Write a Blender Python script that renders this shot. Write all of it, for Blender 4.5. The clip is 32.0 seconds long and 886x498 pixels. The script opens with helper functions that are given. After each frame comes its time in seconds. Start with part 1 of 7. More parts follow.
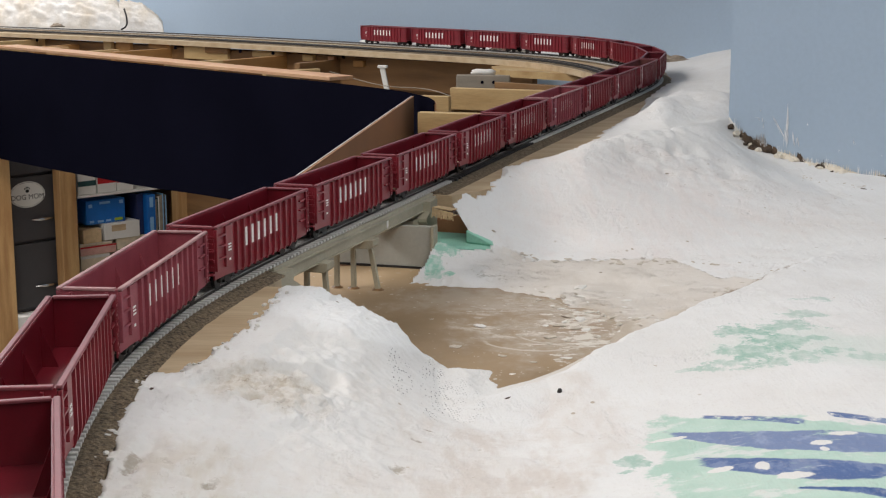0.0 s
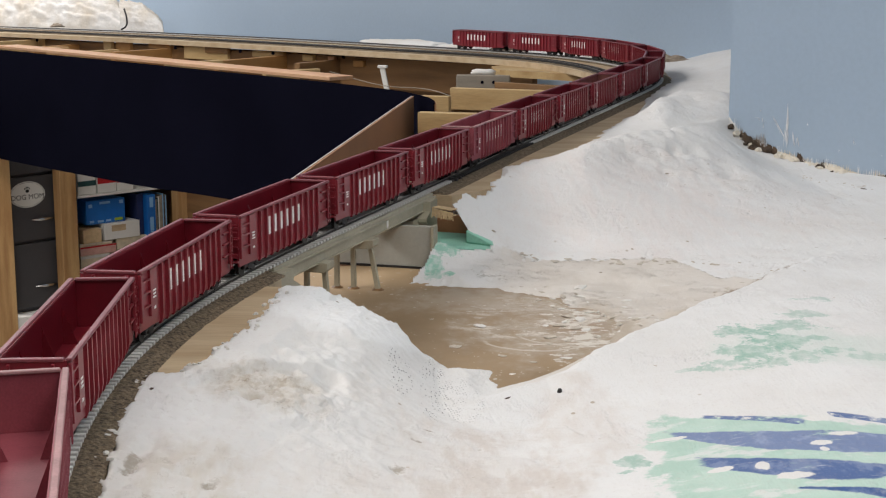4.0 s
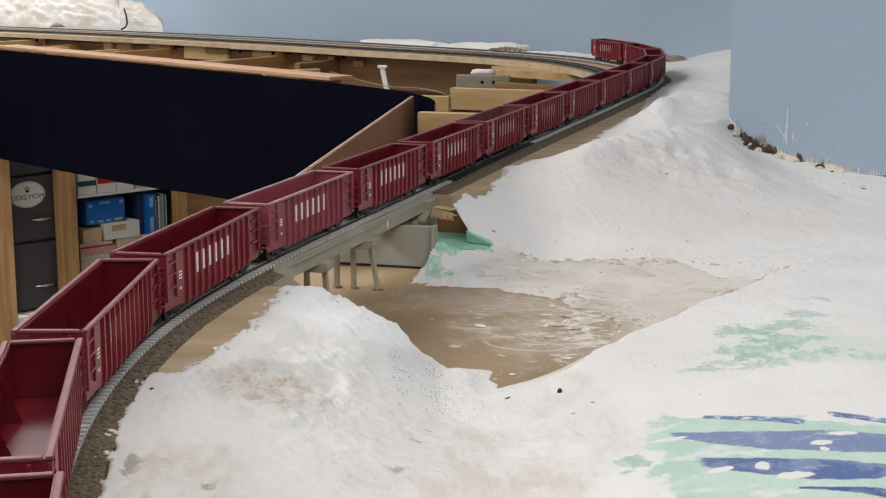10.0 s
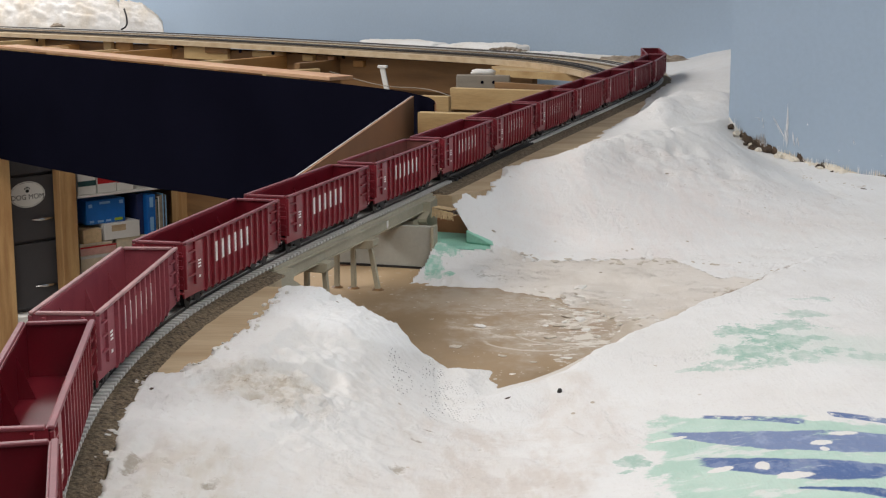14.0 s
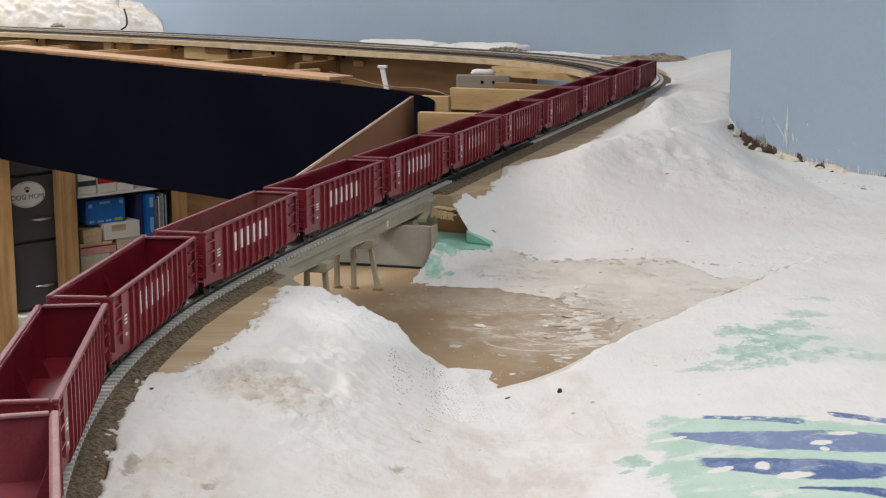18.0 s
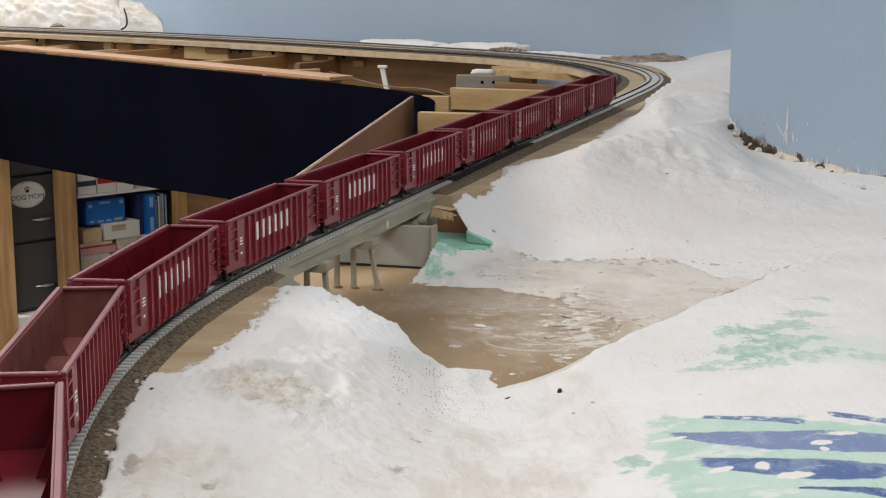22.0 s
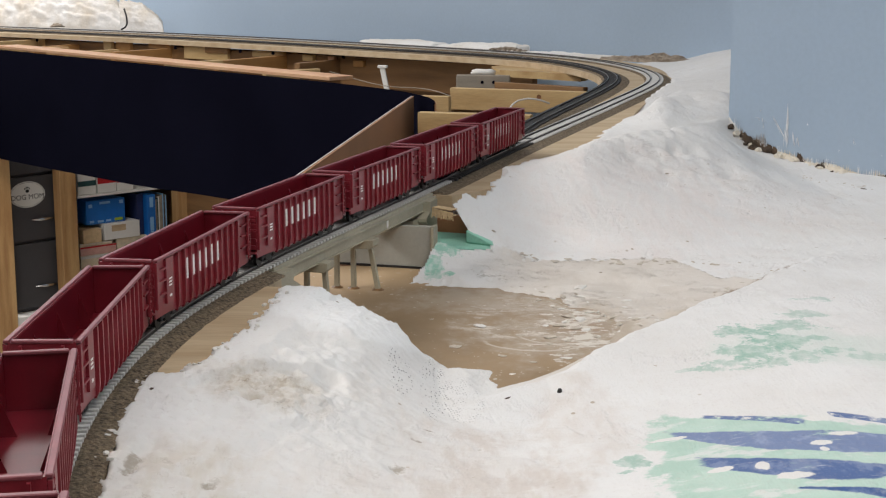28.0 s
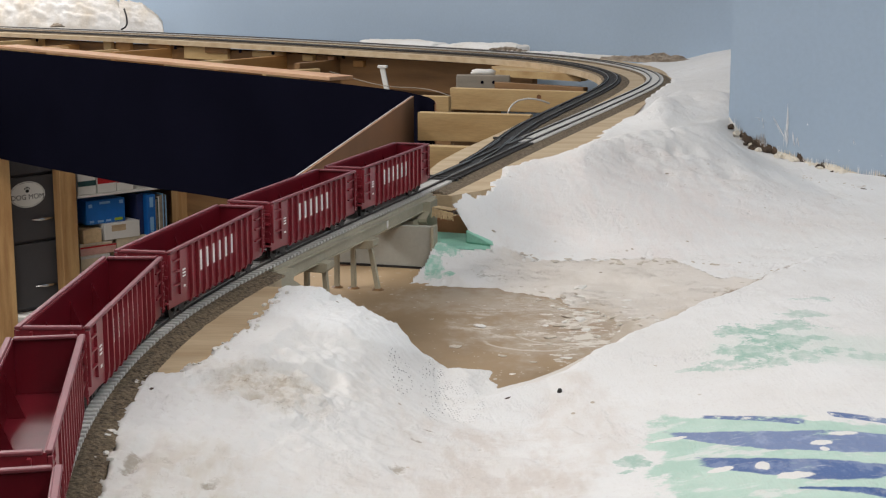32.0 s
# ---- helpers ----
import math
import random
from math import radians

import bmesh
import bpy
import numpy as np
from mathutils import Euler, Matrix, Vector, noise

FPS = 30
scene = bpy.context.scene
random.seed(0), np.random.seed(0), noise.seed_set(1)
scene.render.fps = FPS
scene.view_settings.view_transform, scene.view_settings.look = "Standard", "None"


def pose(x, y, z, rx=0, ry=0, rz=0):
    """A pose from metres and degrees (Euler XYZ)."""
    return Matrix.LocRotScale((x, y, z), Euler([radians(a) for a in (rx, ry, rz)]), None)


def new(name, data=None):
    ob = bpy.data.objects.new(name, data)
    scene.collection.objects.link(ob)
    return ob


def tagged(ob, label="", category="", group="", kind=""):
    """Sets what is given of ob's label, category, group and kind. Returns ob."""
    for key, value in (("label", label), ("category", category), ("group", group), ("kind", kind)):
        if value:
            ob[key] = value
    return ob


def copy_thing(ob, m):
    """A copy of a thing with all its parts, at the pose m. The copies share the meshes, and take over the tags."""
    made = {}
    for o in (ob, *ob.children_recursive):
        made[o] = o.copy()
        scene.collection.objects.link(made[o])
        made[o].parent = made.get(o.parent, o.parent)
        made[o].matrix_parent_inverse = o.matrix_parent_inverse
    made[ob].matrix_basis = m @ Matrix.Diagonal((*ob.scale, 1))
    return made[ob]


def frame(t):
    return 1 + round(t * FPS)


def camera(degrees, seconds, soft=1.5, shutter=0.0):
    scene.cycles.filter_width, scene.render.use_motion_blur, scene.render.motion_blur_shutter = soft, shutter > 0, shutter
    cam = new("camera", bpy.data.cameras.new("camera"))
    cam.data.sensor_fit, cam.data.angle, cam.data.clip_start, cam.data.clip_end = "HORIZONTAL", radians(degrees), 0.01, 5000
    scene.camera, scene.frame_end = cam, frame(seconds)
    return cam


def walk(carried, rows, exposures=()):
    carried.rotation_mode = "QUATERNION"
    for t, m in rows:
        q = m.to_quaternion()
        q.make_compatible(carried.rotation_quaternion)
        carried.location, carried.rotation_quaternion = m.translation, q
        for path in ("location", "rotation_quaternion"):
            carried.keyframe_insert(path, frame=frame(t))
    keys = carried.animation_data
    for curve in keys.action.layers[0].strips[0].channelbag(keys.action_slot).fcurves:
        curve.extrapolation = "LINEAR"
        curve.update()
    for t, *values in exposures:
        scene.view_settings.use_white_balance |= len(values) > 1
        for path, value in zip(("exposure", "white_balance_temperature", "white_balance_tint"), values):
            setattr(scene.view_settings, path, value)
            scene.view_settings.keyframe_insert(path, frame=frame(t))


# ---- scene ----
# The plan is drawn in units of U metres, with the camera over its origin and heights counted from the camera.
U = 0.175
EYE_Z = 1.20
cam = camera(31.99, 32.0, 1.2)
CAM_POSE = pose(0, 0, EYE_Z, 90 - 10.73, 0, 0) @ pose(0, 0, 0, 0, 0, -0.185)
walk(cam, [(0, CAM_POSE), (32, CAM_POSE)], exposures=[(0, 0.0), (32, 0.0)])


def zz(z):
    """Height in metres of a plan height."""
    return EYE_Z + z * U


# ---- light ----
world = bpy.data.worlds.new("world")
scene.world = world
world.use_nodes = True
world.node_tree.nodes["Background"].inputs[0].default_value = (0.8, 0.9, 1.0, 1)
world.node_tree.nodes["Background"].inputs[1].default_value = 0.05
CEIL = 2.45
LAMP_POWER = 24.5
LAMP_COLOUR = (1.0, 0.968, 0.950)
# all lamps are added out of view, placed and powered to balance brightness
# x, y, size x, size y, relative power
LAMPS = [(-0.30, 0.55, 0.6, 1.2, 0.32), (-1.1, 2.7, 0.6, 1.2, 1.75), (-2.2, 0.6, 0.6, 1.2, 2.3), (-2.4, 5.0, 0.6, 1.2, 3.5), (0.35, -1.6, 0.6, 1.2, 0.6), (0.80, 0.1, 0.6, 1.2, 0.85)]


def lin(r, g, b):
    return tuple(((c / 255) / 12.92 if c / 255 <= 0.04045 else ((c / 255 + 0.055) / 1.055) ** 2.4) for c in (r, g, b)) + (1,)


# ---- materials ----
def material(name, rgb, rough=0.6, metal=0.0, vary=0.12, scale=30.0, fine=300.0, bump=0.1, rgb2=None, stretch=None, spec=0.5, coat=0.0):
    """Two scales of noise over a base colour, with relief from the finer one."""
    m = bpy.data.materials.new(name)
    m.use_nodes = True
    nt = m.node_tree
    n, l = nt.nodes, nt.links
    b = n["Principled BSDF"]
    b.inputs["Roughness"].default_value = rough
    b.inputs["Metallic"].default_value = metal
    b.inputs["Specular IOR Level"].default_value = spec
    b.inputs["Coat Weight"].default_value = coat
    co = n.new("ShaderNodeTexCoord")
    mp = n.new("ShaderNodeMapping")
    l.new(co.outputs["Object"], mp.inputs["Vector"])
    if stretch:
        mp.inputs["Scale"].default_value = stretch
    big, small = n.new("ShaderNodeTexNoise"), n.new("ShaderNodeTexNoise")
    for t, s, d in ((big, scale, 4), (small, fine, 6)):
        t.inputs["Scale"].default_value = s
        t.inputs["Detail"].default_value = d
        l.new(mp.outputs[0], t.inputs["Vector"])
    ramp = n.new("ShaderNodeValToRGB")
    c = lin(*rgb)
    c2 = lin(*rgb2) if rgb2 else tuple(x * (1 - 2 * vary) for x in c[:3]) + (1,)
    ramp.color_ramp.elements[0].position, ramp.color_ramp.elements[0].color = 0.32, c2
    ramp.color_ramp.elements[1].position, ramp.color_ramp.elements[1].color = 0.62, c
    l.new(big.outputs["Fac"], ramp.inputs[0])
    mix = n.new("ShaderNodeMix")
    mix.data_type, mix.blend_type = "RGBA", "MULTIPLY"
    mix.inputs["Factor"].default_value = 1.0
    l.new(ramp.outputs[0], mix.inputs["A"])
    fr = n.new("ShaderNodeMapRange")
    fr.inputs["From Min"].default_value, fr.inputs["From Max"].default_value = 0.3, 0.7
    fr.inputs["To Min"].default_value, fr.inputs["To Max"].default_value = 1 - vary, 1 + vary * 0.5
    l.new(small.outputs["Fac"], fr.inputs["Value"])
    l.new(fr.outputs[0], mix.inputs["B"])
    l.new(mix.outputs["Result"], b.inputs["Base Color"])
    bp = n.new("ShaderNodeBump")
    bp.inputs["Strength"].default_value = bump
    bp.inputs["Distance"].default_value = 0.002
    l.new(small.outputs["Fac"], bp.inputs["Height"])
    l.new(bp.outputs[0], b.inputs["Normal"])
    return m


M_WALL = material("wall_paint", (162, 179, 197), 0.75, vary=0.03, scale=2, fine=160, bump=0.12)
M_CEIL = material("ceiling_paint", (225, 225, 222), 0.9, vary=0.03, scale=2, fine=120)
M_FLOOR = material("floor_concrete", (190, 185, 176), 0.7, vary=0.12, scale=3, fine=60)
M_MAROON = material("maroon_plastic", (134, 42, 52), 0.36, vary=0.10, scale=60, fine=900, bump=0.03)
# same plastic as outside, darkened to put the dim interior into the colour
M_MAROON_SHADED = material("maroon_inside_shaded", (108, 20, 33), 0.36, vary=0.10, scale=60, fine=900, bump=0.03)
M_FADED = material("faded_maroon", (150, 72, 82), 0.6, vary=0.12, scale=60, fine=900, bump=0.05, rgb2=(138, 62, 73))
# faded plastic, made paler still for the highlight along the rim
M_FADED_RIM_LIT = material("faded_maroon_rim_lit", (176, 132, 132), 0.6, vary=0.15, scale=60, fine=900, bump=0.05)
M_DUSTY = material("dusty_inside", (128, 74, 66), 0.7, vary=0.15, scale=60, fine=900, bump=0.05)
M_LETTER = material("white_lettering", (244, 242, 238), 0.5, vary=0.06, scale=200, fine=900, bump=0.0)
M_TRUCK = material("dark_truck_plastic", (32, 28, 28), 0.6, vary=0.15, scale=200, fine=900)
M_WHEEL = material("wheel_metal", (52, 48, 46), 0.45, metal=0.6, vary=0.1, scale=200, fine=900)
M_RAILSIDE = material("weathered_rail_side", (62, 54, 48), 0.7, vary=0.2, scale=200, fine=900)
M_RAIL = material("rail_metal", (150, 146, 140), 0.3, metal=0.9, vary=0.1, scale=80, fine=600)
M_TIE = material("concrete_tie", (214, 212, 208), 0.8, vary=0.08, scale=90, fine=700)
M_TIE_BLACK = material("black_tie", (48, 46, 46), 0.7, vary=0.12, scale=90, fine=700)
M_TIEBASE = material("tie_base", (112, 108, 103), 0.85, vary=0.15, scale=90, fine=700)
M_CORK = material("cork_roadbed", (150, 132, 108), 0.95, vary=0.45, scale=420, fine=1300, bump=1.0, rgb2=(74, 62, 48))
M_PLY = material("plywood", (194, 173, 142), 0.7, vary=0.10, scale=6, fine=60, bump=0.05, rgb2=(174, 150, 118), stretch=(1, 6, 6))
M_PINE = material("pine_board", (192, 163, 116), 0.6, vary=0.12, scale=5, fine=90, bump=0.05, rgb2=(168, 136, 90), stretch=(1, 7, 9))
# brownish pine, darkened further to carry the shade under the decks
M_PINE_SHADED = material("pine_board_shaded", (134, 100, 64), 0.6, vary=0.10, scale=5, fine=90, bump=0.05, rgb2=(110, 80, 50), stretch=(1, 7, 9))
M_PINE3 = material("pine_board_amber", (172, 128, 76), 0.6, vary=0.12, scale=5, fine=90, bump=0.05, rgb2=(146, 104, 58), stretch=(1, 7, 9))
M_RAILWOOD = material("reddish_pine_rail", (204, 164, 128), 0.6, vary=0.10, scale=5, fine=90, bump=0.05, rgb2=(188, 142, 108), stretch=(1, 7, 9))
M_PINE_UP = material("pine_post", (194, 156, 106), 0.6, vary=0.10, scale=5, fine=90, bump=0.05, rgb2=(162, 120, 76), stretch=(9, 9, 1))
M_BRIDGE = material("bridge_plastic", (176, 169, 148), 0.6, vary=0.08, scale=30, fine=500, bump=0.05)
M_ABUT = material("abutment_grey", (176, 175, 166), 0.6, vary=0.05, scale=20, fine=400, bump=0.05)
M_FOAM = material("green_foam", (150, 205, 185), 0.85, vary=0.08, scale=30, fine=500, bump=0.2)
# body maroon lightened: the overhead highlight on the rims is in the colour
M_RIM_LIT = material("maroon_rim_lit", (136, 70, 77), 0.45, vary=0.12, scale=60, fine=900, bump=0.03)
M_BLACK = material("black_fascia", (17, 17, 28), 0.95, vary=0.10, scale=4, fine=200, bump=0.05, spec=0.0)
M_HARD = material("brown_hardboard", (168, 122, 86), 0.75, vary=0.06, scale=8, fine=300, bump=0.08)
M_EDGE = material("hardboard_edge", (204, 202, 200), 0.8, vary=0.08, scale=30, fine=300)
M_STEEL = material("dark_grey_steel", (68, 66, 68), 0.5, vary=0.05, scale=4, fine=200)
M_CHROME = material("chrome_pull", (205, 205, 205), 0.25, metal=1.0, vary=0.03, scale=40, fine=200)
M_PLASTER = material("white_plaster", (228, 226, 222), 0.85, vary=0.05, scale=9, fine=240, bump=0.35, rgb2=(214, 207, 198))
M_GLUE = material("dried_glue", (140, 104, 66), 0.5, vary=0.2, scale=200, fine=700)
M_CARD = material("cardboard", (212, 184, 144), 0.85, vary=0.12, scale=60, fine=400, bump=0.2)
M_KNOT = material("wood_knot", (128, 82, 44), 0.6, vary=0.2, scale=300, fine=900)
M_GREYWOOD = material("grey_wood", (150, 140, 126), 0.8, vary=0.10, scale=10, fine=150, bump=0.1, stretch=(1, 7, 9))
M_WHITE = material("white_paint", (226, 224, 218), 0.55, vary=0.03, scale=12, fine=200)
M_INK = material("black_ink", (24, 24, 26), 0.6, vary=0.05, scale=50, fine=300)
M_TEAL = material("teal_print", (40, 78, 80), 0.5, vary=0.1, scale=60, fine=300)
M_RED = material("red_print", (186, 34, 40), 0.5, vary=0.08, scale=60, fine=300)
M_PINKRED = material("pink_page_edge", (206, 160, 150), 0.7, vary=0.08, scale=60, fine=300)
M_PAPER = material("pale_paper", (214, 200, 174), 0.8, vary=0.08, scale=60, fine=400)
M_BLUE = material("blue_print", (24, 108, 190), 0.4, vary=0.06, scale=40, fine=300)
M_SKY = material("pale_blue_print", (140, 186, 222), 0.5, vary=0.05, scale=60, fine=300)
M_LIME = material("lime_print", (168, 196, 60), 0.5, vary=0.05, scale=60, fine=300)
M_NAVY = material("navy_cloth", (28, 40, 84), 0.6, vary=0.08, scale=60, fine=300)
M_RUBBLE = material("beige_rubble", (168, 154, 138), 0.9, vary=0.25, scale=60, fine=260, bump=0.8, rgb2=(120, 106, 90))
M_FLAKE = material("dry_plaster_flake", (206, 197, 185), 0.9, vary=0.15, scale=120, fine=400, bump=0.4, rgb2=(184, 173, 158))
M_SPLASH = material("plaster_splash", (232, 233, 234), 0.8, vary=0.05, scale=100, fine=400)
M_ROCK = material("craggy_plaster", (212, 209, 205), 0.9, vary=0.06, scale=13, fine=120, bump=0.8, rgb2=(198, 188, 174))
M_CREAM = material("cream_plaster", (228, 219, 203), 0.85, vary=0.08, scale=80, fine=400, bump=0.3)
M_BROWN_GAP = material("brown_wall_gap", (88, 72, 58), 0.95, vary=0.3, scale=60, fine=300, bump=0.6)


class Nodes:
    """Short forms for building a node tree."""

    def __init__(self, mat):
        self.nt = mat.node_tree

    def put(self, socket, v):
        if isinstance(v, (int, float)):
            socket.default_value = v
        elif isinstance(v, tuple):
            socket.default_value = v
        else:
            self.nt.links.new(v, socket)

    def f(self, op, a, b=0.0, c=0.0, clamp=False):
        n = self.nt.nodes.new("ShaderNodeMath")
        n.operation, n.use_clamp = op, clamp
        for k, v in enumerate((a, b, c)):
            self.put(n.inputs[k], v)
        return n.outputs[0]

    def noise(self, vec, scale, detail=4.0, rough=0.55):
        n = self.nt.nodes.new("ShaderNodeTexNoise")
        n.inputs["Scale"].default_value, n.inputs["Detail"].default_value, n.inputs["Roughness"].default_value = scale, detail, rough
        self.put(n.inputs["Vector"], vec)
        return n.outputs["Fac"]

    def cells(self, vec, scale, random=1.0):
        n = self.nt.nodes.new("ShaderNodeTexVoronoi")
        n.inputs["Scale"].default_value, n.inputs["Randomness"].default_value = scale, random
        self.put(n.inputs["Vector"], vec)
        return n.outputs["Distance"]

    def scaled(self, vec, x, y, z):
        n = self.nt.nodes.new("ShaderNodeMapping")
        n.inputs["Scale"].default_value = (x, y, z)
        self.put(n.inputs["Vector"], vec)
        return n.outputs[0]

    def step(self, a, b, x):
        n = self.nt.nodes.new("ShaderNodeMapRange")
        n.interpolation_type = "SMOOTHSTEP"
        for k, v in (("Value", x), ("From Min", a), ("From Max", b)):
            self.put(n.inputs[k], v)
        return n.outputs[0]

    def mix(self, fac, a, b):
        n = self.nt.nodes.new("ShaderNodeMix")
        n.data_type = "RGBA"
        self.put(n.inputs["Factor"], fac)
        self.put(n.inputs["A"], a)
        self.put(n.inputs["B"], b)
        return n.outputs["Result"]

    def spot(self, x, y, cx, cy, rx, ry):
        """1 at the centre of an ellipse, 0 on its edge, negative outside."""
        dx = self.f("DIVIDE", self.f("SUBTRACT", x, cx), rx)
        dy = self.f("DIVIDE", self.f("SUBTRACT", y, cy), ry)
        return self.f("SUBTRACT", 1.0, self.f("SQRT", self.f("ADD", self.f("MULTIPLY", dx, dx), self.f("MULTIPLY", dy, dy))))


def plan_coords(nd):
    co = nd.nt.nodes.new("ShaderNodeTexCoord")
    vec = nd.scaled(co.outputs["Object"], 1 / U, 1 / U, 1 / U)
    sep = nd.nt.nodes.new("ShaderNodeSeparateXYZ")
    nd.nt.links.new(vec, sep.inputs[0])
    return vec, sep.outputs["X"], sep.outputs["Y"]


def terrain_material():
    """White plaster over green foam: bare foam, blue stripes, beige washes, gauze holes and specks."""
    m = bpy.data.materials.new("terrain_plaster")
    m.use_nodes = True
    nd = Nodes(m)
    bs = m.node_tree.nodes["Principled BSDF"]
    vec, x, y = plan_coords(nd)
    n_big, n_mid, n_fine = nd.noise(vec, 1.3, 3), nd.noise(nd.scaled(vec, 1.0, 0.55, 1.0), 5.0, 7, 0.62), nd.noise(nd.scaled(vec, 1.0, 0.5, 1.0), 26.0, 7, 0.68)
    grain = nd.noise(nd.scaled(vec, 1.0, 0.6, 1.0), 70.0, 5, 0.7)
    brush = nd.noise(nd.scaled(vec, 1.0, 3.2, 1.0), 9.0, 7, 0.72)
    strokes = nd.noise(nd.scaled(vec, 3.4, 0.8, 1.0), 4.0, 6, 0.62)
    torn = nd.noise(nd.scaled(vec, 1.0, 0.6, 1.0), 15.0, 8, 0.72)

    def blob(cx, cy, rx, ry, rag=1.2, soft=0.35, by=n_mid, mid=0.5):
        return nd.step(0.0, soft, nd.f("ADD", nd.spot(x, y, cx, cy, rx, ry), nd.f("MULTIPLY", nd.f("SUBTRACT", by, mid), rag)))

    def times(*a):
        out = a[0]
        for b in a[1:]:
            out = nd.f("MULTIPLY", out, b)
        return out

    def seam(scale, width, stretch=0.7, rough=0.66):
        return nd.step(width, 0.0, nd.f("ABSOLUTE", nd.f("SUBTRACT", nd.noise(nd.scaled(vec, 1.0, stretch, 1.0), scale, 8, rough), 0.5)))

    c = nd.mix(nd.step(0.38, 0.66, n_big), lin(220, 218, 216), lin(224, 223, 222))
    c = nd.mix(times(nd.step(0.50, 0.70, n_mid), 0.40), c, lin(212, 208, 204))
    # broad pinkish and beige washes, brushed towards the viewer's side of the board
    for cx, cy, rx, ry, k, tint in ((0.10, 4.3, 0.40, 0.8, 0.85, (202, 193, 186)), (-0.10, 5.0, 0.30, 0.5, 0.35, (212, 203, 196)), (-0.70, 3.85, 0.36, 0.42, 0.70, (202, 193, 181)), (-0.30, 4.0, 0.30, 0.35, 0.45, (211, 203, 196)),
                                    (1.05, 9.0, 1.0, 1.7, 0.5, (222, 212, 208)), (1.9, 9.4, 0.9, 1.2, 0.35, (219, 210, 205)), (0.45, 5.0, 0.20, 0.9, 0.6, (208, 199, 192)), (2.3, 13.5, 0.7, 2.5, 0.5, (212, 208, 204))):
        c = nd.mix(times(blob(cx, cy, rx, ry, 1.6, 0.6), nd.f("MULTIPLY_ADD", nd.step(0.42, 0.6, strokes), 0.6, 0.4), k), c, lin(*tint))
    # the beige shelf between the thin upper coat and the thick front coat
    front = nd.f("ADD", nd.f("SUBTRACT", nd.f("SUBTRACT", y, nd.f("MULTIPLY", x, 1.47)), 5.10), nd.f("MULTIPLY", nd.f("SUBTRACT", n_mid, 0.5), 0.3))
    beyond = nd.step(-0.04, 0.03, front)
    top = nd.f("ADD", nd.f("MULTIPLY_ADD", nd.step(1.18, 1.40, x), -0.52, 7.93), nd.f("MULTIPLY", nd.f("SUBTRACT", n_mid, 0.5), 0.45))
    under = nd.f("SUBTRACT", top, y)
    shelf = times(beyond, nd.step(-0.02, 0.03, under), nd.step(0.12, 0.5, nd.f("ADD", x, nd.f("MULTIPLY", nd.f("SUBTRACT", n_mid, 0.5), 0.5))))
    c = nd.mix(times(shelf, 0.85), c, nd.mix(nd.step(0.4, 0.62, n_mid), lin(200, 190, 179), lin(212, 204, 195)))
    c = nd.mix(times(shelf, blob(0.74, 6.55, 0.20, 0.55, 2.6, 0.6), 0.75), c, lin(172, 156, 136))
    c = nd.mix(times(shelf, blob(1.15, 6.65, 0.25, 0.25, 2.0, 0.6), 0.4), c, lin(200, 182, 156))
    # ragged edges of the coats: broken darker lines along them
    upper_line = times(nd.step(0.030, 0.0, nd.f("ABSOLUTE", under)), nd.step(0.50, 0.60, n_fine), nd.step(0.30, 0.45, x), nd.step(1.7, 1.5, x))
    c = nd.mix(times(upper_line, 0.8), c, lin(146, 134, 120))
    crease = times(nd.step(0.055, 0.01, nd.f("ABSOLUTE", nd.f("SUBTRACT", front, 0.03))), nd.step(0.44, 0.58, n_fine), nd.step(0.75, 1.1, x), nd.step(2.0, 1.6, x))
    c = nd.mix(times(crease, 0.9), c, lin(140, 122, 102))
    flaking = times(seam(7.0, 0.030, 2.2), nd.f("MAXIMUM", blob(0.36, 7.65, 0.35, 0.22, 1.2), times(shelf, nd.step(0.52, 0.64, nd.noise(vec, 3.1, 3)))))
    c = nd.mix(times(flaking, nd.step(0.50, 0.62, torn), 0.7), c, lin(152, 140, 126))
    pale = times(shelf, nd.step(0.56, 0.64, nd.noise(nd.scaled(vec, 1.0, 1.6, 1.0), 6.0, 7, 0.66)), blob(0.80, 6.6, 0.30, 0.6, 1.0))
    c = nd.mix(times(pale, 0.8), c, lin(222, 216, 209))
    # bare rocky face of the mound
    rock = times(blob(-0.54, 4.68, 0.30, 0.30, 1.8, 0.7), nd.f("MULTIPLY_ADD", nd.step(0.40, 0.58, torn), 0.5, 0.5))
    c = nd.mix(times(rock, 0.95), c, nd.mix(nd.step(0.42, 0.6, n_fine), lin(186, 175, 160), lin(208, 200, 190)))
    cracks = seam(8.0, 0.026)
    for cx, cy, rx, ry, k in ((-0.54, 4.66, 0.32, 0.34, 0.7), (-0.72, 3.85, 0.34, 0.42, 0.30), (-0.1, 4.3, 0.5, 0.6, 0.2), (1.3, 7.9, 1.0, 0.35, 0.35), (1.35, 10.1, 0.7, 0.6, 0.35), (2.2, 9.6, 1.0, 1.0, 0.3)):
        c = nd.mix(times(blob(cx, cy, rx, ry, 2.2, 0.5, n_mid, 0.55), k, cracks, nd.step(0.50, 0.62, torn)), c, lin(142, 128, 112))
    # fresh white plaster along the mound's lip
    c = nd.mix(blob(-0.38, 5.95, 0.36, 0.58, 0.7, 0.2), c, lin(233, 233, 233))
    # holes of the gauze showing through
    slant = nd.nt.nodes.new("ShaderNodeMapping")
    slant.inputs["Scale"].default_value, slant.inputs["Rotation"].default_value = (1.0, 0.42, 1.0), (0, 0, radians(-24))
    nd.put(slant.inputs["Vector"], vec)
    gz = nd.step(0.33, 0.20, nd.cells(slant.outputs[0], 96.0, 0.45))
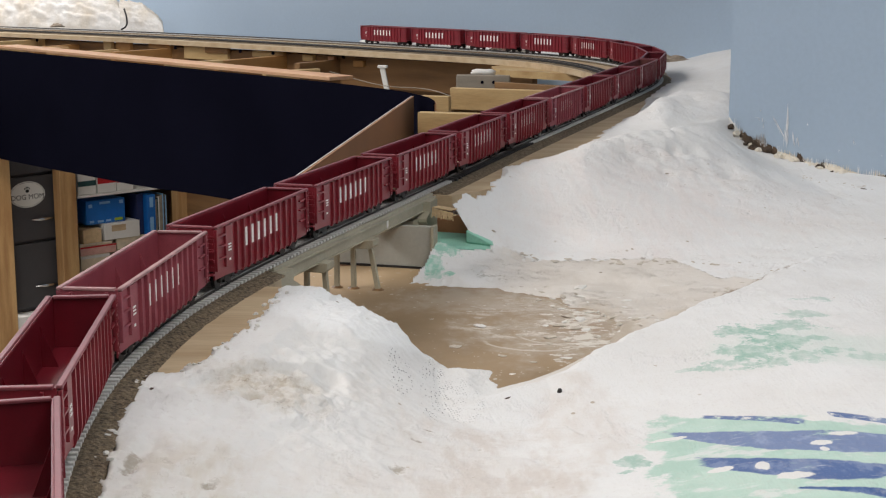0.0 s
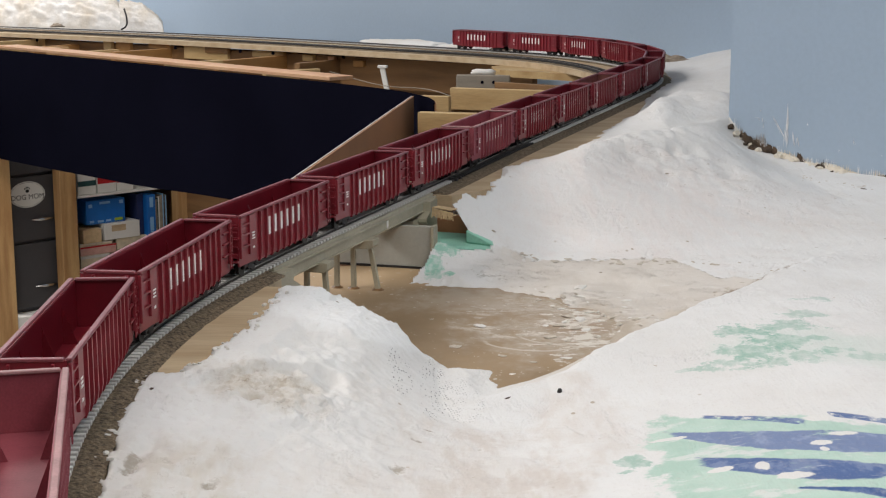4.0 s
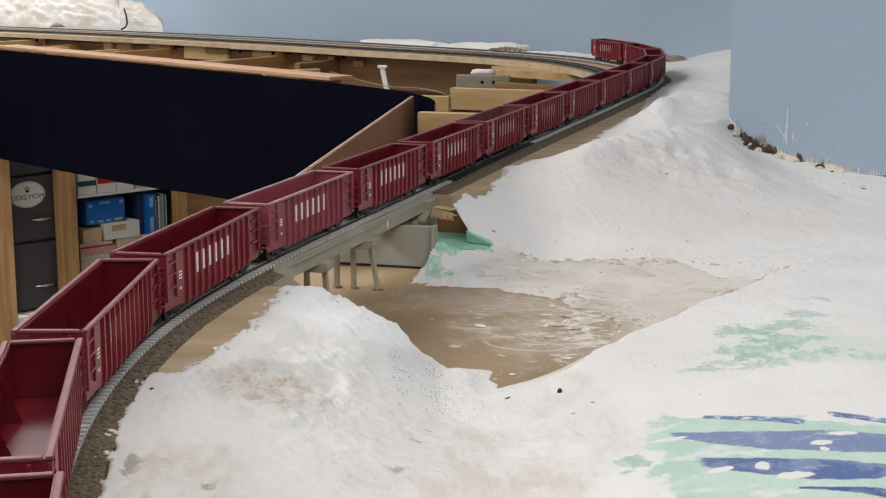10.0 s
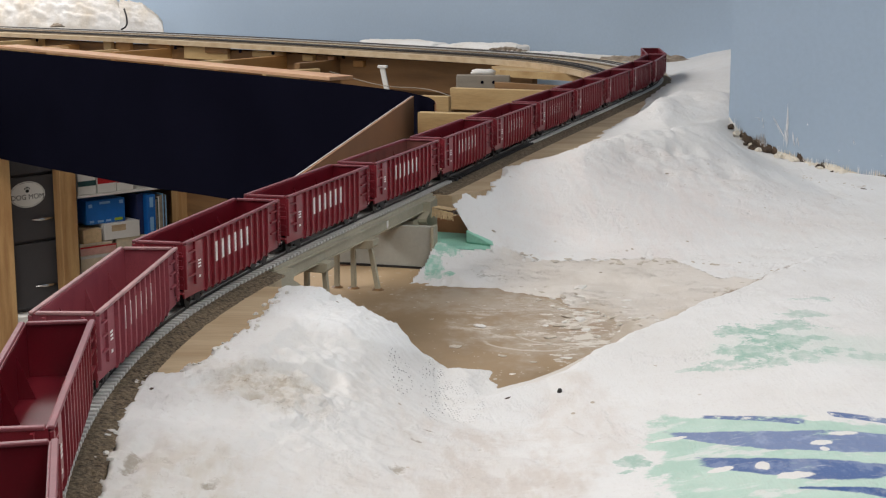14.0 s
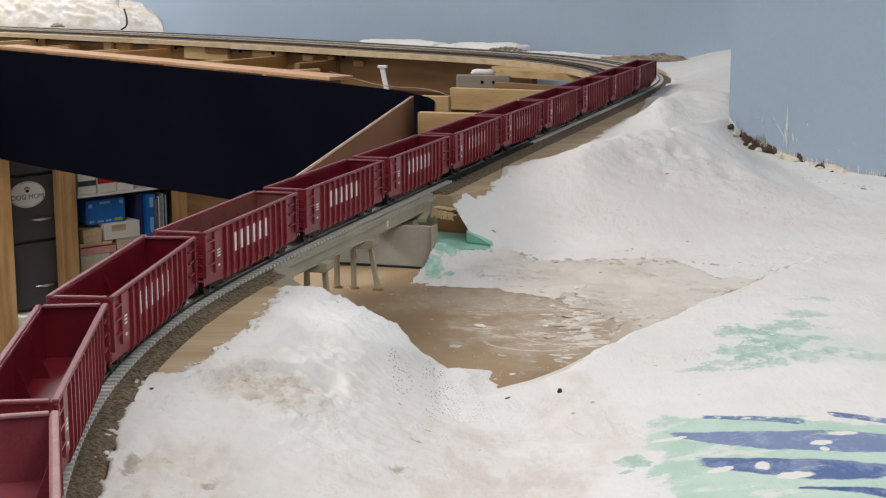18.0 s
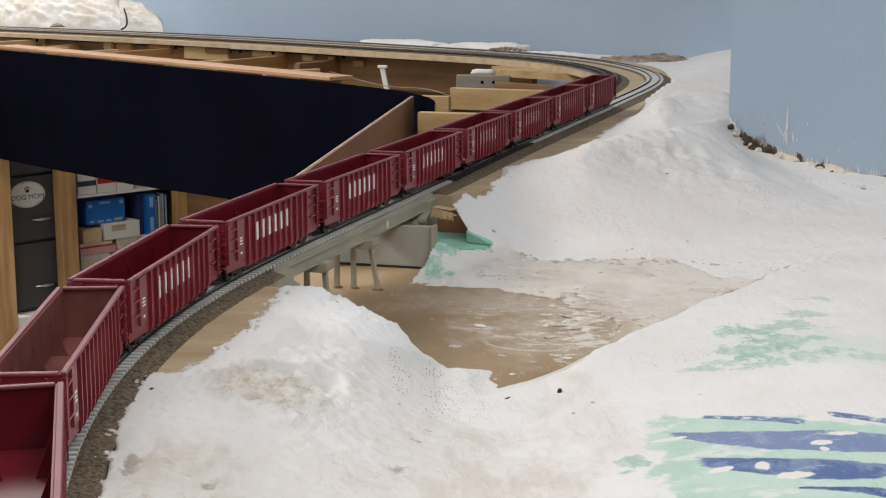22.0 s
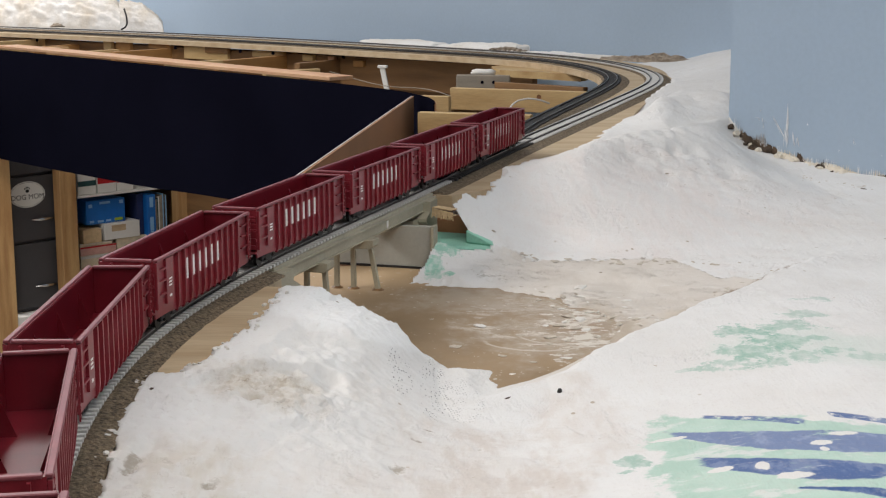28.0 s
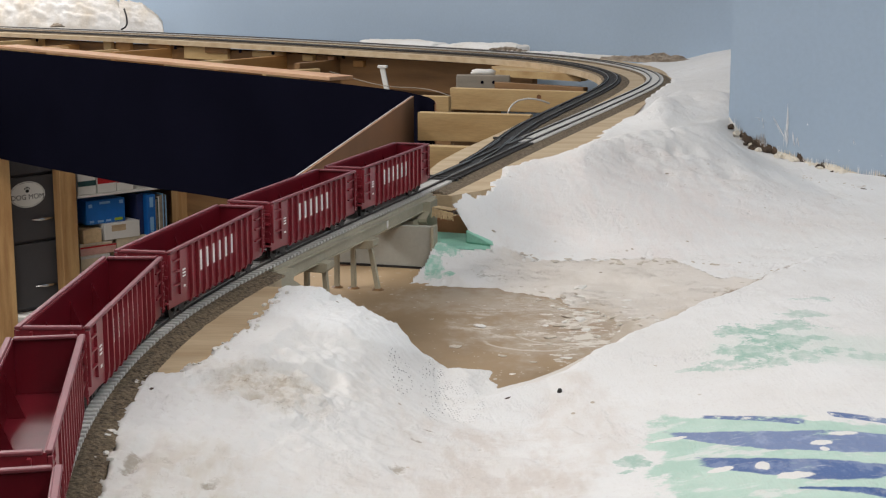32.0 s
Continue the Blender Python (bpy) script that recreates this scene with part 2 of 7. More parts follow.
    gm = nd.f("MAXIMUM", nd.f("MAXIMUM", blob(-0.155, 5.34, 0.055, 0.24, 1.2, 0.2), blob(-0.035, 5.42, 0.06, 0.55, 1.0, 0.2)), times(blob(0.06, 5.35, 0.10, 0.35, 1.0, 0.3), 0.5))
    gm = nd.f("MULTIPLY", gm, nd.step(0.45, 0.55, nd.noise(vec, 17.0, 3)))
    c = nd.mix(times(gz, gm, 0.9), c, lin(84, 80, 78))
    # bare green foam, scraped along x
    streak = nd.noise(nd.scaled(vec, 1.0, 0.75, 1.0), 5.2, 8, 0.68)
    left = nd.f("ADD", nd.f("MULTIPLY_ADD", y, 0.12, 0.07), nd.f("MULTIPLY", nd.f("SUBTRACT", streak, 0.5), 0.5))
    far = nd.f("ADD", nd.f("MULTIPLY_ADD", x, -0.85, 5.46), nd.f("MULTIPLY", nd.f("SUBTRACT", streak, 0.5), 0.5))
    g1 = nd.f("MULTIPLY", nd.step(0.0, 0.05, nd.f("SUBTRACT", x, left)), nd.step(0.0, 0.06, nd.f("SUBTRACT", far, y)))
    bare = nd.step(0.62, 0.54, nd.noise(nd.scaled(vec, 1.0, 1.4, 1.0), 4.5, 6, 0.62))
    c = nd.mix(times(g1, nd.f("MULTIPLY_ADD", bare, 0.62, 0.25)), c, nd.mix(nd.step(0.4, 0.62, n_mid), lin(164, 197, 182), lin(182, 208, 195)))
    c = nd.mix(times(blob(1.30, 5.72, 0.36, 0.45, 1.4, 0.6), 0.28), c, lin(186, 206, 196))
    c = nd.mix(times(blob(1.62, 5.52, 0.40, 0.35, 1.2, 0.6), 0.28), c, lin(188, 206, 197))
    for cx, cy, rx, ry, k in ((1.19, 6.03, 0.13, 0.17, 0.85), (1.34, 6.06, 0.20, 0.16, 0.75), (1.17, 5.65, 0.13, 0.22, 0.85), (1.30, 5.75, 0.17, 0.15, 0.8), (1.07, 5.50, 0.14, 0.13, 0.7), (1.21, 5.44, 0.10, 0.10, 0.6), (1.33, 5.47, 0.14, 0.13, 0.6),
                              (1.44, 5.55, 0.07, 0.08, 0.65), (1.62, 5.43, 0.22, 0.07, 0.5), (1.51, 6.33, 0.10, 0.10, 0.65), (1.62, 6.67, 0.09, 0.06, 0.6), (0.90, 5.52, 0.06, 0.03, 0.4), (0.55, 4.28, 0.05, 0.10, 0.9), (0.52, 4.17, 0.035, 0.035, 1.0)):
        c = nd.mix(times(nd.step(0.0, 0.3, nd.f("ADD", nd.f("MULTIPLY_ADD", nd.f("SUBTRACT", streak, 0.47), 2.2, nd.spot(x, y, cx, cy, rx, ry)), nd.f("MULTIPLY", nd.f("SUBTRACT", torn, 0.55), 4.0))), nd.f("MULTIPLY_ADD", nd.step(0.40, 0.58, n_fine), 0.4, 0.5), k), c, lin(142, 180, 165))
    g3 = nd.f("MAXIMUM", blob(-0.05, 7.68, 0.05, 0.15, 2.6, 0.3, torn), nd.f("MAXIMUM", blob(0.02, 7.86, 0.09, 0.07, 2.6, 0.3, torn), blob(0.03, 7.60, 0.03, 0.05, 2.6, 0.3, torn)))
    c = nd.mix(times(g3, nd.f("MULTIPLY_ADD", nd.step(0.42, 0.58, n_fine), 0.5, 0.5)), c, lin(150, 196, 178))
    # blue stripes: start, end, taper, far and near edge as parabolas in x, paleness
    wobble = nd.f("ADD", nd.f("MULTIPLY", nd.f("SUBTRACT", nd.noise(nd.scaled(vec, 1.0, 1.6, 1.0), 6.0, 7, 0.7), 0.5), 0.07), nd.f("MULTIPLY", nd.f("SUBTRACT", torn, 0.5), 0.035))
    scuff = nd.step(0.60, 0.70, nd.noise(nd.scaled(vec, 1.0, 1.5, 1.0), 7.0, 6, 0.66))
    wiped = nd.step(0.48, 0.62, nd.noise(nd.scaled(vec, 1.6, 0.7, 1.0), 6.0, 6, 0.66))
    xc = nd.f("MINIMUM", x, 1.45)
    for x0, x1, taper, far, near, pale in ((0.655, 9.0, 0.10, (0.657, -1.912, 5.622), (2.431, -5.619, 7.262), 0.85), (0.68, 9.0, 0.10, (0.824, -2.272, 5.431), (2.732, -5.801, 6.842), 0.22),
                                           (0.88, 9.0, 0.06, (0.227, -0.733, 4.226), (-0.574, 0.554, 3.685), 0.0), (0.80, 1.10, 0.05, (0.0, -1.05, 5.632), (0.0, -1.22, 5.700), 0.5), (1.17, 9.0, 0.02, (0.0, -0.65, 5.34), (0.0, -0.75, 5.365), 0.3)):
        edge = [nd.f("MULTIPLY_ADD", nd.f("MULTIPLY_ADD", xc, q[0], q[1]), xc, q[2]) for q in (far, near)]
        inside = nd.f("ADD", nd.f("MINIMUM", nd.f("SUBTRACT", edge[0], y), nd.f("SUBTRACT", y, edge[1])), nd.f("MULTIPLY", wobble, 1.0 if taper > 0.055 else 0.45))
        ends = nd.f("MULTIPLY", nd.step(x0, x0 + taper, nd.f("ADD", x, wobble)), nd.step(x1, x1 - taper, nd.f("ADD", x, wobble)))
        w = nd.f("MULTIPLY", nd.step(0.0, 0.016, inside), nd.step(0.2, 0.6, nd.f("MULTIPLY", ends, nd.f("ADD", 0.5, streak))))
        if taper < 0.06:
            w = nd.f("MULTIPLY", w, nd.step(0.36, 0.50, n_fine))
        w = nd.f("MULTIPLY", w, nd.f("MULTIPLY_ADD", scuff, -0.50 - 0.35 * pale, 1.0))
        blue = nd.mix(nd.f("MULTIPLY_ADD", wiped, 0.40, pale * 0.6), lin(58, 88, 142), lin(150, 162, 190))
        c = nd.mix(w, c, blue)
    # blobs of white plaster fallen on the stripes
    for cx, cy, rx, ry in ((1.06, 4.155, 0.036, 0.035), (1.05, 4.08, 0.016, 0.03), (0.755, 4.02, 0.042, 0.032), (0.915, 3.85, 0.05, 0.035), (1.145, 4.26, 0.05, 0.03), (0.69, 4.5, 0.06, 0.025), (1.13, 4.48, 0.05, 0.05), (0.86, 3.98, 0.02, 0.05)):
        c = nd.mix(blob(cx, cy, rx, ry, 1.4, 0.2, n_fine), c, lin(222, 220, 217))
    # dark specks, dirt pits and grain
    for cx, cy, rx, ry in ((-0.14, 4.27, 0.035, 0.035), (-0.08, 4.60, 0.022, 0.02), (-0.045, 4.755, 0.025, 0.012), (0.114, 4.625, 0.016, 0.03), (-0.615, 3.80, 0.025, 0.03), (-0.82, 3.90, 0.025, 0.10)):
        c = nd.mix(times(blob(cx, cy, rx, ry, 5.0, 0.8, torn, 0.52), 0.75), c, lin(150, 139, 124))
    sp = nd.step(0.055, 0.03, nd.cells(vec, 3.4))
    c = nd.mix(times(sp, nd.step(0.5, 0.56, n_mid)), c, lin(140, 128, 112))
    sp = nd.step(0.09, 0.05, nd.cells(nd.scaled(vec, 1.0, 0.5, 1.0), 9.0))
    c = nd.mix(times(sp, nd.step(0.52, 0.6, n_big)), c, lin(176, 164, 148))
    c = nd.mix(times(nd.step(0.55, 0.75, n_fine), 0.22), c, lin(206, 198, 188))
    c = nd.mix(times(nd.step(0.54, 0.72, grain), 0.26), c, lin(188, 179, 169))
    c = nd.mix(times(nd.step(0.60, 0.72, brush), 0.22), c, lin(200, 193, 186))
    c = nd.mix(times(nd.step(0.42, 0.30, brush), 0.4), c, lin(228, 226, 225))
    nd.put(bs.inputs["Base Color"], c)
    bs.inputs["Roughness"].default_value = 0.85
    # relief
    scars = times(seam(3.2, 0.035, 0.5, 0.62), nd.step(0.50, 0.62, nd.noise(vec, 2.3, 3)))
    rough = nd.f("MULTIPLY_ADD", nd.step(0.46, 0.66, nd.noise(vec, 1.1, 4)), 0.28, 0.12)
    h = nd.f("ADD", nd.f("MULTIPLY", nd.f("ADD", nd.f("MULTIPLY", n_fine, 0.5), n_mid), rough), nd.f("ADD", nd.f("MULTIPLY", grain, 0.10), nd.f("MULTIPLY", brush, 0.10)))
    h = nd.f("SUBTRACT", h, nd.f("MULTIPLY", scars, 0.14))
    h = nd.f("SUBTRACT", h, nd.f("MULTIPLY", flaking, 0.25))
    h = nd.f("ADD", h, nd.f("MULTIPLY", strokes, 0.22))
    h = nd.f("SUBTRACT", h, nd.f("MULTIPLY", upper_line, 0.4))
    crags = nd.f("SUBTRACT", 0.5, nd.f("ABSOLUTE", nd.f("SUBTRACT", nd.noise(nd.scaled(vec, 1.0, 0.7, 1.0), 8.0, 8, 0.66), 0.5)))
    crumbs = nd.noise(vec, 34.0, 6, 0.7)
    for cx, cy, rx, ry, k in ((-0.54, 4.66, 0.34, 0.38, 1.0), (-0.74, 3.85, 0.35, 0.5, 0.7), (1.50, 10.2, 0.75, 0.6, 1.0), (2.2, 9.9, 0.6, 0.7, 0.5), (0.3, 7.7, 0.7, 0.35, 0.8)):
        near = nd.f("MULTIPLY", nd.step(0.0, 0.5, nd.spot(x, y, cx, cy, rx, ry)), k)
        h = nd.f("ADD", h, nd.f("MULTIPLY", near, nd.f("ADD", nd.f("MULTIPLY", crags, 0.40), nd.f("MULTIPLY", crumbs, 0.06))))
    near = nd.step(0.0, 0.3, nd.spot(x, y, -0.33, 5.95, 0.36, 0.62))
    h = nd.f("ADD", h, nd.f("MULTIPLY", near, nd.f("MULTIPLY", crumbs, 0.28)))
    bp = m.node_tree.nodes.new("ShaderNodeBump")
    bp.inputs["Strength"].default_value, bp.inputs["Distance"].default_value = 0.6, 0.008
    nd.put(bp.inputs["Height"], h)
    nd.put(bs.inputs["Normal"], bp.outputs[0])
    return m


def lake_material():
    """Brown painted board with white smears, rings and scratches of plaster."""
    m = bpy.data.materials.new("brown_lake_bed")
    m.use_nodes = True
    nd = Nodes(m)
    bs = m.node_tree.nodes["Principled BSDF"]
    vec, x, y = plan_coords(nd)
    n_big, n_mid, n_fine = nd.noise(vec, 1.6, 3), nd.noise(nd.scaled(vec, 1.0, 0.6, 1.0), 8.0, 7, 0.65), nd.noise(vec, 40.0, 6, 0.6)
    c = nd.mix(nd.step(0.35, 0.65, n_big), lin(138, 115, 86), lin(154, 130, 100))
    # paler tan under the bridge: light falling there, put into the board's colour
    c = nd.mix(nd.step(0.1, 0.5, nd.spot(x, y, -0.55, 7.9, 0.9, 0.75)), c, lin(190, 162, 126))
    # milky film of plaster towards the shelf, darker brown stains in it
    rim = nd.f("ADD", nd.spot(x, y, 0.54, 6.60, 0.50, 0.72), nd.f("MULTIPLY", nd.f("SUBTRACT", n_mid, 0.5), 2.6))
    c = nd.mix(nd.f("MULTIPLY", nd.step(-0.2, 0.8, rim), nd.f("MULTIPLY_ADD", nd.step(0.4, 0.62, n_fine), 0.30, 0.50)), c, lin(184, 173, 160))
    c = nd.mix(nd.f("MULTIPLY", nd.step(0.1, 0.6, nd.f("ADD", nd.spot(x, y, 0.60, 6.62, 0.20, 0.26), nd.f("MULTIPLY", nd.f("SUBTRACT", n_mid, 0.5), 2.4))), 0.55), c, lin(150, 124, 98))
    smear = nd.step(0.52, 0.64, nd.noise(nd.scaled(vec, 1.0, 1.5, 1.0), 4.2, 8, 0.7))
    c = nd.mix(nd.f("MULTIPLY", smear, nd.f("MULTIPLY", nd.step(0.0, 0.5, nd.spot(x, y, 0.46, 6.75, 0.60, 0.62)), 0.75)), c, lin(214, 206, 196))
    c = nd.mix(nd.f("MULTIPLY", nd.step(-0.2, 0.8, nd.f("ADD", nd.spot(x, y, 0.18, 7.15, 0.50, 0.30), nd.f("MULTIPLY", nd.f("SUBTRACT", n_mid, 0.5), 3.0))), 0.45), c, lin(190, 180, 168))
    patch = nd.step(0.0, 0.25, nd.f("ADD", nd.spot(x, y, 0.62, 6.55, 0.26, 0.75), nd.f("MULTIPLY", nd.f("SUBTRACT", nd.noise(nd.scaled(vec, 1.0, 1.3, 1.0), 13.0, 8, 0.72), 0.60), 7.0)))
    c = nd.mix(nd.f("MULTIPLY", patch, 0.85), c, lin(218, 211, 201))
    # long scratches and wiped rings
    for cx, cy, r, wide, x0, x1, k in ((0.42, 6.95, 0.66, 0.010, 0.30, 0.80, 0.85), (0.60, 6.55, 0.30, 0.012, 0.30, 0.88, 0.5), (0.40, 6.42, 0.24, 0.014, 0.15, 0.66, 0.5), (0.2, 7.9, 1.0, 0.006, 0.1, 0.55, 0.4)):
        dx, dy = nd.f("SUBTRACT", x, cx), nd.f("MULTIPLY", nd.f("SUBTRACT", y, cy), 1.0)
        dist = nd.f("SQRT", nd.f("ADD", nd.f("MULTIPLY", dx, dx), nd.f("MULTIPLY", dy, dy)))
        arc = nd.step(wide, wide * 0.3, nd.f("ABSOLUTE", nd.f("SUBTRACT", nd.f("ADD", dist, nd.f("MULTIPLY", nd.f("SUBTRACT", n_mid, 0.5), 0.05)), r)))
        span = nd.f("MULTIPLY", nd.f("MULTIPLY", nd.step(x0, x0 + 0.05, x), nd.step(x1, x1 - 0.05, x)), nd.step(cy, cy - 0.1, y))
        c = nd.mix(nd.f("MULTIPLY", nd.f("MULTIPLY", arc, span), k), c, lin(216, 209, 199))
    for sc, sz in ((9.0, 0.13), (15.0, 0.13), (26.0, 0.13)):
        jit = nd.f("MULTIPLY", nd.f("SUBTRACT", n_fine, 0.5), 0.25)
        blot = nd.f("MULTIPLY", nd.step(sz, sz * 0.6, nd.f("ADD", nd.cells(nd.scaled(vec, 1.0, 1.3, 1.0), sc), jit)), nd.step(0.50, 0.56, nd.noise(vec, 2.7 + sc * 0.1, 3)))
        c = nd.mix(nd.f("MULTIPLY", blot, 0.85), c, lin(214, 207, 197))
    streak = nd.step(0.66, 0.74, nd.noise(nd.scaled(vec, 1.0, 1.6, 1.0), 5.0, 8, 0.7))
    c = nd.mix(nd.f("MULTIPLY", streak, 0.45), c, lin(204, 196, 184))
    nd.put(bs.inputs["Base Color"], c)
    nd.put(bs.inputs["Roughness"], nd.f("MULTIPLY_ADD", n_mid, 0.3, 0.45))
    bp = m.node_tree.nodes.new("ShaderNodeBump")
    bp.inputs["Strength"].default_value, bp.inputs["Distance"].default_value = 0.3, 0.002
    nd.put(bp.inputs["Height"], n_mid)
    nd.put(bs.inputs["Normal"], bp.outputs[0])
    return m


M_TERRAIN = terrain_material()
M_LAKE = lake_material()


# ---- helpers ----
def part(name, bm, mat, parent, label=""):
    me = bpy.data.meshes.new(name)
    bm.to_mesh(me)
    bm.free()
    me.materials.append(mat)
    ob = new(name, me)
    ob.parent = parent
    if label:
        ob["label"] = label
    return ob


def mesh_ob(name, verts, faces, mat, parent=None, smooth=False):
    me = bpy.data.meshes.new(name)
    me.from_pydata(verts, [], faces)
    me.materials.append(mat)
    if smooth:
        me.shade_smooth()
    me.validate()
    ob = new(name, me)
    ob.parent = parent
    return ob


def box(bm, x0, x1, y0, y1, z0, z1, bevel=0.0, m=None):
    r = bmesh.ops.create_cube(bm, size=1.0)
    vs = r["verts"]
    for v in vs:
        v.co = Vector(((x0 + x1) / 2 + v.co.x * (x1 - x0), (y0 + y1) / 2 + v.co.y * (y1 - y0), (z0 + z1) / 2 + v.co.z * (z1 - z0)))
    if m is not None:
        bmesh.ops.transform(bm, matrix=m, verts=vs)
    if bevel:
        es = list({e for v in vs for e in v.link_edges})
        bmesh.ops.bevel(bm, geom=es, offset=bevel, segments=1, affect="EDGES")
    return bm


def boxed(*a, **k):
    return box(bmesh.new(), *a, **k)


def prism(bm, outline, z0, z1):
    """An upright prism over a plan outline (anticlockwise)."""
    lo = [bm.verts.new((x, y, z0)) for x, y in outline]
    hi = [bm.verts.new((x, y, z1)) for x, y in outline]
    n = len(outline)
    bm.faces.new(hi)
    bm.faces.new(lo[::-1])
    for i in range(n):
        bm.faces.new((lo[i], lo[(i + 1) % n], hi[(i + 1) % n], hi[i]))
    return bm


def cylinder(bm, r, x, y, z0, z1, seg=12, r2=None):
    bmesh.ops.create_cone(bm, cap_ends=True, segments=seg, radius1=r, radius2=r if r2 is None else r2, depth=z1 - z0,
                          matrix=Matrix.Translation((x, y, (z0 + z1) / 2)))
    return bm


def thing(name, label, category, at=None, group="", kind=""):
    ob = new(name)
    ob.empty_display_size = 0.02
    if at is not None:
        ob.matrix_basis = at
    return tagged(ob, label, category, group, kind)


# ---- the railway line ----
# Curvature at even steps along the line, from beside the camera out to the far wall.
LINE_STEP = 1.25
LINE_S, LINE_X, LINE_Y, LINE_H = 1.2, -0.8159, 2.7221, 1.8510
BEND = [-0.1343, -0.1362, -0.1589, -0.1869, -0.0509, -0.0006, 0.0081, -0.0105, -0.0081, 0.0103, -0.0032, 0.0228, 0.173, 0.178, 0.1283,
        0.2364, 0.0965, 0.0199, -0.0057, 0.03, 0.0343, 0.0249, 0.02, 0.0204, 0.0218, 0.0224, 0.0225, 0.0225, 0.0225, 0.0225]
S_BACK = -19.0


def bend_at(s):
    if s < 1.2:
        return 0.30 if s > -0.1 else 0.0
    i = min(int(s / LINE_STEP), len(BEND) - 2)
    f = s / LINE_STEP - i
    return BEND[i] * (1 - f) + BEND[i + 1] * f


def lay_line():
    ds = 0.02
    fwd, back = [(LINE_X, LINE_Y, LINE_H)], []
    s = LINE_S
    while s < 35.9:
        x, y, h = fwd[-1]
        h2 = h + bend_at(s + ds / 2) * ds
        hm = (h + h2) / 2
        fwd.append((x + math.cos(hm) * ds, y + math.sin(hm) * ds, h2))
        s += ds
    x, y, h = LINE_X, LINE_Y, LINE_H
    s = LINE_S
    while s > S_BACK:
        h2 = h - bend_at(s - ds / 2) * ds
        hm = (h + h2) / 2
        x, y, h = x - math.cos(hm) * ds, y - math.sin(hm) * ds, h2
        back.append((x, y, h))
        s -= ds
    return np.array(back[::-1] + fwd), LINE_S - len(back) * ds, ds


LINE, S_MIN, DS = lay_line()


def on_line(s, o=0.0):
    """Plan place and heading at s along the line, o to the inner side."""
    k = (s - S_MIN) / DS
    i = max(0, min(int(k), len(LINE) - 2))
    f = k - i
    x, y, h = LINE[i] * (1 - f) + LINE[i + 1] * f
    return x - math.sin(h) * o, y + math.cos(h) * o, h


def sweep(name, s0, s1, step, profile, mat, parent=None, shift=None):
    """A profile of (offset, height) in plan units carried along the line. shift(s): sideways offset."""
    n = max(2, int((s1 - s0) / step))
    verts, faces = [], []
    k = len(profile)
    for i in range(n + 1):
        s = s0 + (s1 - s0) * i / n
        d = shift(s) if shift else 0.0
        for o, z in profile:
            x, y, h = on_line(s, o + d)
            verts.append((x * U, y * U, zz(z)))
        if i:
            a, b = (i - 1) * k, i * k
            for j in range(k):
                faces.append((a + j, b + j, b + (j + 1) % k, a + (j + 1) % k))
    faces.append(tuple(range(k))[::-1])
    faces.append(tuple(n * k + j for j in range(k)))
    return mesh_ob(name, verts, faces, mat, parent)


Z_RAIL = -1.256
Z_TIE = Z_RAIL - 0.013
Z_BED = Z_TIE - 0.012
Z_PLY = -1.298
GAUGE = 0.0471


def smooth(a, b, x):
    t = min(1.0, max(0.0, (x - a) / (b - a)))
    return t * t * (3 - 2 * t)


def lay_rail(parent, s0, s1, o, shift=None):
    """One rail: a weathered foot and web with a bright worn head on it."""
    zb, zh = Z_TIE - 0.002, Z_RAIL - 0.0035
    web = [(o - 0.0055, zb), (o + 0.0055, zb), (o + 0.0055, zb + 0.003), (o + 0.0022, zb + 0.0045), (o + 0.0022, zh), (o - 0.0022, zh), (o - 0.0022, zb + 0.0045), (o - 0.0055, zb + 0.003)]
    rail = sweep("rail", s0, s1, 0.08, web, M_RAILSIDE, parent, shift)
    sweep("rail_head", s0, s1, 0.08, [(o - 0.0034, zh), (o + 0.0034, zh), (o + 0.0030, Z_RAIL), (o - 0.0030, Z_RAIL)], M_RAIL, rail, shift)
    return rail


def track(name, label, s0, s1, shift, tie_mat, near_ties):
    t = thing(name, label, "railway track", kind="structure")
    for side in (-1, 1):
        o = side * GAUGE
        lay_rail(t, s0, s1, o, shift)
    ob = sweep("tie_web", s0, s1, 0.1, [(-0.07, Z_BED - 0.004), (0.07, Z_BED - 0.004), (0.07, Z_BED + 0.003), (-0.07, Z_BED + 0.003)], M_TIEBASE if tie_mat is M_TIE else M_TIE_BLACK, t, shift)
    bm = boxed(-0.0016, 0.0016, -0.0155, 0.0155, 0, (Z_TIE - Z_BED) * U, 0.0003)
    tie_me = bpy.data.meshes.new("tie")
    bm.to_mesh(tie_me)
    bm.free()
    tie_me.materials.append(tie_mat)
    black_me = tie_me.copy()
    black_me.materials[0] = M_TIE_BLACK
    src_v = [v.co.copy() for v in tie_me.vertices]
    src_f = [tuple(p.vertices) for p in tie_me.polygons]
    verts, faces = [], []
    s = s0
    count = 0
    while s < s1:
        x, y, h = on_line(s, shift(s) if shift else 0.0)
        m = pose(x * U, y * U, zz(Z_BED), 0, 0, math.degrees(h))
        if near_ties[0] < s < near_ties[1]:
            ob = new("tie", black_me if tie_mat is M_TIE and s > 7.5 else tie_me)
            ob.matrix_basis = m
            ob.parent = t
        else:
            k = len(verts)
            verts += [tuple(m @ v) for v in src_v]
            faces += [tuple(k + i for i in f) for f in src_f]
        s += 0.04
    rest = mesh_ob("far_ties", verts, faces, tie_mat, t)
    rest["kind"] = "stuff"
    return t


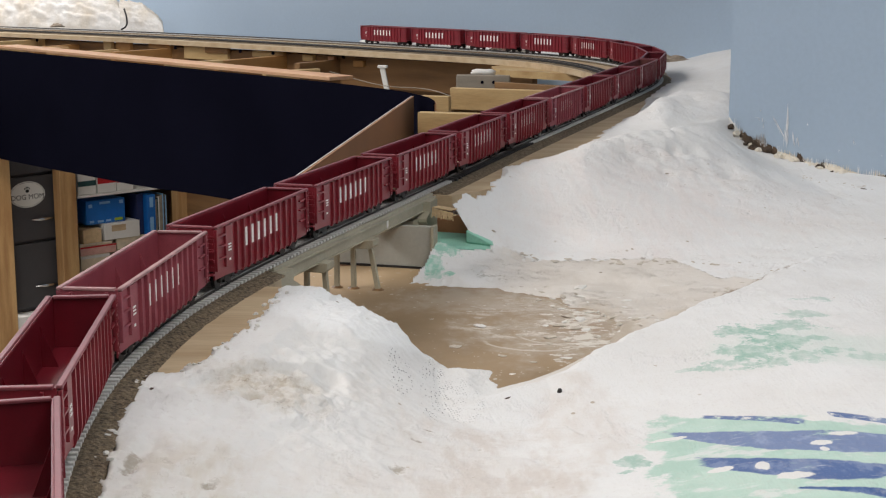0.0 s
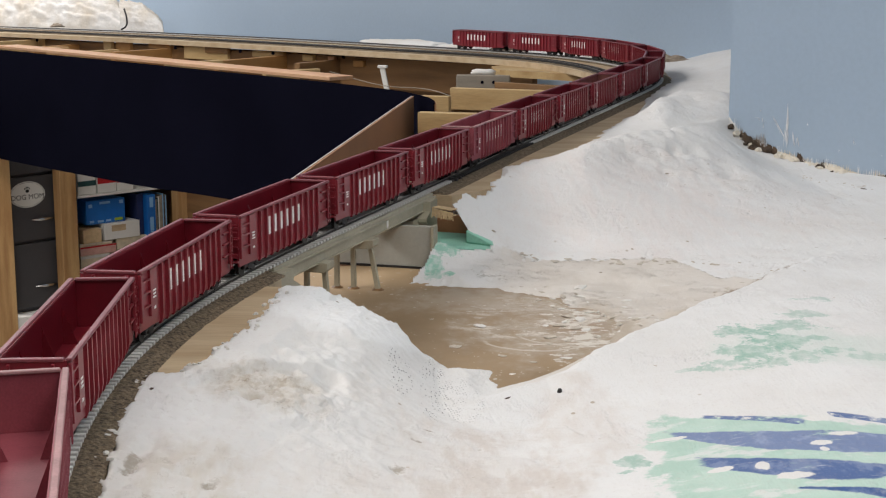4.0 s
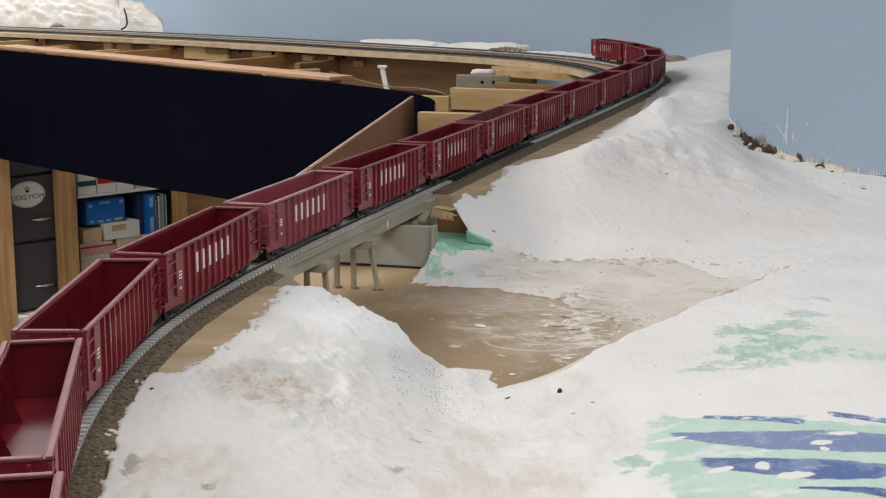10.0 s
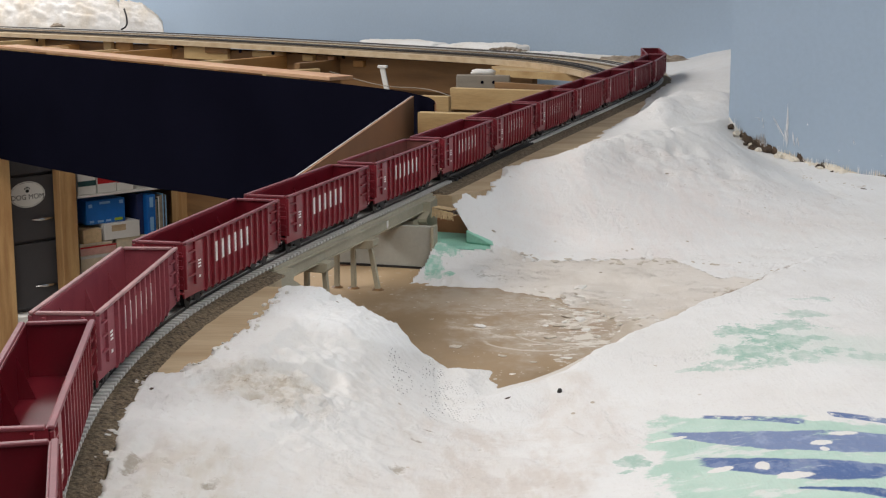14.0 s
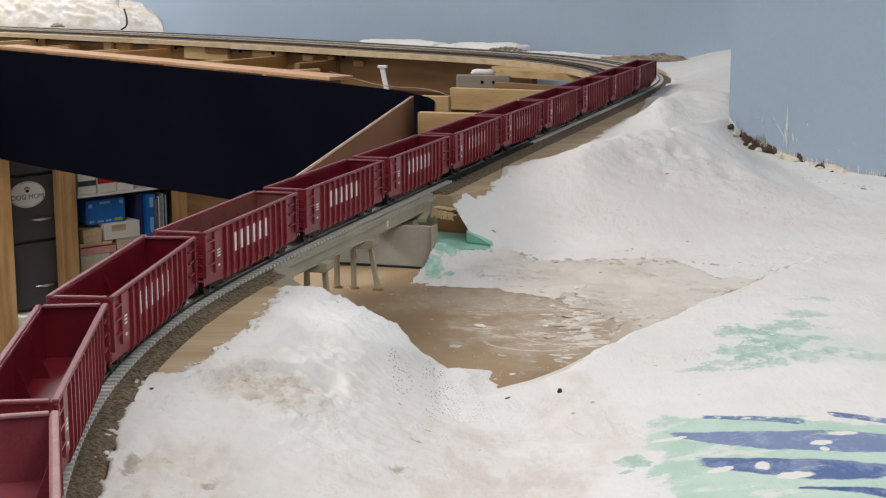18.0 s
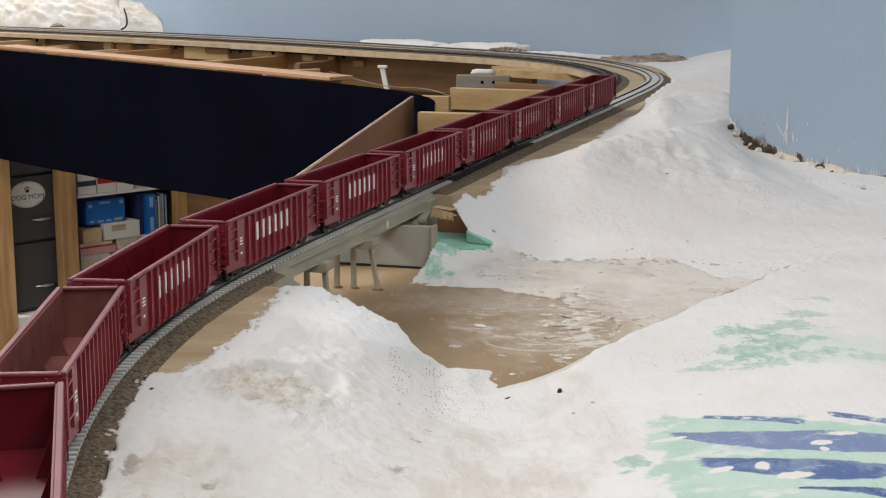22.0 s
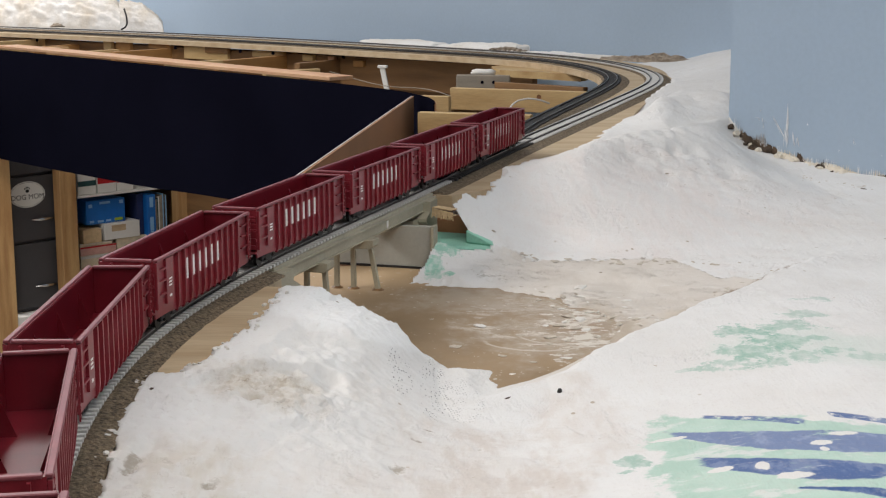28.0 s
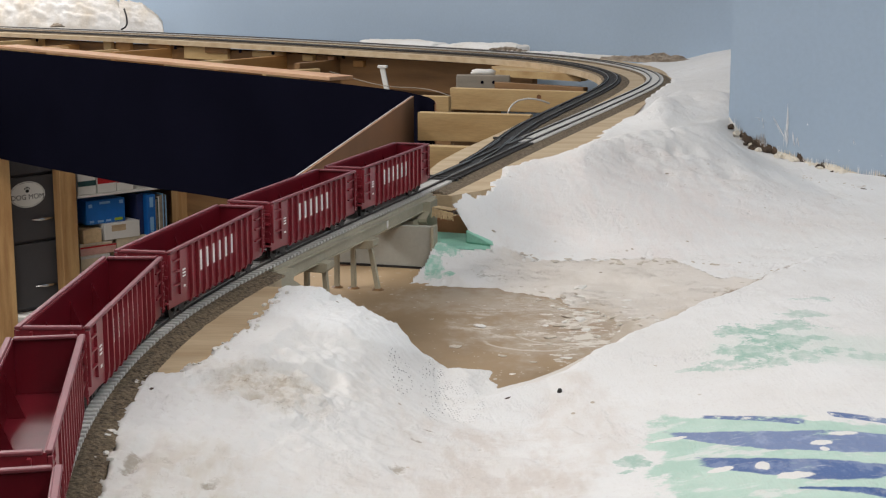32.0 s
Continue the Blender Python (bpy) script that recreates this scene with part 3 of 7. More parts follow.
def inner_shift(s):
    return float(np.interp(s, [7.7, 8.2, 8.8, 9.3, 10.0, 10.6, 11.6, 13.3, 14.9, 16.8, 18.5, 20.0, 22.0, 25.0], [0.0, 0.014, 0.055, 0.108, 0.195, 0.252, 0.305, 0.362, 0.43, 0.49, 0.55, 0.62, 0.74, 0.80]))


def deck_inner(s):
    return float(np.interp(s, [7.0, 8.0, 8.5, 9.1, 9.7, 10.2, 11.6, 13.3, 14.2, 15.1, 16.5, 18.5, 20.0, 22.0, 25.0], [0.22, 0.23, 0.30, 0.34, 0.355, 0.375, 0.435, 0.49, 0.53, 0.57, 0.63, 0.72, 0.86, 1.02, 1.08]))


# the plywood deck is broken by the bridge
S_BRIDGE0, S_BRIDGE1 = 4.86, 7.12


def deck(name, label, s0, s1, o_out, o_in, step=0.12, thick=0.068):
    """Plywood under the track; o_out, o_in are functions of s."""
    n = max(2, int((s1 - s0) / step))
    verts, faces = [], []
    for i in range(n + 1):
        s = s0 + (s1 - s0) * i / n
        for o, z in ((o_out(s), Z_PLY - thick), (o_in(s), Z_PLY - thick), (o_in(s), Z_PLY), (o_out(s), Z_PLY)):
            x, y, h = on_line(s, o)
            verts.append((x * U, y * U, zz(z)))
        if i:
            a, b = 4 * i - 4, 4 * i
            faces += [(a + j, b + j, b + (j + 1) % 4, a + (j + 1) % 4) for j in range(4)]
    faces += [(3, 2, 1, 0), tuple(4 * n + j for j in range(4))]
    return tagged(mesh_ob(name, verts, faces, M_PLY), label, "plywood", kind="structure")


deck("plywood_deck", "bare plywood strip carrying the track past the near mound", S_BACK + 0.1, 4.62,
     lambda s: -float(np.interp(s, [3.0, 3.2, 3.6, 3.84, 4.1, 4.36, 4.62], [0.16, 0.32, 0.39, 0.42, 0.40, 0.35, 0.32])), lambda s: 0.16)
deck("plywood_deck", "narrow end of the plywood strip at the bridge", 4.622, S_BRIDGE0, lambda s: -0.14, lambda s: 0.16)
deck("plywood_deck", "bare plywood strip carrying the tracks round the far bend", S_BRIDGE1, 35.5,
     lambda s: -float(np.interp(s, [7.1, 7.4, 8.4, 11.0, 12.0, 13.0, 16.0, 17.5], [0.19, 0.33, 0.46, 0.42, 0.30, 0.22, 0.19, 0.40])), deck_inner)
def cork_bed(s0, s1, step, label, shift=None):
    """Cork roadbed with crumbling shoulders, rough where it is stepped finely."""
    prof = [(-0.168, 0.0), (-0.160, 0.25), (-0.147, 0.45), (-0.134, 0.55), (-0.124, 0.80), (-0.108, 0.97), (-0.094, 1.0), (-0.05, 1.0), (0.05, 1.0), (0.085, 1.0), (0.10, 0.75), (0.112, 0.0)]
    if s0 > 7:
        prof = [(o if o > -0.1 else -0.1 + (o + 0.1) * 1.15, f) for o, f in prof]
    n, k = int((s1 - s0) / step), len(prof)
    verts, faces = [], []
    for i in range(n + 1):
        s = s0 + (s1 - s0) * i / n
        d = shift(s) if shift else 0.0
        for j, (o, f) in enumerate(prof):
            g = 0.006 * noise.noise((s * 55, o * 60, 2.5)) + 0.006 * noise.noise((s * 19, o * 25, 8.1))
            x, y, h = on_line(s, o + d + g)
            lift = 0.0 if f in (0.0, 1.0) and abs(o) < 0.09 else 0.7 * g
            verts.append((x * U, y * U, zz(Z_PLY - 0.002 + (Z_BED - Z_PLY + 0.002) * f + (min(lift, 0.004) if f else 0.0))))
        if i:
            a, b = (i - 1) * k, i * k
            faces += [(a + j, b + j, b + (j + 1) % k, a + (j + 1) % k) for j in range(k)]
    faces += [tuple(range(k))[::-1], tuple(n * k + j for j in range(k))]
    return tagged(mesh_ob("cork_roadbed", verts, faces, M_CORK), label, "roadbed", kind="structure")


for a, b, step in ((S_BACK + 0.3, 1.0, 0.1), (1.0, S_BRIDGE0 - 0.02, 0.009), (S_BRIDGE1 + 0.02, 14.0, 0.02), (14.0, 35.4, 0.06)):
    cork_bed(a, b, step, "brown cork roadbed with ragged shoulders under the track")
cork_bed(9.6, 35.4, 0.04, "brown cork roadbed with ragged shoulders under the inner track", inner_shift)
track("main_track", "railway track on pale concrete ties over cork roadbed", S_BACK + 0.4, 35.4, None, M_TIE, (0.8, 9.4))
tagged(sweep("turnout_base", 7.48, 9.42, 0.1, [(-0.075, Z_BED), (0.10, Z_BED), (0.10, Z_BED + 0.0065), (-0.075, Z_BED + 0.0065)], M_TIE_BLACK), "black moulded tie base of the turnout", "turnout", kind="structure")
track("inner_track", "railway track on black ties branching off at the turnout", 8.3, 35.4, inner_shift, M_TIE_BLACK, (8.0, 9.0))




def build_turnout_rails():
    t = thing("turnout_fittings", "black turnout frog, check rails and point blades", "turnout", kind="structure")
    for s0, s1, o, sh in ((8.95, 9.40, -GAUGE + 0.013, None), (8.95, 9.45, GAUGE - 0.013, inner_shift), (9.20, 9.62, GAUGE - 0.014, None), (9.20, 9.62, -GAUGE + 0.014, inner_shift),
                          (7.62, 8.30, GAUGE - 0.010, None), (7.62, 8.30, -GAUGE + 0.010, None)):
        lay_rail(t, s0, s1, o, sh)
    for s, w in ((7.56, 0.15), (7.64, 0.15), (9.62, 0.16)):
        x, y, h = on_line(s, 0.05 if s < 9 else 0.10)
        ob = part("head_tie", boxed(-0.003, 0.003, -w * U, w * U, 0, 0.0030, 0.0004), M_TIE_BLACK, t)
        ob.matrix_basis = pose(x * U, y * U, zz(Z_BED), 0, 0, math.degrees(h))


build_turnout_rails()

# ---- room ----
JX, JY = 0.3897, 2.0998
ROOM = [(JX, JY), (1.9, 0.448), (1.9, -3.3), (-4.2, -3.3), (-4.2, 8.742), (1.1993, 2.8403)]
WALL_LABELS = ["blue-grey painted wall with plaster splashes above the terrain", "plain blue-grey painted side wall", "plain blue-grey painted end wall",
               "plain blue-grey painted long wall", "smooth blue-grey painted wall behind the layout", "short blue-grey return wall of the alcove"]
WALL_NAMES = ["wall_east", "wall_side", "wall_south", "wall_west", "wall_north", "wall_return"]


def build_room():
    n = len(ROOM)
    for i in range(n):
        a, b = Vector(ROOM[i]), Vector(ROOM[(i + 1) % n])
        d = (b - a).normalized()
        out = Vector((-d.y, d.x)) * 0.1
        # corners are filled by running on past outward corners only
        e0 = d * (0.1 if i not in (0,) else 0.0)
        e1 = d * (0.0)
        bm = bmesh.new()
        prism(bm, [tuple(a - e0 * (0 if i == 5 else 1)), tuple(b + e1), tuple(b + e1 + out), tuple(a - e0 * (0 if i == 5 else 1) + out)], 0, CEIL)
        bmesh.ops.recalc_face_normals(bm, faces=bm.faces)
        tagged(part(WALL_NAMES[i], bm, M_WALL, None), WALL_LABELS[i], "wall", kind="structure")
    tagged(part("floor", boxed(-4.4, 2.1, -3.5, 8.8, -0.1, 0), M_FLOOR, None), "grey concrete floor", "floor", kind="structure")
    tagged(part("ceiling", boxed(-4.4, 2.1, -3.5, 8.8, CEIL, CEIL + 0.1), M_CEIL, None), "plain white ceiling", "ceiling", kind="structure")


build_room()

for x, y, sx, sy, k in LAMPS:
    la = bpy.data.lights.new("unseen_ceiling_lamp", "AREA")
    la.shape, la.size, la.size_y, la.energy, la.color = "RECTANGLE", sx, sy, LAMP_POWER * k * sx * sy, LAMP_COLOUR
    ob = new("unseen_ceiling_lamp", la)
    ob.matrix_basis = pose(x, y, CEIL - 0.03)
    tagged(ob, "unseen ceiling light panel added to balance the brightness", "ceiling light")

# ---- baseboard of the layout ----
Z_BASE = -1.60


def board(name, label, p0, p1, z_top, tall, thick, mat, category="board", over=0.0):
    """A board on edge from p0 to p1 (plan), its top at z_top, tall and thick in plan units."""
    a, b = Vector(p0) * U, Vector(p1) * U
    d = b - a
    m = pose(a.x, a.y, zz(z_top), 0, 0, math.degrees(math.atan2(d.y, d.x)))
    ob = part(name, boxed(0, d.length, -thick * U / 2, thick * U / 2, -tall * U, 0, 0.001), mat, None)
    ob.matrix_basis = m
    return tagged(ob, label, category)


BASE = [(-1.75, 8.05), (-1.55, 4.0), (-1.30, 0.5), (-3.3, -18.2), (3.2, -18.2), (7.0, -6.0), (8.0, 5.2), (3.1, 10.7), (2.3, 11.6), (1.6, 14.2), (0.85, 11.0), (-0.18, 7.95)]
bm = prism(bmesh.new(), [(x * U, y * U) for x, y in BASE], zz(Z_BASE - 0.11), zz(Z_BASE))
bmesh.ops.recalc_face_normals(bm, faces=bm.faces)
tagged(part("layout_baseboard", bm, M_LAKE, None), "brown painted plywood lake bed with plaster splashes", "baseboard", kind="structure")
for x, y in ((-1.2, 7.4), (-2.4, -16), (2.8, -16), (6.0, -5), (6.4, 5.0), (1.6, 12.6)):
    ob = part("table_leg", boxed(-0.03, 0.03, -0.03, 0.03, 0, zz(Z_BASE - 0.11), 0.002), M_PINE_UP, None)
    ob.location = (x * U, y * U, 0)
    tagged(ob, "square pine leg under the layout", "table leg", group="layout legs")

# ---- terrain ----
# swells of the plaster: plan x, y, width and height of each
FRONT_SWELLS = [
    (-0.86, 3.55, 0.6, 0.028),
    (-0.99, 3.55, 0.69, 0.028),
    (1.09, 3.63, 0.77, 0.163),
    (0.81, 3.73, 0.76, 0.035),
    (-0.56, 3.8, 0.56, 0.007),
    (-0.91, 3.9, 0.51, -0.003),
    (1.08, 3.94, 0.45, -0.01),
    (-0.74, 4.02, 0.54, -0.048),
    (-0.13, 4.08, 0.64, -0.06),
    (0.8, 4.09, 0.58, -0.066),
    (0.34, 4.13, 0.6, 0.021),
    (-0.36, 4.2, 0.57, 0.053),
    (-0.63, 4.3, 0.56, 0.014),
    (0.02, 4.3, 0.69, -0.071),
    (1.28, 4.3, 0.86, 0.037),
    (0.61, 4.37, 0.77, 0.006),
    (-0.94, 4.5, 0.74, 0.038),
    (-0.87, 4.74, 0.62, -0.023),
    (-0.33, 4.77, 0.67, 0.013),
    (1.31, 4.82, 0.95, 0.027),
]
MOUND_SWELLS = [
    (-0.53, 4.9, 0.51, 0.056),
    (0.31, 4.92, 0.75, 0.007),
    (0.12, 4.98, 0.65, -0.042),
    (0.98, 5.0, 0.83, -0.043),
    (-0.2, 5.01, 0.57, 0.005),
    (-0.77, 5.18, 0.74, 0.025),
    (0.73, 5.24, 0.74, -0.002),
    (1.56, 5.28, 1.04, 0.057),
    (-0.7, 5.43, 0.47, -0.052),
    (-0.05, 5.47, 0.44, -0.096),
    (-0.18, 5.5, 0.41, -0.026),
    (0.45, 5.55, 0.64, -0.048),
    (-0.26, 5.6, 0.34, 0.178),
    (0.17, 5.6, 0.44, 0.011),
    (-0.39, 5.69, 0.35, -0.028),
    (-0.53, 5.74, 0.37, -0.07),
    (-0.62, 5.8, 0.47, 0.07),
    (-0.66, 5.81, 0.47, 0.108),
    (1.56, 5.81, 1.03, 0.02),
    (-0.1, 5.83, 0.36, -0.021),
]
SHORE_SWELLS = [
    (-0.03, 5.85, 0.42, -0.086),
    (0.7, 5.86, 0.73, -0.034),
    (-0.18, 5.96, 0.45, 0.021),
    (1.16, 5.98, 0.81, 0.007),
    (-0.32, 6.05, 0.39, 0.05),
    (0.95, 6.05, 0.87, -0.023),
    (-0.61, 6.18, 0.5, -0.009),
    (-0.52, 6.18, 0.51, -0.035),
    (-0.44, 6.45, 0.72, -0.065),
    (1.36, 6.66, 0.89, 0.014),
    (1.96, 6.69, 1.25, 0.026),
    (0.83, 6.98, 0.88, -0.051),
    (1.13, 7.28, 0.93, -0.025),
    (1.48, 7.41, 0.99, -0.017),
    (-0.04, 7.55, 0.45, -0.211),
    (0.61, 7.58, 0.73, -0.03),
    (0.25, 7.73, 0.46, 0.006),
    (0.05, 7.73, 0.46, -0.046),
    (1.93, 7.77, 0.94, 0.008),
    (0.13, 7.79, 0.47, 0.027),
]
SHELF_SWELLS = [
    (-0.03, 7.87, 0.47, -0.037),
    (0.26, 8.0, 0.48, -0.019),
    (0.08, 8.17, 0.49, 0.206),
    (0.51, 8.19, 0.53, -0.163),
    (1.13, 8.29, 1.09, -0.079),
    (1.59, 8.31, 1.04, -0.04),
    (2.44, 8.37, 1.32, 0.003),
    (0.3, 8.4, 0.51, -0.13),
    (0.21, 8.47, 0.57, 0.086),
    (2.28, 8.55, 1.1, -0.003),
    (0.38, 8.91, 0.96, 0.172),
    (0.72, 9.08, 1.01, 0.057),
    (1.45, 9.44, 0.99, 0.008),
    (2.51, 9.47, 1.18, -0.021),
    (2.21, 9.68, 0.95, -0.089),
    (1.85, 9.7, 0.95, -0.023),
    (1.15, 9.89, 1.05, 0.015),
    (2.89, 9.94, 0.96, -0.02),
    (0.8, 10.07, 1.31, -0.019),
    (2.69, 10.47, 0.8, 0.006),
]
HILL_SWELLS = [
    (1.81, 10.55, 1.12, 0.172),
    (3.11, 10.74, 0.85, -0.132),
    (2.47, 10.85, 0.66, -0.014),
    (2.12, 10.94, 0.69, -0.046),
    (3.06, 10.95, 0.68, -0.138),
    (2.95, 11.17, 0.67, 0.051),
    (2.86, 11.31, 0.68, 0.122),
    (2.75, 11.43, 0.69, 0.067),
    (2.17, 11.46, 0.69, -0.048),
    (2.09, 11.49, 0.69, 0.097),
    (2.62, 11.56, 0.69, -0.091),
    (1.26, 11.57, 1.26, 0.06),
    (2.55, 11.64, 0.7, -0.164),
    (2.47, 11.73, 0.7, -0.197),
    (2.39, 11.81, 0.71, -0.122),
    (2.31, 11.9, 0.71, 0.014),
    (2.26, 11.95, 0.72, 0.143),
    (2.23, 12.0, 0.72, 0.228),
    (1.72, 12.83, 1.44, -0.204),
    (2.53, 13.77, 2.37, 0.233),
]
FAR_SWELLS = [
    (2.12, 13.89, 2.42, -0.046),
    (2.78, 15.65, 2.39, 0.204),
    (2.66, 15.95, 2.16, 0.062),
    (2.46, 16.41, 1.76, -0.259),
    (2.68, 17.44, 1.46, -0.193),
    (3.26, 17.76, 1.34, 0.378),
    (2.8, 18.44, 1.11, -0.069),
    (2.93, 18.65, 1.12, -0.033),
    (3.27, 18.84, 1.13, 0.025),
    (3.07, 18.88, 1.13, -0.049),
    (3.18, 18.91, 1.13, -0.035),
    (2.8, 19.38, 1.16, -0.045),
    (2.63, 19.67, 1.29, 0.046),
    (2.31, 20.01, 1.87, -0.011),
    (1.98, 20.44, 2.63, -0.076),
]
PLANE = (-1.39996, -0.12069, -0.00305, 0.00915, 0.0002)

SHORE = [(-1.9, 6.7), (-1.0, 6.5), (-0.65, 6.40), (-0.47, 6.36), (-0.33, 6.10), (-0.19, 6.06), (-0.11, 5.96), (-0.02, 5.86), (0.19, 5.89), (0.17, 5.55), (0.36, 5.74),
         (0.48, 5.88), (0.71, 6.26), (0.78, 6.48), (0.78, 6.8), (0.57, 7.09), (0.45, 7.25), (0.18, 7.41), (-0.05, 7.46), (-0.17, 7.61), (-0.06, 7.86), (-0.1, 8.3), (-1.9, 8.6)]


def edge_distance(px, py, poly):
    """Signed distance from points to a closed outline: negative inside."""
    d2 = np.full(px.shape, 1e9)
    inside = np.zeros(px.shape, bool)
    for (ax, ay), (bx, by) in zip(poly, poly[1:] + poly[:1]):
        ex, ey = bx - ax, by - ay
        t = np.clip(((px - ax) * ex + (py - ay) * ey) / (ex * ex + ey * ey), 0, 1)
        d2 = np.minimum(d2, (px - ax - t * ex) ** 2 + (py - ay - t * ey) ** 2)
        c = ((ay > py) != (by > py)) & (px < (bx - ax) * (py - ay) / (by - ay + 1e-12) + ax)
        inside ^= c
    return np.where(inside, -1, 1) * np.sqrt(d2)


def nearest_on(px, py, poly):
    """The nearest place on a closed outline."""
    best = np.full(px.shape, 1e9)
    qx, qy = px.copy(), py.copy()
    for (ax, ay), (bx, by) in zip(poly, poly[1:] + poly[:1]):
        ex, ey = bx - ax, by - ay
        t = np.clip(((px - ax) * ex + (py - ay) * ey) / (ex * ex + ey * ey), 0, 1)
        cx, cy = ax + t * ex, ay + t * ey
        d2 = (px - cx) ** 2 + (py - cy) ** 2
        m = d2 < best
        best, qx, qy = np.where(m, d2, best), np.where(m, cx, qx), np.where(m, cy, qy)
    return qx, qy


def line_offset(px, py):
    """Offset of points from the line, positive to the outer side, and s."""
    pts = LINE[::5]
    best = np.full(px.shape, 1e9)
    off = np.zeros(px.shape)
    ss = np.zeros(px.shape)
    for i, (x, y, h) in enumerate(pts):
        if y < -8:
            continue
        dx, dy = px - x, py - y
        d2 = dx * dx + dy * dy
        m = d2 < best
        best = np.where(m, d2, best)
        off = np.where(m, dx * math.sin(h) - dy * math.cos(h), off)
        ss = np.where(m, S_MIN + i * 5 * DS, ss)
    return off, ss


def hill_height(px, py):
    z = PLANE[0] + PLANE[1] * px + PLANE[2] * py + PLANE[3] * px * py + PLANE[4] * py * py
    for x, y, s, a in FRONT_SWELLS + MOUND_SWELLS + SHORE_SWELLS + SHELF_SWELLS + HILL_SWELLS + FAR_SWELLS:
        z = z + a * np.exp(-(((px - x) / (s * 0.62)) ** 2 + ((py - y) / s) ** 2) / 2)
    return z


def sstep(a, b, x):
    t = np.clip((x - a) / (b - a), 0, 1)
    return t * t * (3 - 2 * t)


CAVITY = [(-0.2, 7.97), (-0.06, 7.93), (0.10, 7.86), (0.25, 7.90), (0.245, 7.95), (0.137, 8.02), (0.06, 8.2), (0.0, 8.35), (-0.3, 8.4)]


GROUND = []


def ground_z(x, y):
    xs, ys, z = GROUND[0]
    return float(z[min(len(ys) - 1, int(np.searchsorted(ys, y))), min(len(xs) - 1, int(np.searchsorted(xs, x)))])


# height of the plaster along the foot of the jog wall, metres from its corner
FOOT_A = [-0.02, 0.0, 0.010, 0.022, 0.044, 0.064, 0.083, 0.103, 0.136, 0.164, 0.190, 0.223, 0.246, 0.6]
FOOT_Z = [-1.20, -1.23, -1.309, -1.387, -1.455, -1.471, -1.491, -1.515, -1.540, -1.554, -1.583, -1.592, -1.594, -1.594]


def crest(px, py, pts, height, near, far, n2):
    """A swelling along a line of plan points, steeper behind (far) than in front (near)."""
    xs = [p[0] for p in pts]
    yc = np.interp(px, xs, [p[1] for p in pts]) + 0.10 * n2
    ends = sstep(xs[0] - 0.25, xs[0] + 0.15, px) * sstep(xs[-1] + 0.35, xs[-1] - 0.05, px)
    dy = py - yc
    return height * ends * np.where(dy < 0, np.exp(-(dy / near) ** 2), np.exp(-(dy / far) ** 2))


def ledge(px, py, pts, height, front, back, ragged):
    """A small drop towards the viewer's side along a line of plan points: raised behind it, sunk before it."""
    xs = [p[0] for p in pts]
    dy = py - np.interp(px, xs, [p[1] for p in pts]) - ragged
    ends = sstep(xs[0] - 0.06, xs[0] + 0.08, px) * sstep(xs[-1] + 0.06, xs[-1] - 0.08, px)
    behind, before = np.clip(1 - dy / back, 0, 1), -np.clip(1 + dy / front, 0, 1)
    t = sstep(-0.012, 0.012, dy)
    return height * ends * (behind * t + before * (1 - t))


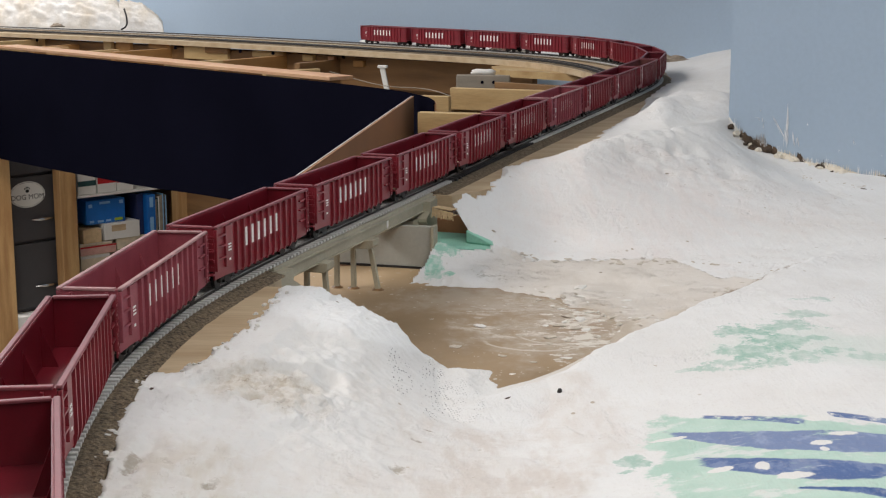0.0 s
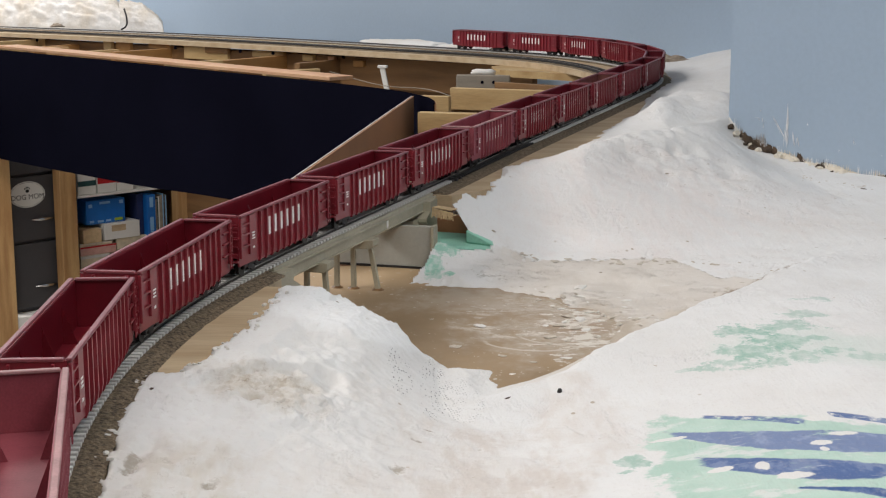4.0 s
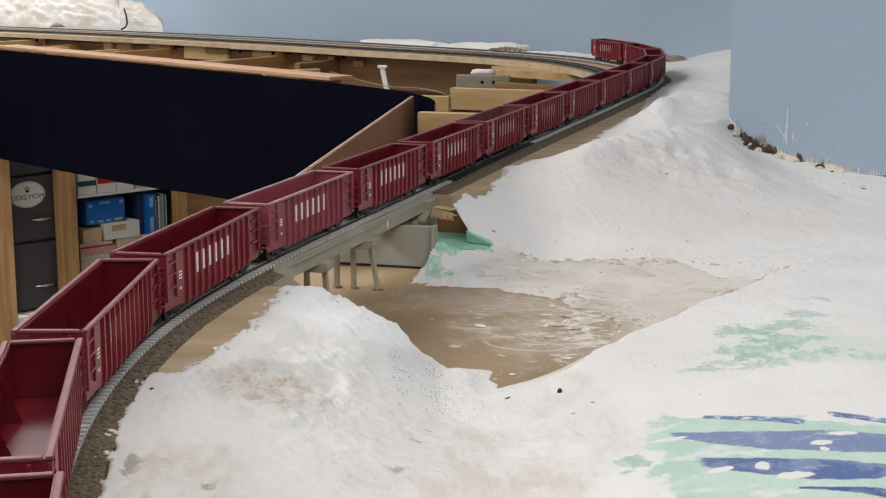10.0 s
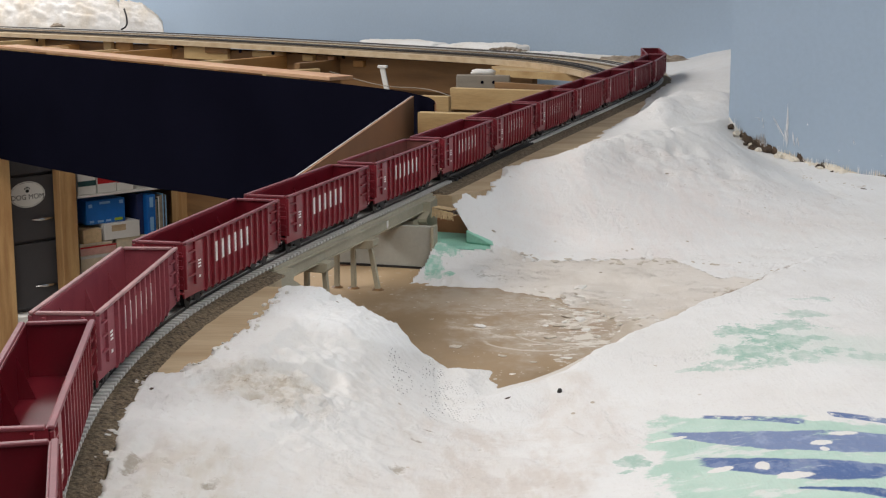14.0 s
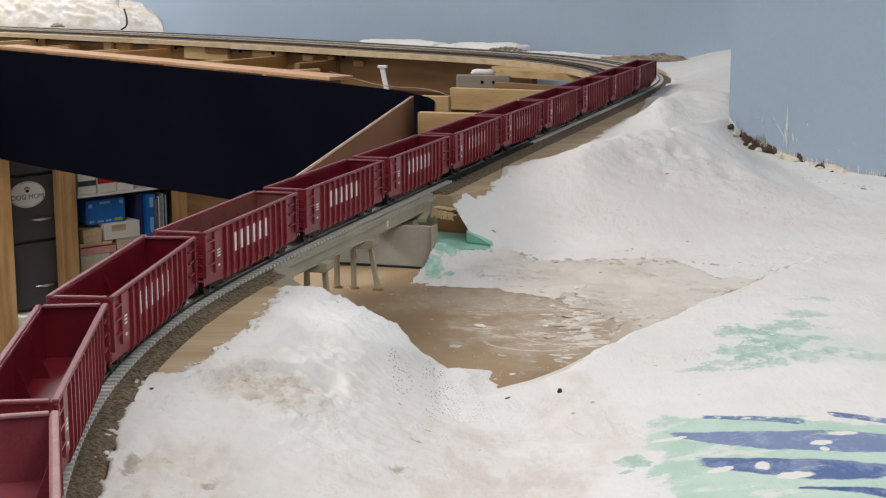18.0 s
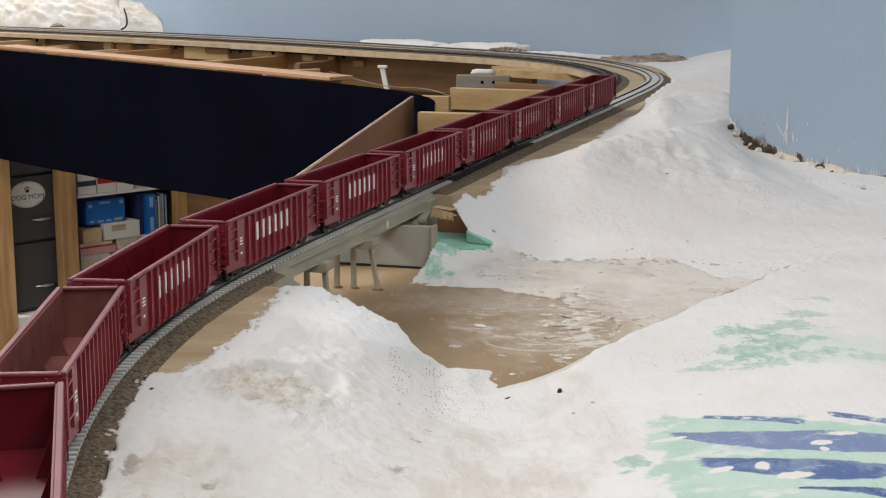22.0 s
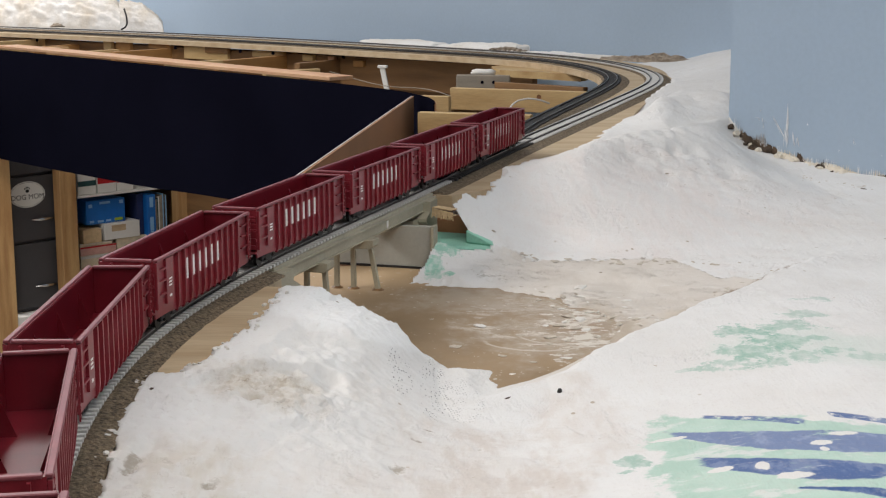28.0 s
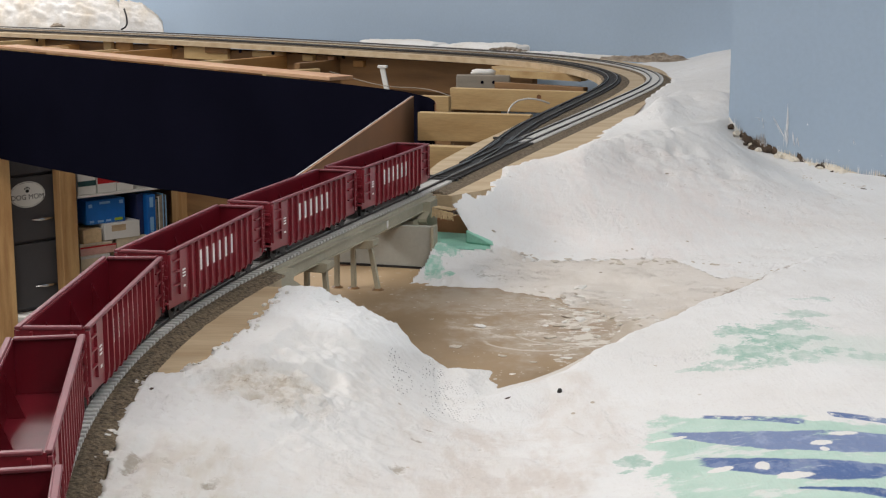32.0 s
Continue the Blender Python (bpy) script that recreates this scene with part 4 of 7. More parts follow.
def build_terrain():
    xs = np.concatenate([np.arange(-1.35, -1.0, 0.02), np.arange(-1.0, 0.9, 0.0085), np.arange(0.9, 4.4, 0.02), np.arange(4.4, 8.1, 0.1)])
    ys = np.concatenate([np.arange(-6.0, 2.2, 0.1), np.arange(2.2, 3.4, 0.04), np.arange(3.4, 6.5, 0.012), np.arange(6.5, 9.0, 0.016), np.arange(9.0, 20.6, 0.04)])
    px, py = np.meshgrid(xs, ys)
    shape = px.shape
    n1 = np.zeros(shape)
    n2 = np.zeros(shape)
    n3 = np.zeros(shape)
    n4 = np.zeros(shape)
    n5 = np.zeros(shape)
    for j in range(shape[0]):
        for i in range(shape[1]):
            x, y = px[j, i], py[j, i]
            if x > 0.42 * y + 0.6 or x < -0.42 * y - 0.2:
                continue
            n1[j, i] = noise.noise((x * 1.8, y * 1.8, 3.1))
            n2[j, i] = noise.fractal((x * 5.5, y * 5.5, 7.7), 0.9, 2.1, 4)
            n3[j, i] = noise.noise((x * 14, y * 14, 1.3))
            n5[j, i] = noise.noise((x * 38, y * 38, 6.4))
            if x < 0.4 and y < 6.8:
                n4[j, i] = noise.fractal((x * 11, y * 11, 4.2), 0.7, 2.1, 4)
    wob = 0.045 * n2
    d = edge_distance(px + wob, py + wob * 1.5, SHORE)
    off, ss = line_offset(px, py)
    z = hill_height(np.clip(px, -2, 4.0), np.maximum(py, 2.6))
    rocky = np.exp(-(((px + 0.50) / 0.32) ** 2 + ((py - 4.8) / 0.6) ** 2)) + 0.8 * np.exp(-(((px + 0.75) / 0.25) ** 2 + ((py - 3.7) / 0.5) ** 2))
    rocky = rocky + 0.9 * np.exp(-(((px - 1.5) / 0.5) ** 2 + ((py - 10.2) / 0.6) ** 2))
    ridge = 0.5 - np.abs(n2)
    patch = sstep(0.0, 0.45, n1) * sstep(1.3, 0.4, px) + 0.15
    z = z + 0.012 * n1 * sstep(0.0, 0.5, d) + patch * (0.009 * n2 + 0.002 * n3) * sstep(0.0, 0.2, d)
    z = z + crest(px, py, [(0.85, 9.8), (1.2, 10.35), (1.55, 10.65), (1.93, 11.01)], 0.095, 0.50, 0.22, n2)
    z = z - crest(px, py, [(1.2, 10.9), (1.6, 11.3), (2.0, 11.6)], 0.040, 0.3, 0.6, n2)
    z = z + crest(px, py, [(1.66, 12.2), (1.92, 13.1), (2.09, 13.4), (2.35, 13.0)], 0.11, 0.7, 0.30, n2)
    z = z + rocky * (0.045 * ridge - 0.015 + 0.005 * n3 - 0.016 * np.abs(n4)) - 0.003 * np.abs(n4) * sstep(0.02, 0.2, d)
    # the rocky face under the mound's shoulder, the thick crust on its lip, the worn end of the upper coat on the shelf
    z = z + ledge(px, py, [(-0.80, 4.60), (-0.69, 4.72), (-0.60, 4.84), (-0.50, 4.93), (-0.40, 4.96), (-0.30, 4.90)], 0.014, 0.16, 0.45, 0.05 * n2 + 0.02 * n3)
    z = z + ledge(px, py, [(-0.76, 4.40), (-0.62, 4.52), (-0.48, 4.60), (-0.36, 4.62)], 0.006, 0.12, 0.2, 0.06 * n2 + 0.03 * n3)
    # scooped hollows in the rocky face and dents in the apron below it
    for cx, cy, rx, ry, deep in ((-0.50, 4.70, 0.050, 0.10, 0.022), (-0.36, 4.90, 0.032, 0.06, 0.018), (-0.58, 4.66, 0.045, 0.08, 0.016), (-0.42, 4.74, 0.040, 0.10, 0.016), (-0.68, 4.64, 0.045, 0.08, 0.012), (-0.81, 3.92, 0.022, 0.20, 0.020),
                                 (-0.62, 3.82, 0.050, 0.06, 0.012), (-0.14, 4.27, 0.030, 0.03, 0.012), (-0.08, 4.60, 0.022, 0.02, 0.008), (-0.53, 4.95, 0.06, 0.03, 0.010), (0.11, 4.63, 0.016, 0.03, 0.008), (1.87, 10.1, 0.09, 0.20, 0.030), (1.62, 10.3, 0.07, 0.15, 0.022), (2.2, 10.3, 0.10, 0.20, 0.020), (1.40, 10.25, 0.06, 0.12, 0.018), (1.2, 9.9, 0.07, 0.15, 0.015)):
        z = z - deep * np.exp(-((px - cx + 0.02 * n3) / rx) ** 2 - ((py - cy + 0.05 * n2) / ry) ** 2)
    crust_y = np.interp(px, [-0.70, -0.60, -0.50, -0.40, -0.30, -0.20, -0.12], [5.30, 5.36, 5.42, 5.41, 5.39, 5.46, 5.62]) + 0.04 * n2 + 0.02 * n3
    crust = sstep(-0.01, 0.02, py - crust_y) * sstep(-0.74, -0.60, px) * sstep(-0.06, -0.16, px) * sstep(0.0, 0.06, d)
    z = z + crust * (0.014 + 0.020 * np.abs(n4) * sstep(5.5, 5.8, py) + 0.006 * np.abs(n3) + 0.005 * n5)
    z = z + ledge(px, py, [(0.25, 7.86), (0.60, 7.95), (1.00, 7.88), (1.25, 7.78), (1.36, 7.50), (1.5, 7.40)], 0.013, 0.14, 0.35, 0.09 * n2 + 0.03 * n3)
    z = z + ledge(px, py, [(0.10, 7.62), (0.35, 7.70), (0.55, 7.66)], 0.008, 0.08, 0.15, 0.06 * n2 + 0.03 * n3)
    # the edge of a later, thicker plaster coat across the foreground
    coat = (5.06 + 1.47 * px - py) / 1.78 + 0.035 * n2 + 0.02 * n3
    z = z + (0.045 * sstep(-0.02, 0.05, coat) * np.exp(-np.maximum(coat, 0) / 0.4) - 0.012 * sstep(-0.10, -0.02, coat) * sstep(0.02, -0.02, coat)) * sstep(0.25, 0.5, px) * sstep(2.3, 1.7, px)
    wall_d = -((px * U - JX) * 0.738 + (py * U - JY) * 0.675) / U
    wall_a = (px * U - JX) * 0.675 - (py * U - JY) * 0.738
    hold = np.exp(-(np.maximum(wall_d, 0) / 0.30) ** 2) * sstep(-0.012, 0.0, wall_a)
    z = z + (np.interp(wall_a, FOOT_A, FOOT_Z) + 0.012 * n2 - z) * hold
    back_d = np.maximum(-((px * U - 1.1993) * 0.738 + (py * U - 2.8403) * 0.675) / U, 0)
    back_z = np.interp(px, [2.8, 3.0, 3.22, 3.43, 3.63, 4.0], [-1.40, -1.374, -1.31, -1.233, -1.177, -1.10])
    z = z + (back_z - z) * np.exp(-(back_d / 0.5) ** 2) * sstep(2.5, 2.9, px) * sstep(16.0, 17.0, py)
    # the shelf thins out to nothing at the lake
    thin = sstep(0.05, 0.25, px) * sstep(-0.05, 0.1, py - 5.15 - 1.47 * px) * sstep(7.75, 7.4, py) * sstep(0.7, 0.35, d)
    z = np.where(thin > 0, z + (np.minimum(z, Z_BASE + 0.004 + 0.10 * np.maximum(d, 0) + 0.006 * np.abs(n2)) - z) * thin, z)
    lip = np.clip(d, 0, 0.1) * 0.9 * (1 - thin)
    z = np.maximum(z, Z_BASE + 0.006 + lip * 0.35)
    z = np.where(d < 0, Z_BASE - 0.03 + (z - Z_BASE + 0.03) * sstep(-0.075, 0.0, d), z)
    # the plaster stops short of the plywood strip beside the line
    edge = np.interp(ss, [1.0, 2.46, 2.72, 2.96, 3.16, 3.23, 3.29, 3.42, 3.6, 3.84, 4.1, 4.36, 4.5, 6.8, 7.3, 7.7, 8.04, 8.48, 8.7, 9.24, 10.1, 10.85, 11.3, 11.9, 13.0, 14.0, 14.8, 15.6, 17.4, 22.0],
                     [0.165, 0.165, 0.150, 0.145, 0.145, 0.17, 0.27, 0.305, 0.323, 0.345, 0.332, 0.29, 0.26, 0.285, 0.345, 0.30, 0.28, 0.347, 0.44, 0.385, 0.39, 0.345, 0.31, 0.25, 0.195, 0.175, 0.17, 0.17, 0.37, 0.37])
    edge = edge + (0.006 + 0.014 * sstep(3.1, 3.4, ss) + 0.03 * sstep(7.4, 8.2, ss) * sstep(12.0, 11.0, ss)) * n2 + 0.02 * n3 + 0.005 * n5
    gap = off - edge
    level = Z_PLY + 0.008
    z = np.where(gap < 0.25, np.minimum(z, level + 0.03 + np.clip(gap, 0, 1) * 0.5), z)
    keep_low = (ss < S_BRIDGE0) | (ss > S_BRIDGE1)
    z = np.where((gap < 0) & keep_low, np.minimum(z, Z_PLY - 0.03 + np.maximum(gap, -0.5) * 0.6), z)
    lap = (ss > 3.2) & (ss < 4.66) & (gap > -0.015) & (gap < 0.20)
    z = np.where(lap, np.maximum(z, Z_PLY + 0.007 + 0.008 * np.abs(n2) - np.maximum(gap - 0.13, 0) * 0.5), z)
    cav = edge_distance(px, py, CAVITY)
    qx, qy = nearest_on(px, py, CAVITY)
    near = (cav > 0) & (cav < 0.024)
    px, py = np.where(near, qx, px), np.where(near, qy, py)
    verts = np.stack([px * U, py * U, EYE_Z + z * U], -1).reshape(-1, 3)
    # drop what lies beyond the walls, in the aisle or under the bridge
    wx, wy = px * U, py * U
    behind_jog = ((wx - JX) * 0.738 + (wy - JY) * 0.675 > 0.012) & ((wx - JX) * 0.675 - (wy - JY) * 0.738 > 0.004)
    behind_back = (wx - 1.1993) * 0.738 + (wy - 2.8403) * 0.675 > 0.012
    GROUND.append((xs, ys, z.copy()))
    off_board = ((px > 4.3) | (py < 2.3)) & (edge_distance(px, py, BASE) > -0.04)
    gone = off_board | ((ss > 4.9) & (ss < 7.14) & (off < 0.27 + 0.015 * n3)) | behind_jog | behind_back | (cav < 0) | (off < 0.02) | ((d < -0.11) & ~lap) | ((py > 19.7) & (px < 2.95)) | (wx > 1.85)
    nx = shape[1]
    faces = []
    for j in range(shape[0] - 1):
        for i in range(nx - 1):
            if gone[j, i] and gone[j + 1, i] and gone[j, i + 1] and gone[j + 1, i + 1]:
                continue
            if gone[j, i] or gone[j + 1, i] or gone[j, i + 1] or gone[j + 1, i + 1]:
                continue
            k = j * nx + i
            faces.append((k, k + 1, k + nx + 1, k + nx))
    used = np.zeros(len(verts), bool)
    fa = np.array(faces)
    used[fa.ravel()] = True
    remap = np.cumsum(used) - 1
    ob = mesh_ob("plaster_terrain", verts[used].tolist(), remap[fa].tolist(), M_TERRAIN, None, True)
    return tagged(ob, "unpainted white plaster hills sloping down to a lake bed", "terrain", kind="structure")


build_terrain()

# ---- bridge ----
BRX, BRY = -0.512, 7.318
BR_H = math.atan2(0.9532, 0.3022)
BRIDGE_M = pose(BRX * U, BRY * U, 0, 0, 0, math.degrees(BR_H))


def bridge_box(s0, s1, o0, o1, z0, z1, bevel=0.0004, bm=None):
    """A block in the bridge's own plan: s along the line, o to the outer side."""
    return box(bm or bmesh.new(), s0 * U, s1 * U, -o1 * U, -o0 * U, zz(z0), zz(z1), bevel)


def bent(parent, s, legs, cap0, cap1):
    """One trestle bent: a cap with a sloped end, and square legs (o at the top, o at the foot)."""
    bm = bmesh.new()
    w = 0.045
    pts = [(cap0, -1.348), (cap1, -1.348), (cap1, -1.378), (cap1 - 0.015, -1.392), (cap0 + 0.03, -1.392), (cap0, -1.378)]
    a = [bm.verts.new(((s - w) * U, -o * U, zz(z))) for o, z in pts]
    b = [bm.verts.new(((s + w) * U, -o * U, zz(z))) for o, z in pts]
    bm.faces.new(a)
    bm.faces.new(b[::-1])
    for k in range(len(pts)):
        bm.faces.new((a[k], a[(k + 1) % len(pts)], b[(k + 1) % len(pts)], b[k]))
    bmesh.ops.recalc_face_normals(bm, faces=bm.faces)
    bmesh.ops.bevel(bm, geom=bm.edges[:], offset=0.0004, segments=1, affect="EDGES")
    part("bent_cap", bm, M_BRIDGE, parent)
    for top, foot in legs:
        bm = bridge_box(s - 0.012, s + 0.012, -0.0115, 0.0115, Z_BASE, -1.385, 0.0004)
        for v in bm.verts:
            f = (zz(-1.385) - v.co.z) / (zz(-1.385) - zz(Z_BASE))
            v.co.y -= (top + (foot - top) * f) * U
        leg = part("leg", bm, M_BRIDGE, parent)
        bm = cylinder(bmesh.new(), 0.0055, s * U, -foot * U, zz(Z_BASE), zz(Z_BASE) + 0.0014, 9, 0.0035)
        part("glue_blob", bm, M_GLUE, leg, "dried brown glue at the foot")


def build_bridge():
    br = thing("trestle_bridge", "grey-beige plastic girder bridge on splayed trestle legs", "bridge", BRIDGE_M)
    part("deck", bridge_box(-0.97, 1.2, -0.10, 0.10, -1.30, Z_BED - 0.002), M_BRIDGE, br)
    for o in (-0.108, 0.092):
        g = part("girder", bridge_box(-0.96, 1.19, o, o + 0.016, -1.352, -1.302), M_BRIDGE, br)
        for z0, z1 in ((-1.355, -1.350), (-1.307, -1.298)):
            part("flange", bridge_box(-0.97, 1.2, o - 0.006, o + 0.026, z0, z1, 0.0003), M_BRIDGE, g)
    part("cross_beam", bridge_box(-0.3, -0.26, -0.092, 0.092, -1.35, -1.31), M_BRIDGE, br)
    part("cross_beam", bridge_box(0.4, 0.44, -0.092, 0.092, -1.35, -1.31), M_BRIDGE, br)
    bent(br, 0.115, [(-0.045, -0.047), (0.041, 0.041), (0.13, 0.168)], -0.14, 0.16)
    bent(br, -0.48, [(-0.05, -0.06), (0.043, 0.043), (0.13, 0.145)], -0.14, 0.16)
    # end blocks with a slanted heel
    for s0, s1, low, slope in ((-1.03, -0.88, -1.43, 0.07), (1.00, 1.12, -1.475, -0.07)):
        bm = bmesh.new()
        lo, hi = (s1, s1 + slope) if slope > 0 else (s0, s0 + slope)
        back = s0 if slope > 0 else s1
        prof = [(back, -1.300), (lo, -1.300), (lo, -1.352), (hi, -1.385), (hi, -1.40), (lo, low + 0.02), (lo, low), (back, low)]
        a = [bm.verts.new((s * U, 0.115 * U, zz(z))) for s, z in prof]
        c = [bm.verts.new((s * U, -0.150 * U, zz(z))) for s, z in prof]
        bm.faces.new(a)
        bm.faces.new(c[::-1])
        for k in range(len(prof)):
            bm.faces.new((a[k], a[(k + 1) % len(prof)], c[(k + 1) % len(prof)], c[k]))
        bmesh.ops.recalc_face_normals(bm, faces=bm.faces)
        part("end_block", bm, M_BRIDGE, br)
    part("corbel", bridge_box(0.86, 0.99, -0.10, 0.10, -1.42, -1.385, 0.0005), M_BRIDGE, br)
    # abutment wall behind the far bent
    ab = thing("abutment_wall", "smooth grey plastic abutment wall under the far bridge end", "abutment", BRIDGE_M)
    part("wall_panel", bridge_box(0.665, 0.70, -0.36, 0.262, Z_BASE, -1.375, 0.0006), M_ABUT, ab)
    part("end_strip", bridge_box(0.645, 0.715, 0.264, 0.282, Z_BASE, -1.37, 0.0004), M_BRIDGE, ab)
    part("sill_strip", bridge_box(0.655, 0.663, -0.36, 0.262, Z_BASE, Z_BASE + 0.012, 0.0002), M_TRUCK, ab)
    bm = cylinder(bmesh.new(), 0.0028, 0, 0, 0, 0.0008, 9)
    bmesh.ops.rotate(bm, verts=bm.verts, cent=(0, 0, 0), matrix=Euler((radians(90), 0, 0)).to_matrix())
    bmesh.ops.scale(bm, verts=bm.verts, vec=(0.6, 1, 1.7))
    ob = part("paint_chip", bm, M_LETTER, br, "white plaster drip on the girder")
    ob.location = (0.42 * U, -0.1085 * U, zz(-1.325))


build_bridge()


def lump(name, label, at, size, seed, mat, category, sub=2, rough=0.3, rz=0.0, flat=False):
    """An irregular lump resting with its underside at 'at' (plan x, y, height z)."""
    bm = bmesh.new()
    bmesh.ops.create_icosphere(bm, subdivisions=sub, radius=1.0)
    for v in bm.verts:
        k = 1 + rough * noise.noise(v.co * 1.3 + Vector((seed * 3.7, 0, seed))) + rough * 0.5 * noise.noise(v.co * 3.1 + Vector((0, seed * 2.1, 0)))
        v.co = v.co * k
        v.co.z = max(v.co.z, -0.5)
    zlow = min(v.co.z for v in bm.verts)
    for v in bm.verts:
        v.co = Vector((v.co.x * size[0], v.co.y * size[1], (v.co.z - zlow) * size[2]))
    ob = part(name, bm, mat, None)
    if not flat:
        ob.data.shade_smooth()
    ob.matrix_basis = pose(at[0] * U, at[1] * U, zz(at[2]), 0, 0, rz)
    return tagged(ob, label, category)


# cut foam, corrugated card and the dark hollow beside the bridge
def build_hollow():
    bm = prism(bmesh.new(), [(x * U, y * U) for x, y in ((-0.05, 7.96), (0.25, 7.9), (0.30, 8.25), (-0.05, 8.4))], zz(-1.60), zz(-1.49))
    bmesh.ops.recalc_face_normals(bm, faces=bm.faces)
    bmesh.ops.bevel(bm, geom=bm.edges[:], offset=0.002, segments=1, affect="EDGES")
    tagged(part("foam_block", bm, M_FOAM, None), "pale green foam block under the plaster edge", "foam block")
    bm = bmesh.new()
    pts = [(0.12, 8.02, -1.49), (0.26, 7.93, -1.49), (0.28, 8.05, -1.49), (0.16, 8.16, -1.49)]
    lo = [bm.verts.new((x * U, y * U, zz(z))) for x, y, z in pts]
    hi = [bm.verts.new((x * U, y * U, zz(z + h))) for (x, y, z), h in zip(pts, (0.075, 0.012, 0.02, 0.06))]
    bm.faces.new(hi)
    bm.faces.new(lo[::-1])
    for i in range(4):
        bm.faces.new((lo[i], lo[(i + 1) % 4], hi[(i + 1) % 4], hi[i]))
    bmesh.ops.recalc_face_normals(bm, faces=bm.faces)
    bmesh.ops.bevel(bm, geom=bm.edges[:], offset=0.0015, segments=1, affect="EDGES")
    tagged(part("foam_wedge", bm, M_FOAM, None), "bright green foam wedge poking out below the plaster", "foam wedge")
    bm = prism(bmesh.new(), [(x * U, y * U) for x, y in ((-0.06, 8.42), (0.18, 8.34), (0.19, 8.37), (-0.05, 8.45))], zz(-1.60), zz(-1.40))
    bmesh.ops.recalc_face_normals(bm, faces=bm.faces)
    tagged(part("backing_board", bm, M_HARD, None), "brown hardboard closing the hollow under the plywood", "board")
    # corrugated card tucked under the plywood edge
    card = thing("corrugated_card", "torn tan corrugated cardboard under the plywood edge", "cardboard")
    rnc = random.Random(8)
    for k in range(26):
        x, y = -0.055 + 0.0043 * k, 8.125 - 0.0028 * k
        bm = cylinder(bmesh.new(), 0.0006 * rnc.uniform(0.8, 1.7), 0, 0, -0.0080 * rnc.uniform(0.7, 1.1), 0.0, 6)
        ob = part("flute", bm, M_CARD, card)
        ob.matrix_basis = pose(x * U, y * U, zz(-1.318 - 0.0006 * k), rnc.uniform(-8, 6), rnc.uniform(-7, 7), 0)
    for z in (-1.32, -1.352):
        ob = part("liner", boxed(-0.0105, 0.0105, -0.001, 0.010, -0.0006, 0.0004, 0.0002), M_CARD, card)
        ob.matrix_basis = pose(-0.004 * U, 8.115 * U, zz(z), 0, 3, -33)
    # chips of plaster and pebbles on the lake bed and slopes
    rnd = random.Random(5)
    chips = [(0.16, 6.62, 1.6), (0.33, 6.45, 1.0), (0.44, 6.30, 0.9), (0.50, 6.06, 1.1), (0.24, 6.1, 0.9), (0.36, 6.0, 0.7), (0.27, 5.82, 0.6), (0.20, 5.75, 0.5), (0.05, 6.25, 1.3),
             (0.62, 6.75, 1.2), (0.52, 6.98, 1.0), (0.40, 7.02, 0.8), (0.66, 6.42, 0.9), (0.02, 7.1, 0.6), (0.30, 7.05, 0.7), (0.45, 6.62, 0.8), (0.12, 6.9, 0.6), (-0.05, 6.75, 0.5)]
    for k, (x, y, s) in enumerate(chips):
        lump("plaster_chip", "small flat white plaster chip on the lake bed", (x, y, Z_BASE), (0.0045 * s, 0.0030 * s, 0.0006 * s), k, M_FLAKE if k % 3 else M_PLASTER, "plaster chip", 1, 0.4, rnd.uniform(0, 180), True)


build_hollow()


# ---- aisle fascia ----
def ribbon(name, pts, z0, z1, t0, t1, mat, parent):
    """An upright sheet along plan points, between two offsets (metres) to the left of the way."""
    n = len(pts)
    verts, faces = [], []
    for i, p in enumerate(pts):
        a, b = Vector(pts[max(0, i - 1)]), Vector(pts[min(n - 1, i + 1)])
        d = (b - a).normalized()
        nl = Vector((-d.y, d.x))
        low = z0 if isinstance(z0, float) else z0(p[1])
        for t, z in ((t0, low), (t1, low), (t1, z1), (t0, z1)):
            q = Vector(p) * U + nl * t
            verts.append((q.x, q.y, zz(z)))
        if i:
            k, m = 4 * i - 4, 4 * i
            faces += [(k + j, k + (j + 1) % 4, m + (j + 1) % 4, m + j) for j in range(4)]
    faces += [(0, 1, 2, 3), tuple(4 * n - 4 + j for j in (3, 2, 1, 0))]
    ob = mesh_ob(name, verts, faces, mat, parent)
    bm = bmesh.new()
    bm.from_mesh(ob.data)
    bmesh.ops.recalc_face_normals(bm, faces=bm.faces)
    bm.to_mesh(ob.data)
    bm.free()
    return ob


def spline(pts, n):
    """A smooth line through plan points."""
    out = []
    P = [Vector(p) for p in pts]
    P = [P[0] * 2 - P[1]] + P + [P[-1] * 2 - P[-2]]
    for i in range(1, len(P) - 2):
        for k in range(n):
            t = k / n
            a, b, c, d = P[i - 1], P[i], P[i + 1], P[i + 2]
            out.append(tuple(0.5 * ((2 * b) + (c - a) * t + (2 * a - 5 * b + 4 * c - d) * t * t + (3 * b - a - 3 * c + d) * t ** 3)))
    out.append(tuple(P[-2]))
    return out


F_TOP, F_BOT = -1.36, -2.86
FAR_FASCIA = spline([(-9.0, 26.4), (-6.62, 23.3), (-4.4, 20.72), (-2.6, 18.6), (-1.3, 17.05), (-0.56, 16.05), (-0.22, 15.35), (-0.10, 14.85), (-0.075, 14.5)], 6)
NEAR_FASCIA = spline([(-1.62, 2.9), (-1.35, 5.4), (-1.10, 8.0), (-0.90, 9.84), (-0.62, 12.4), (-0.30, 15.30)], 5)


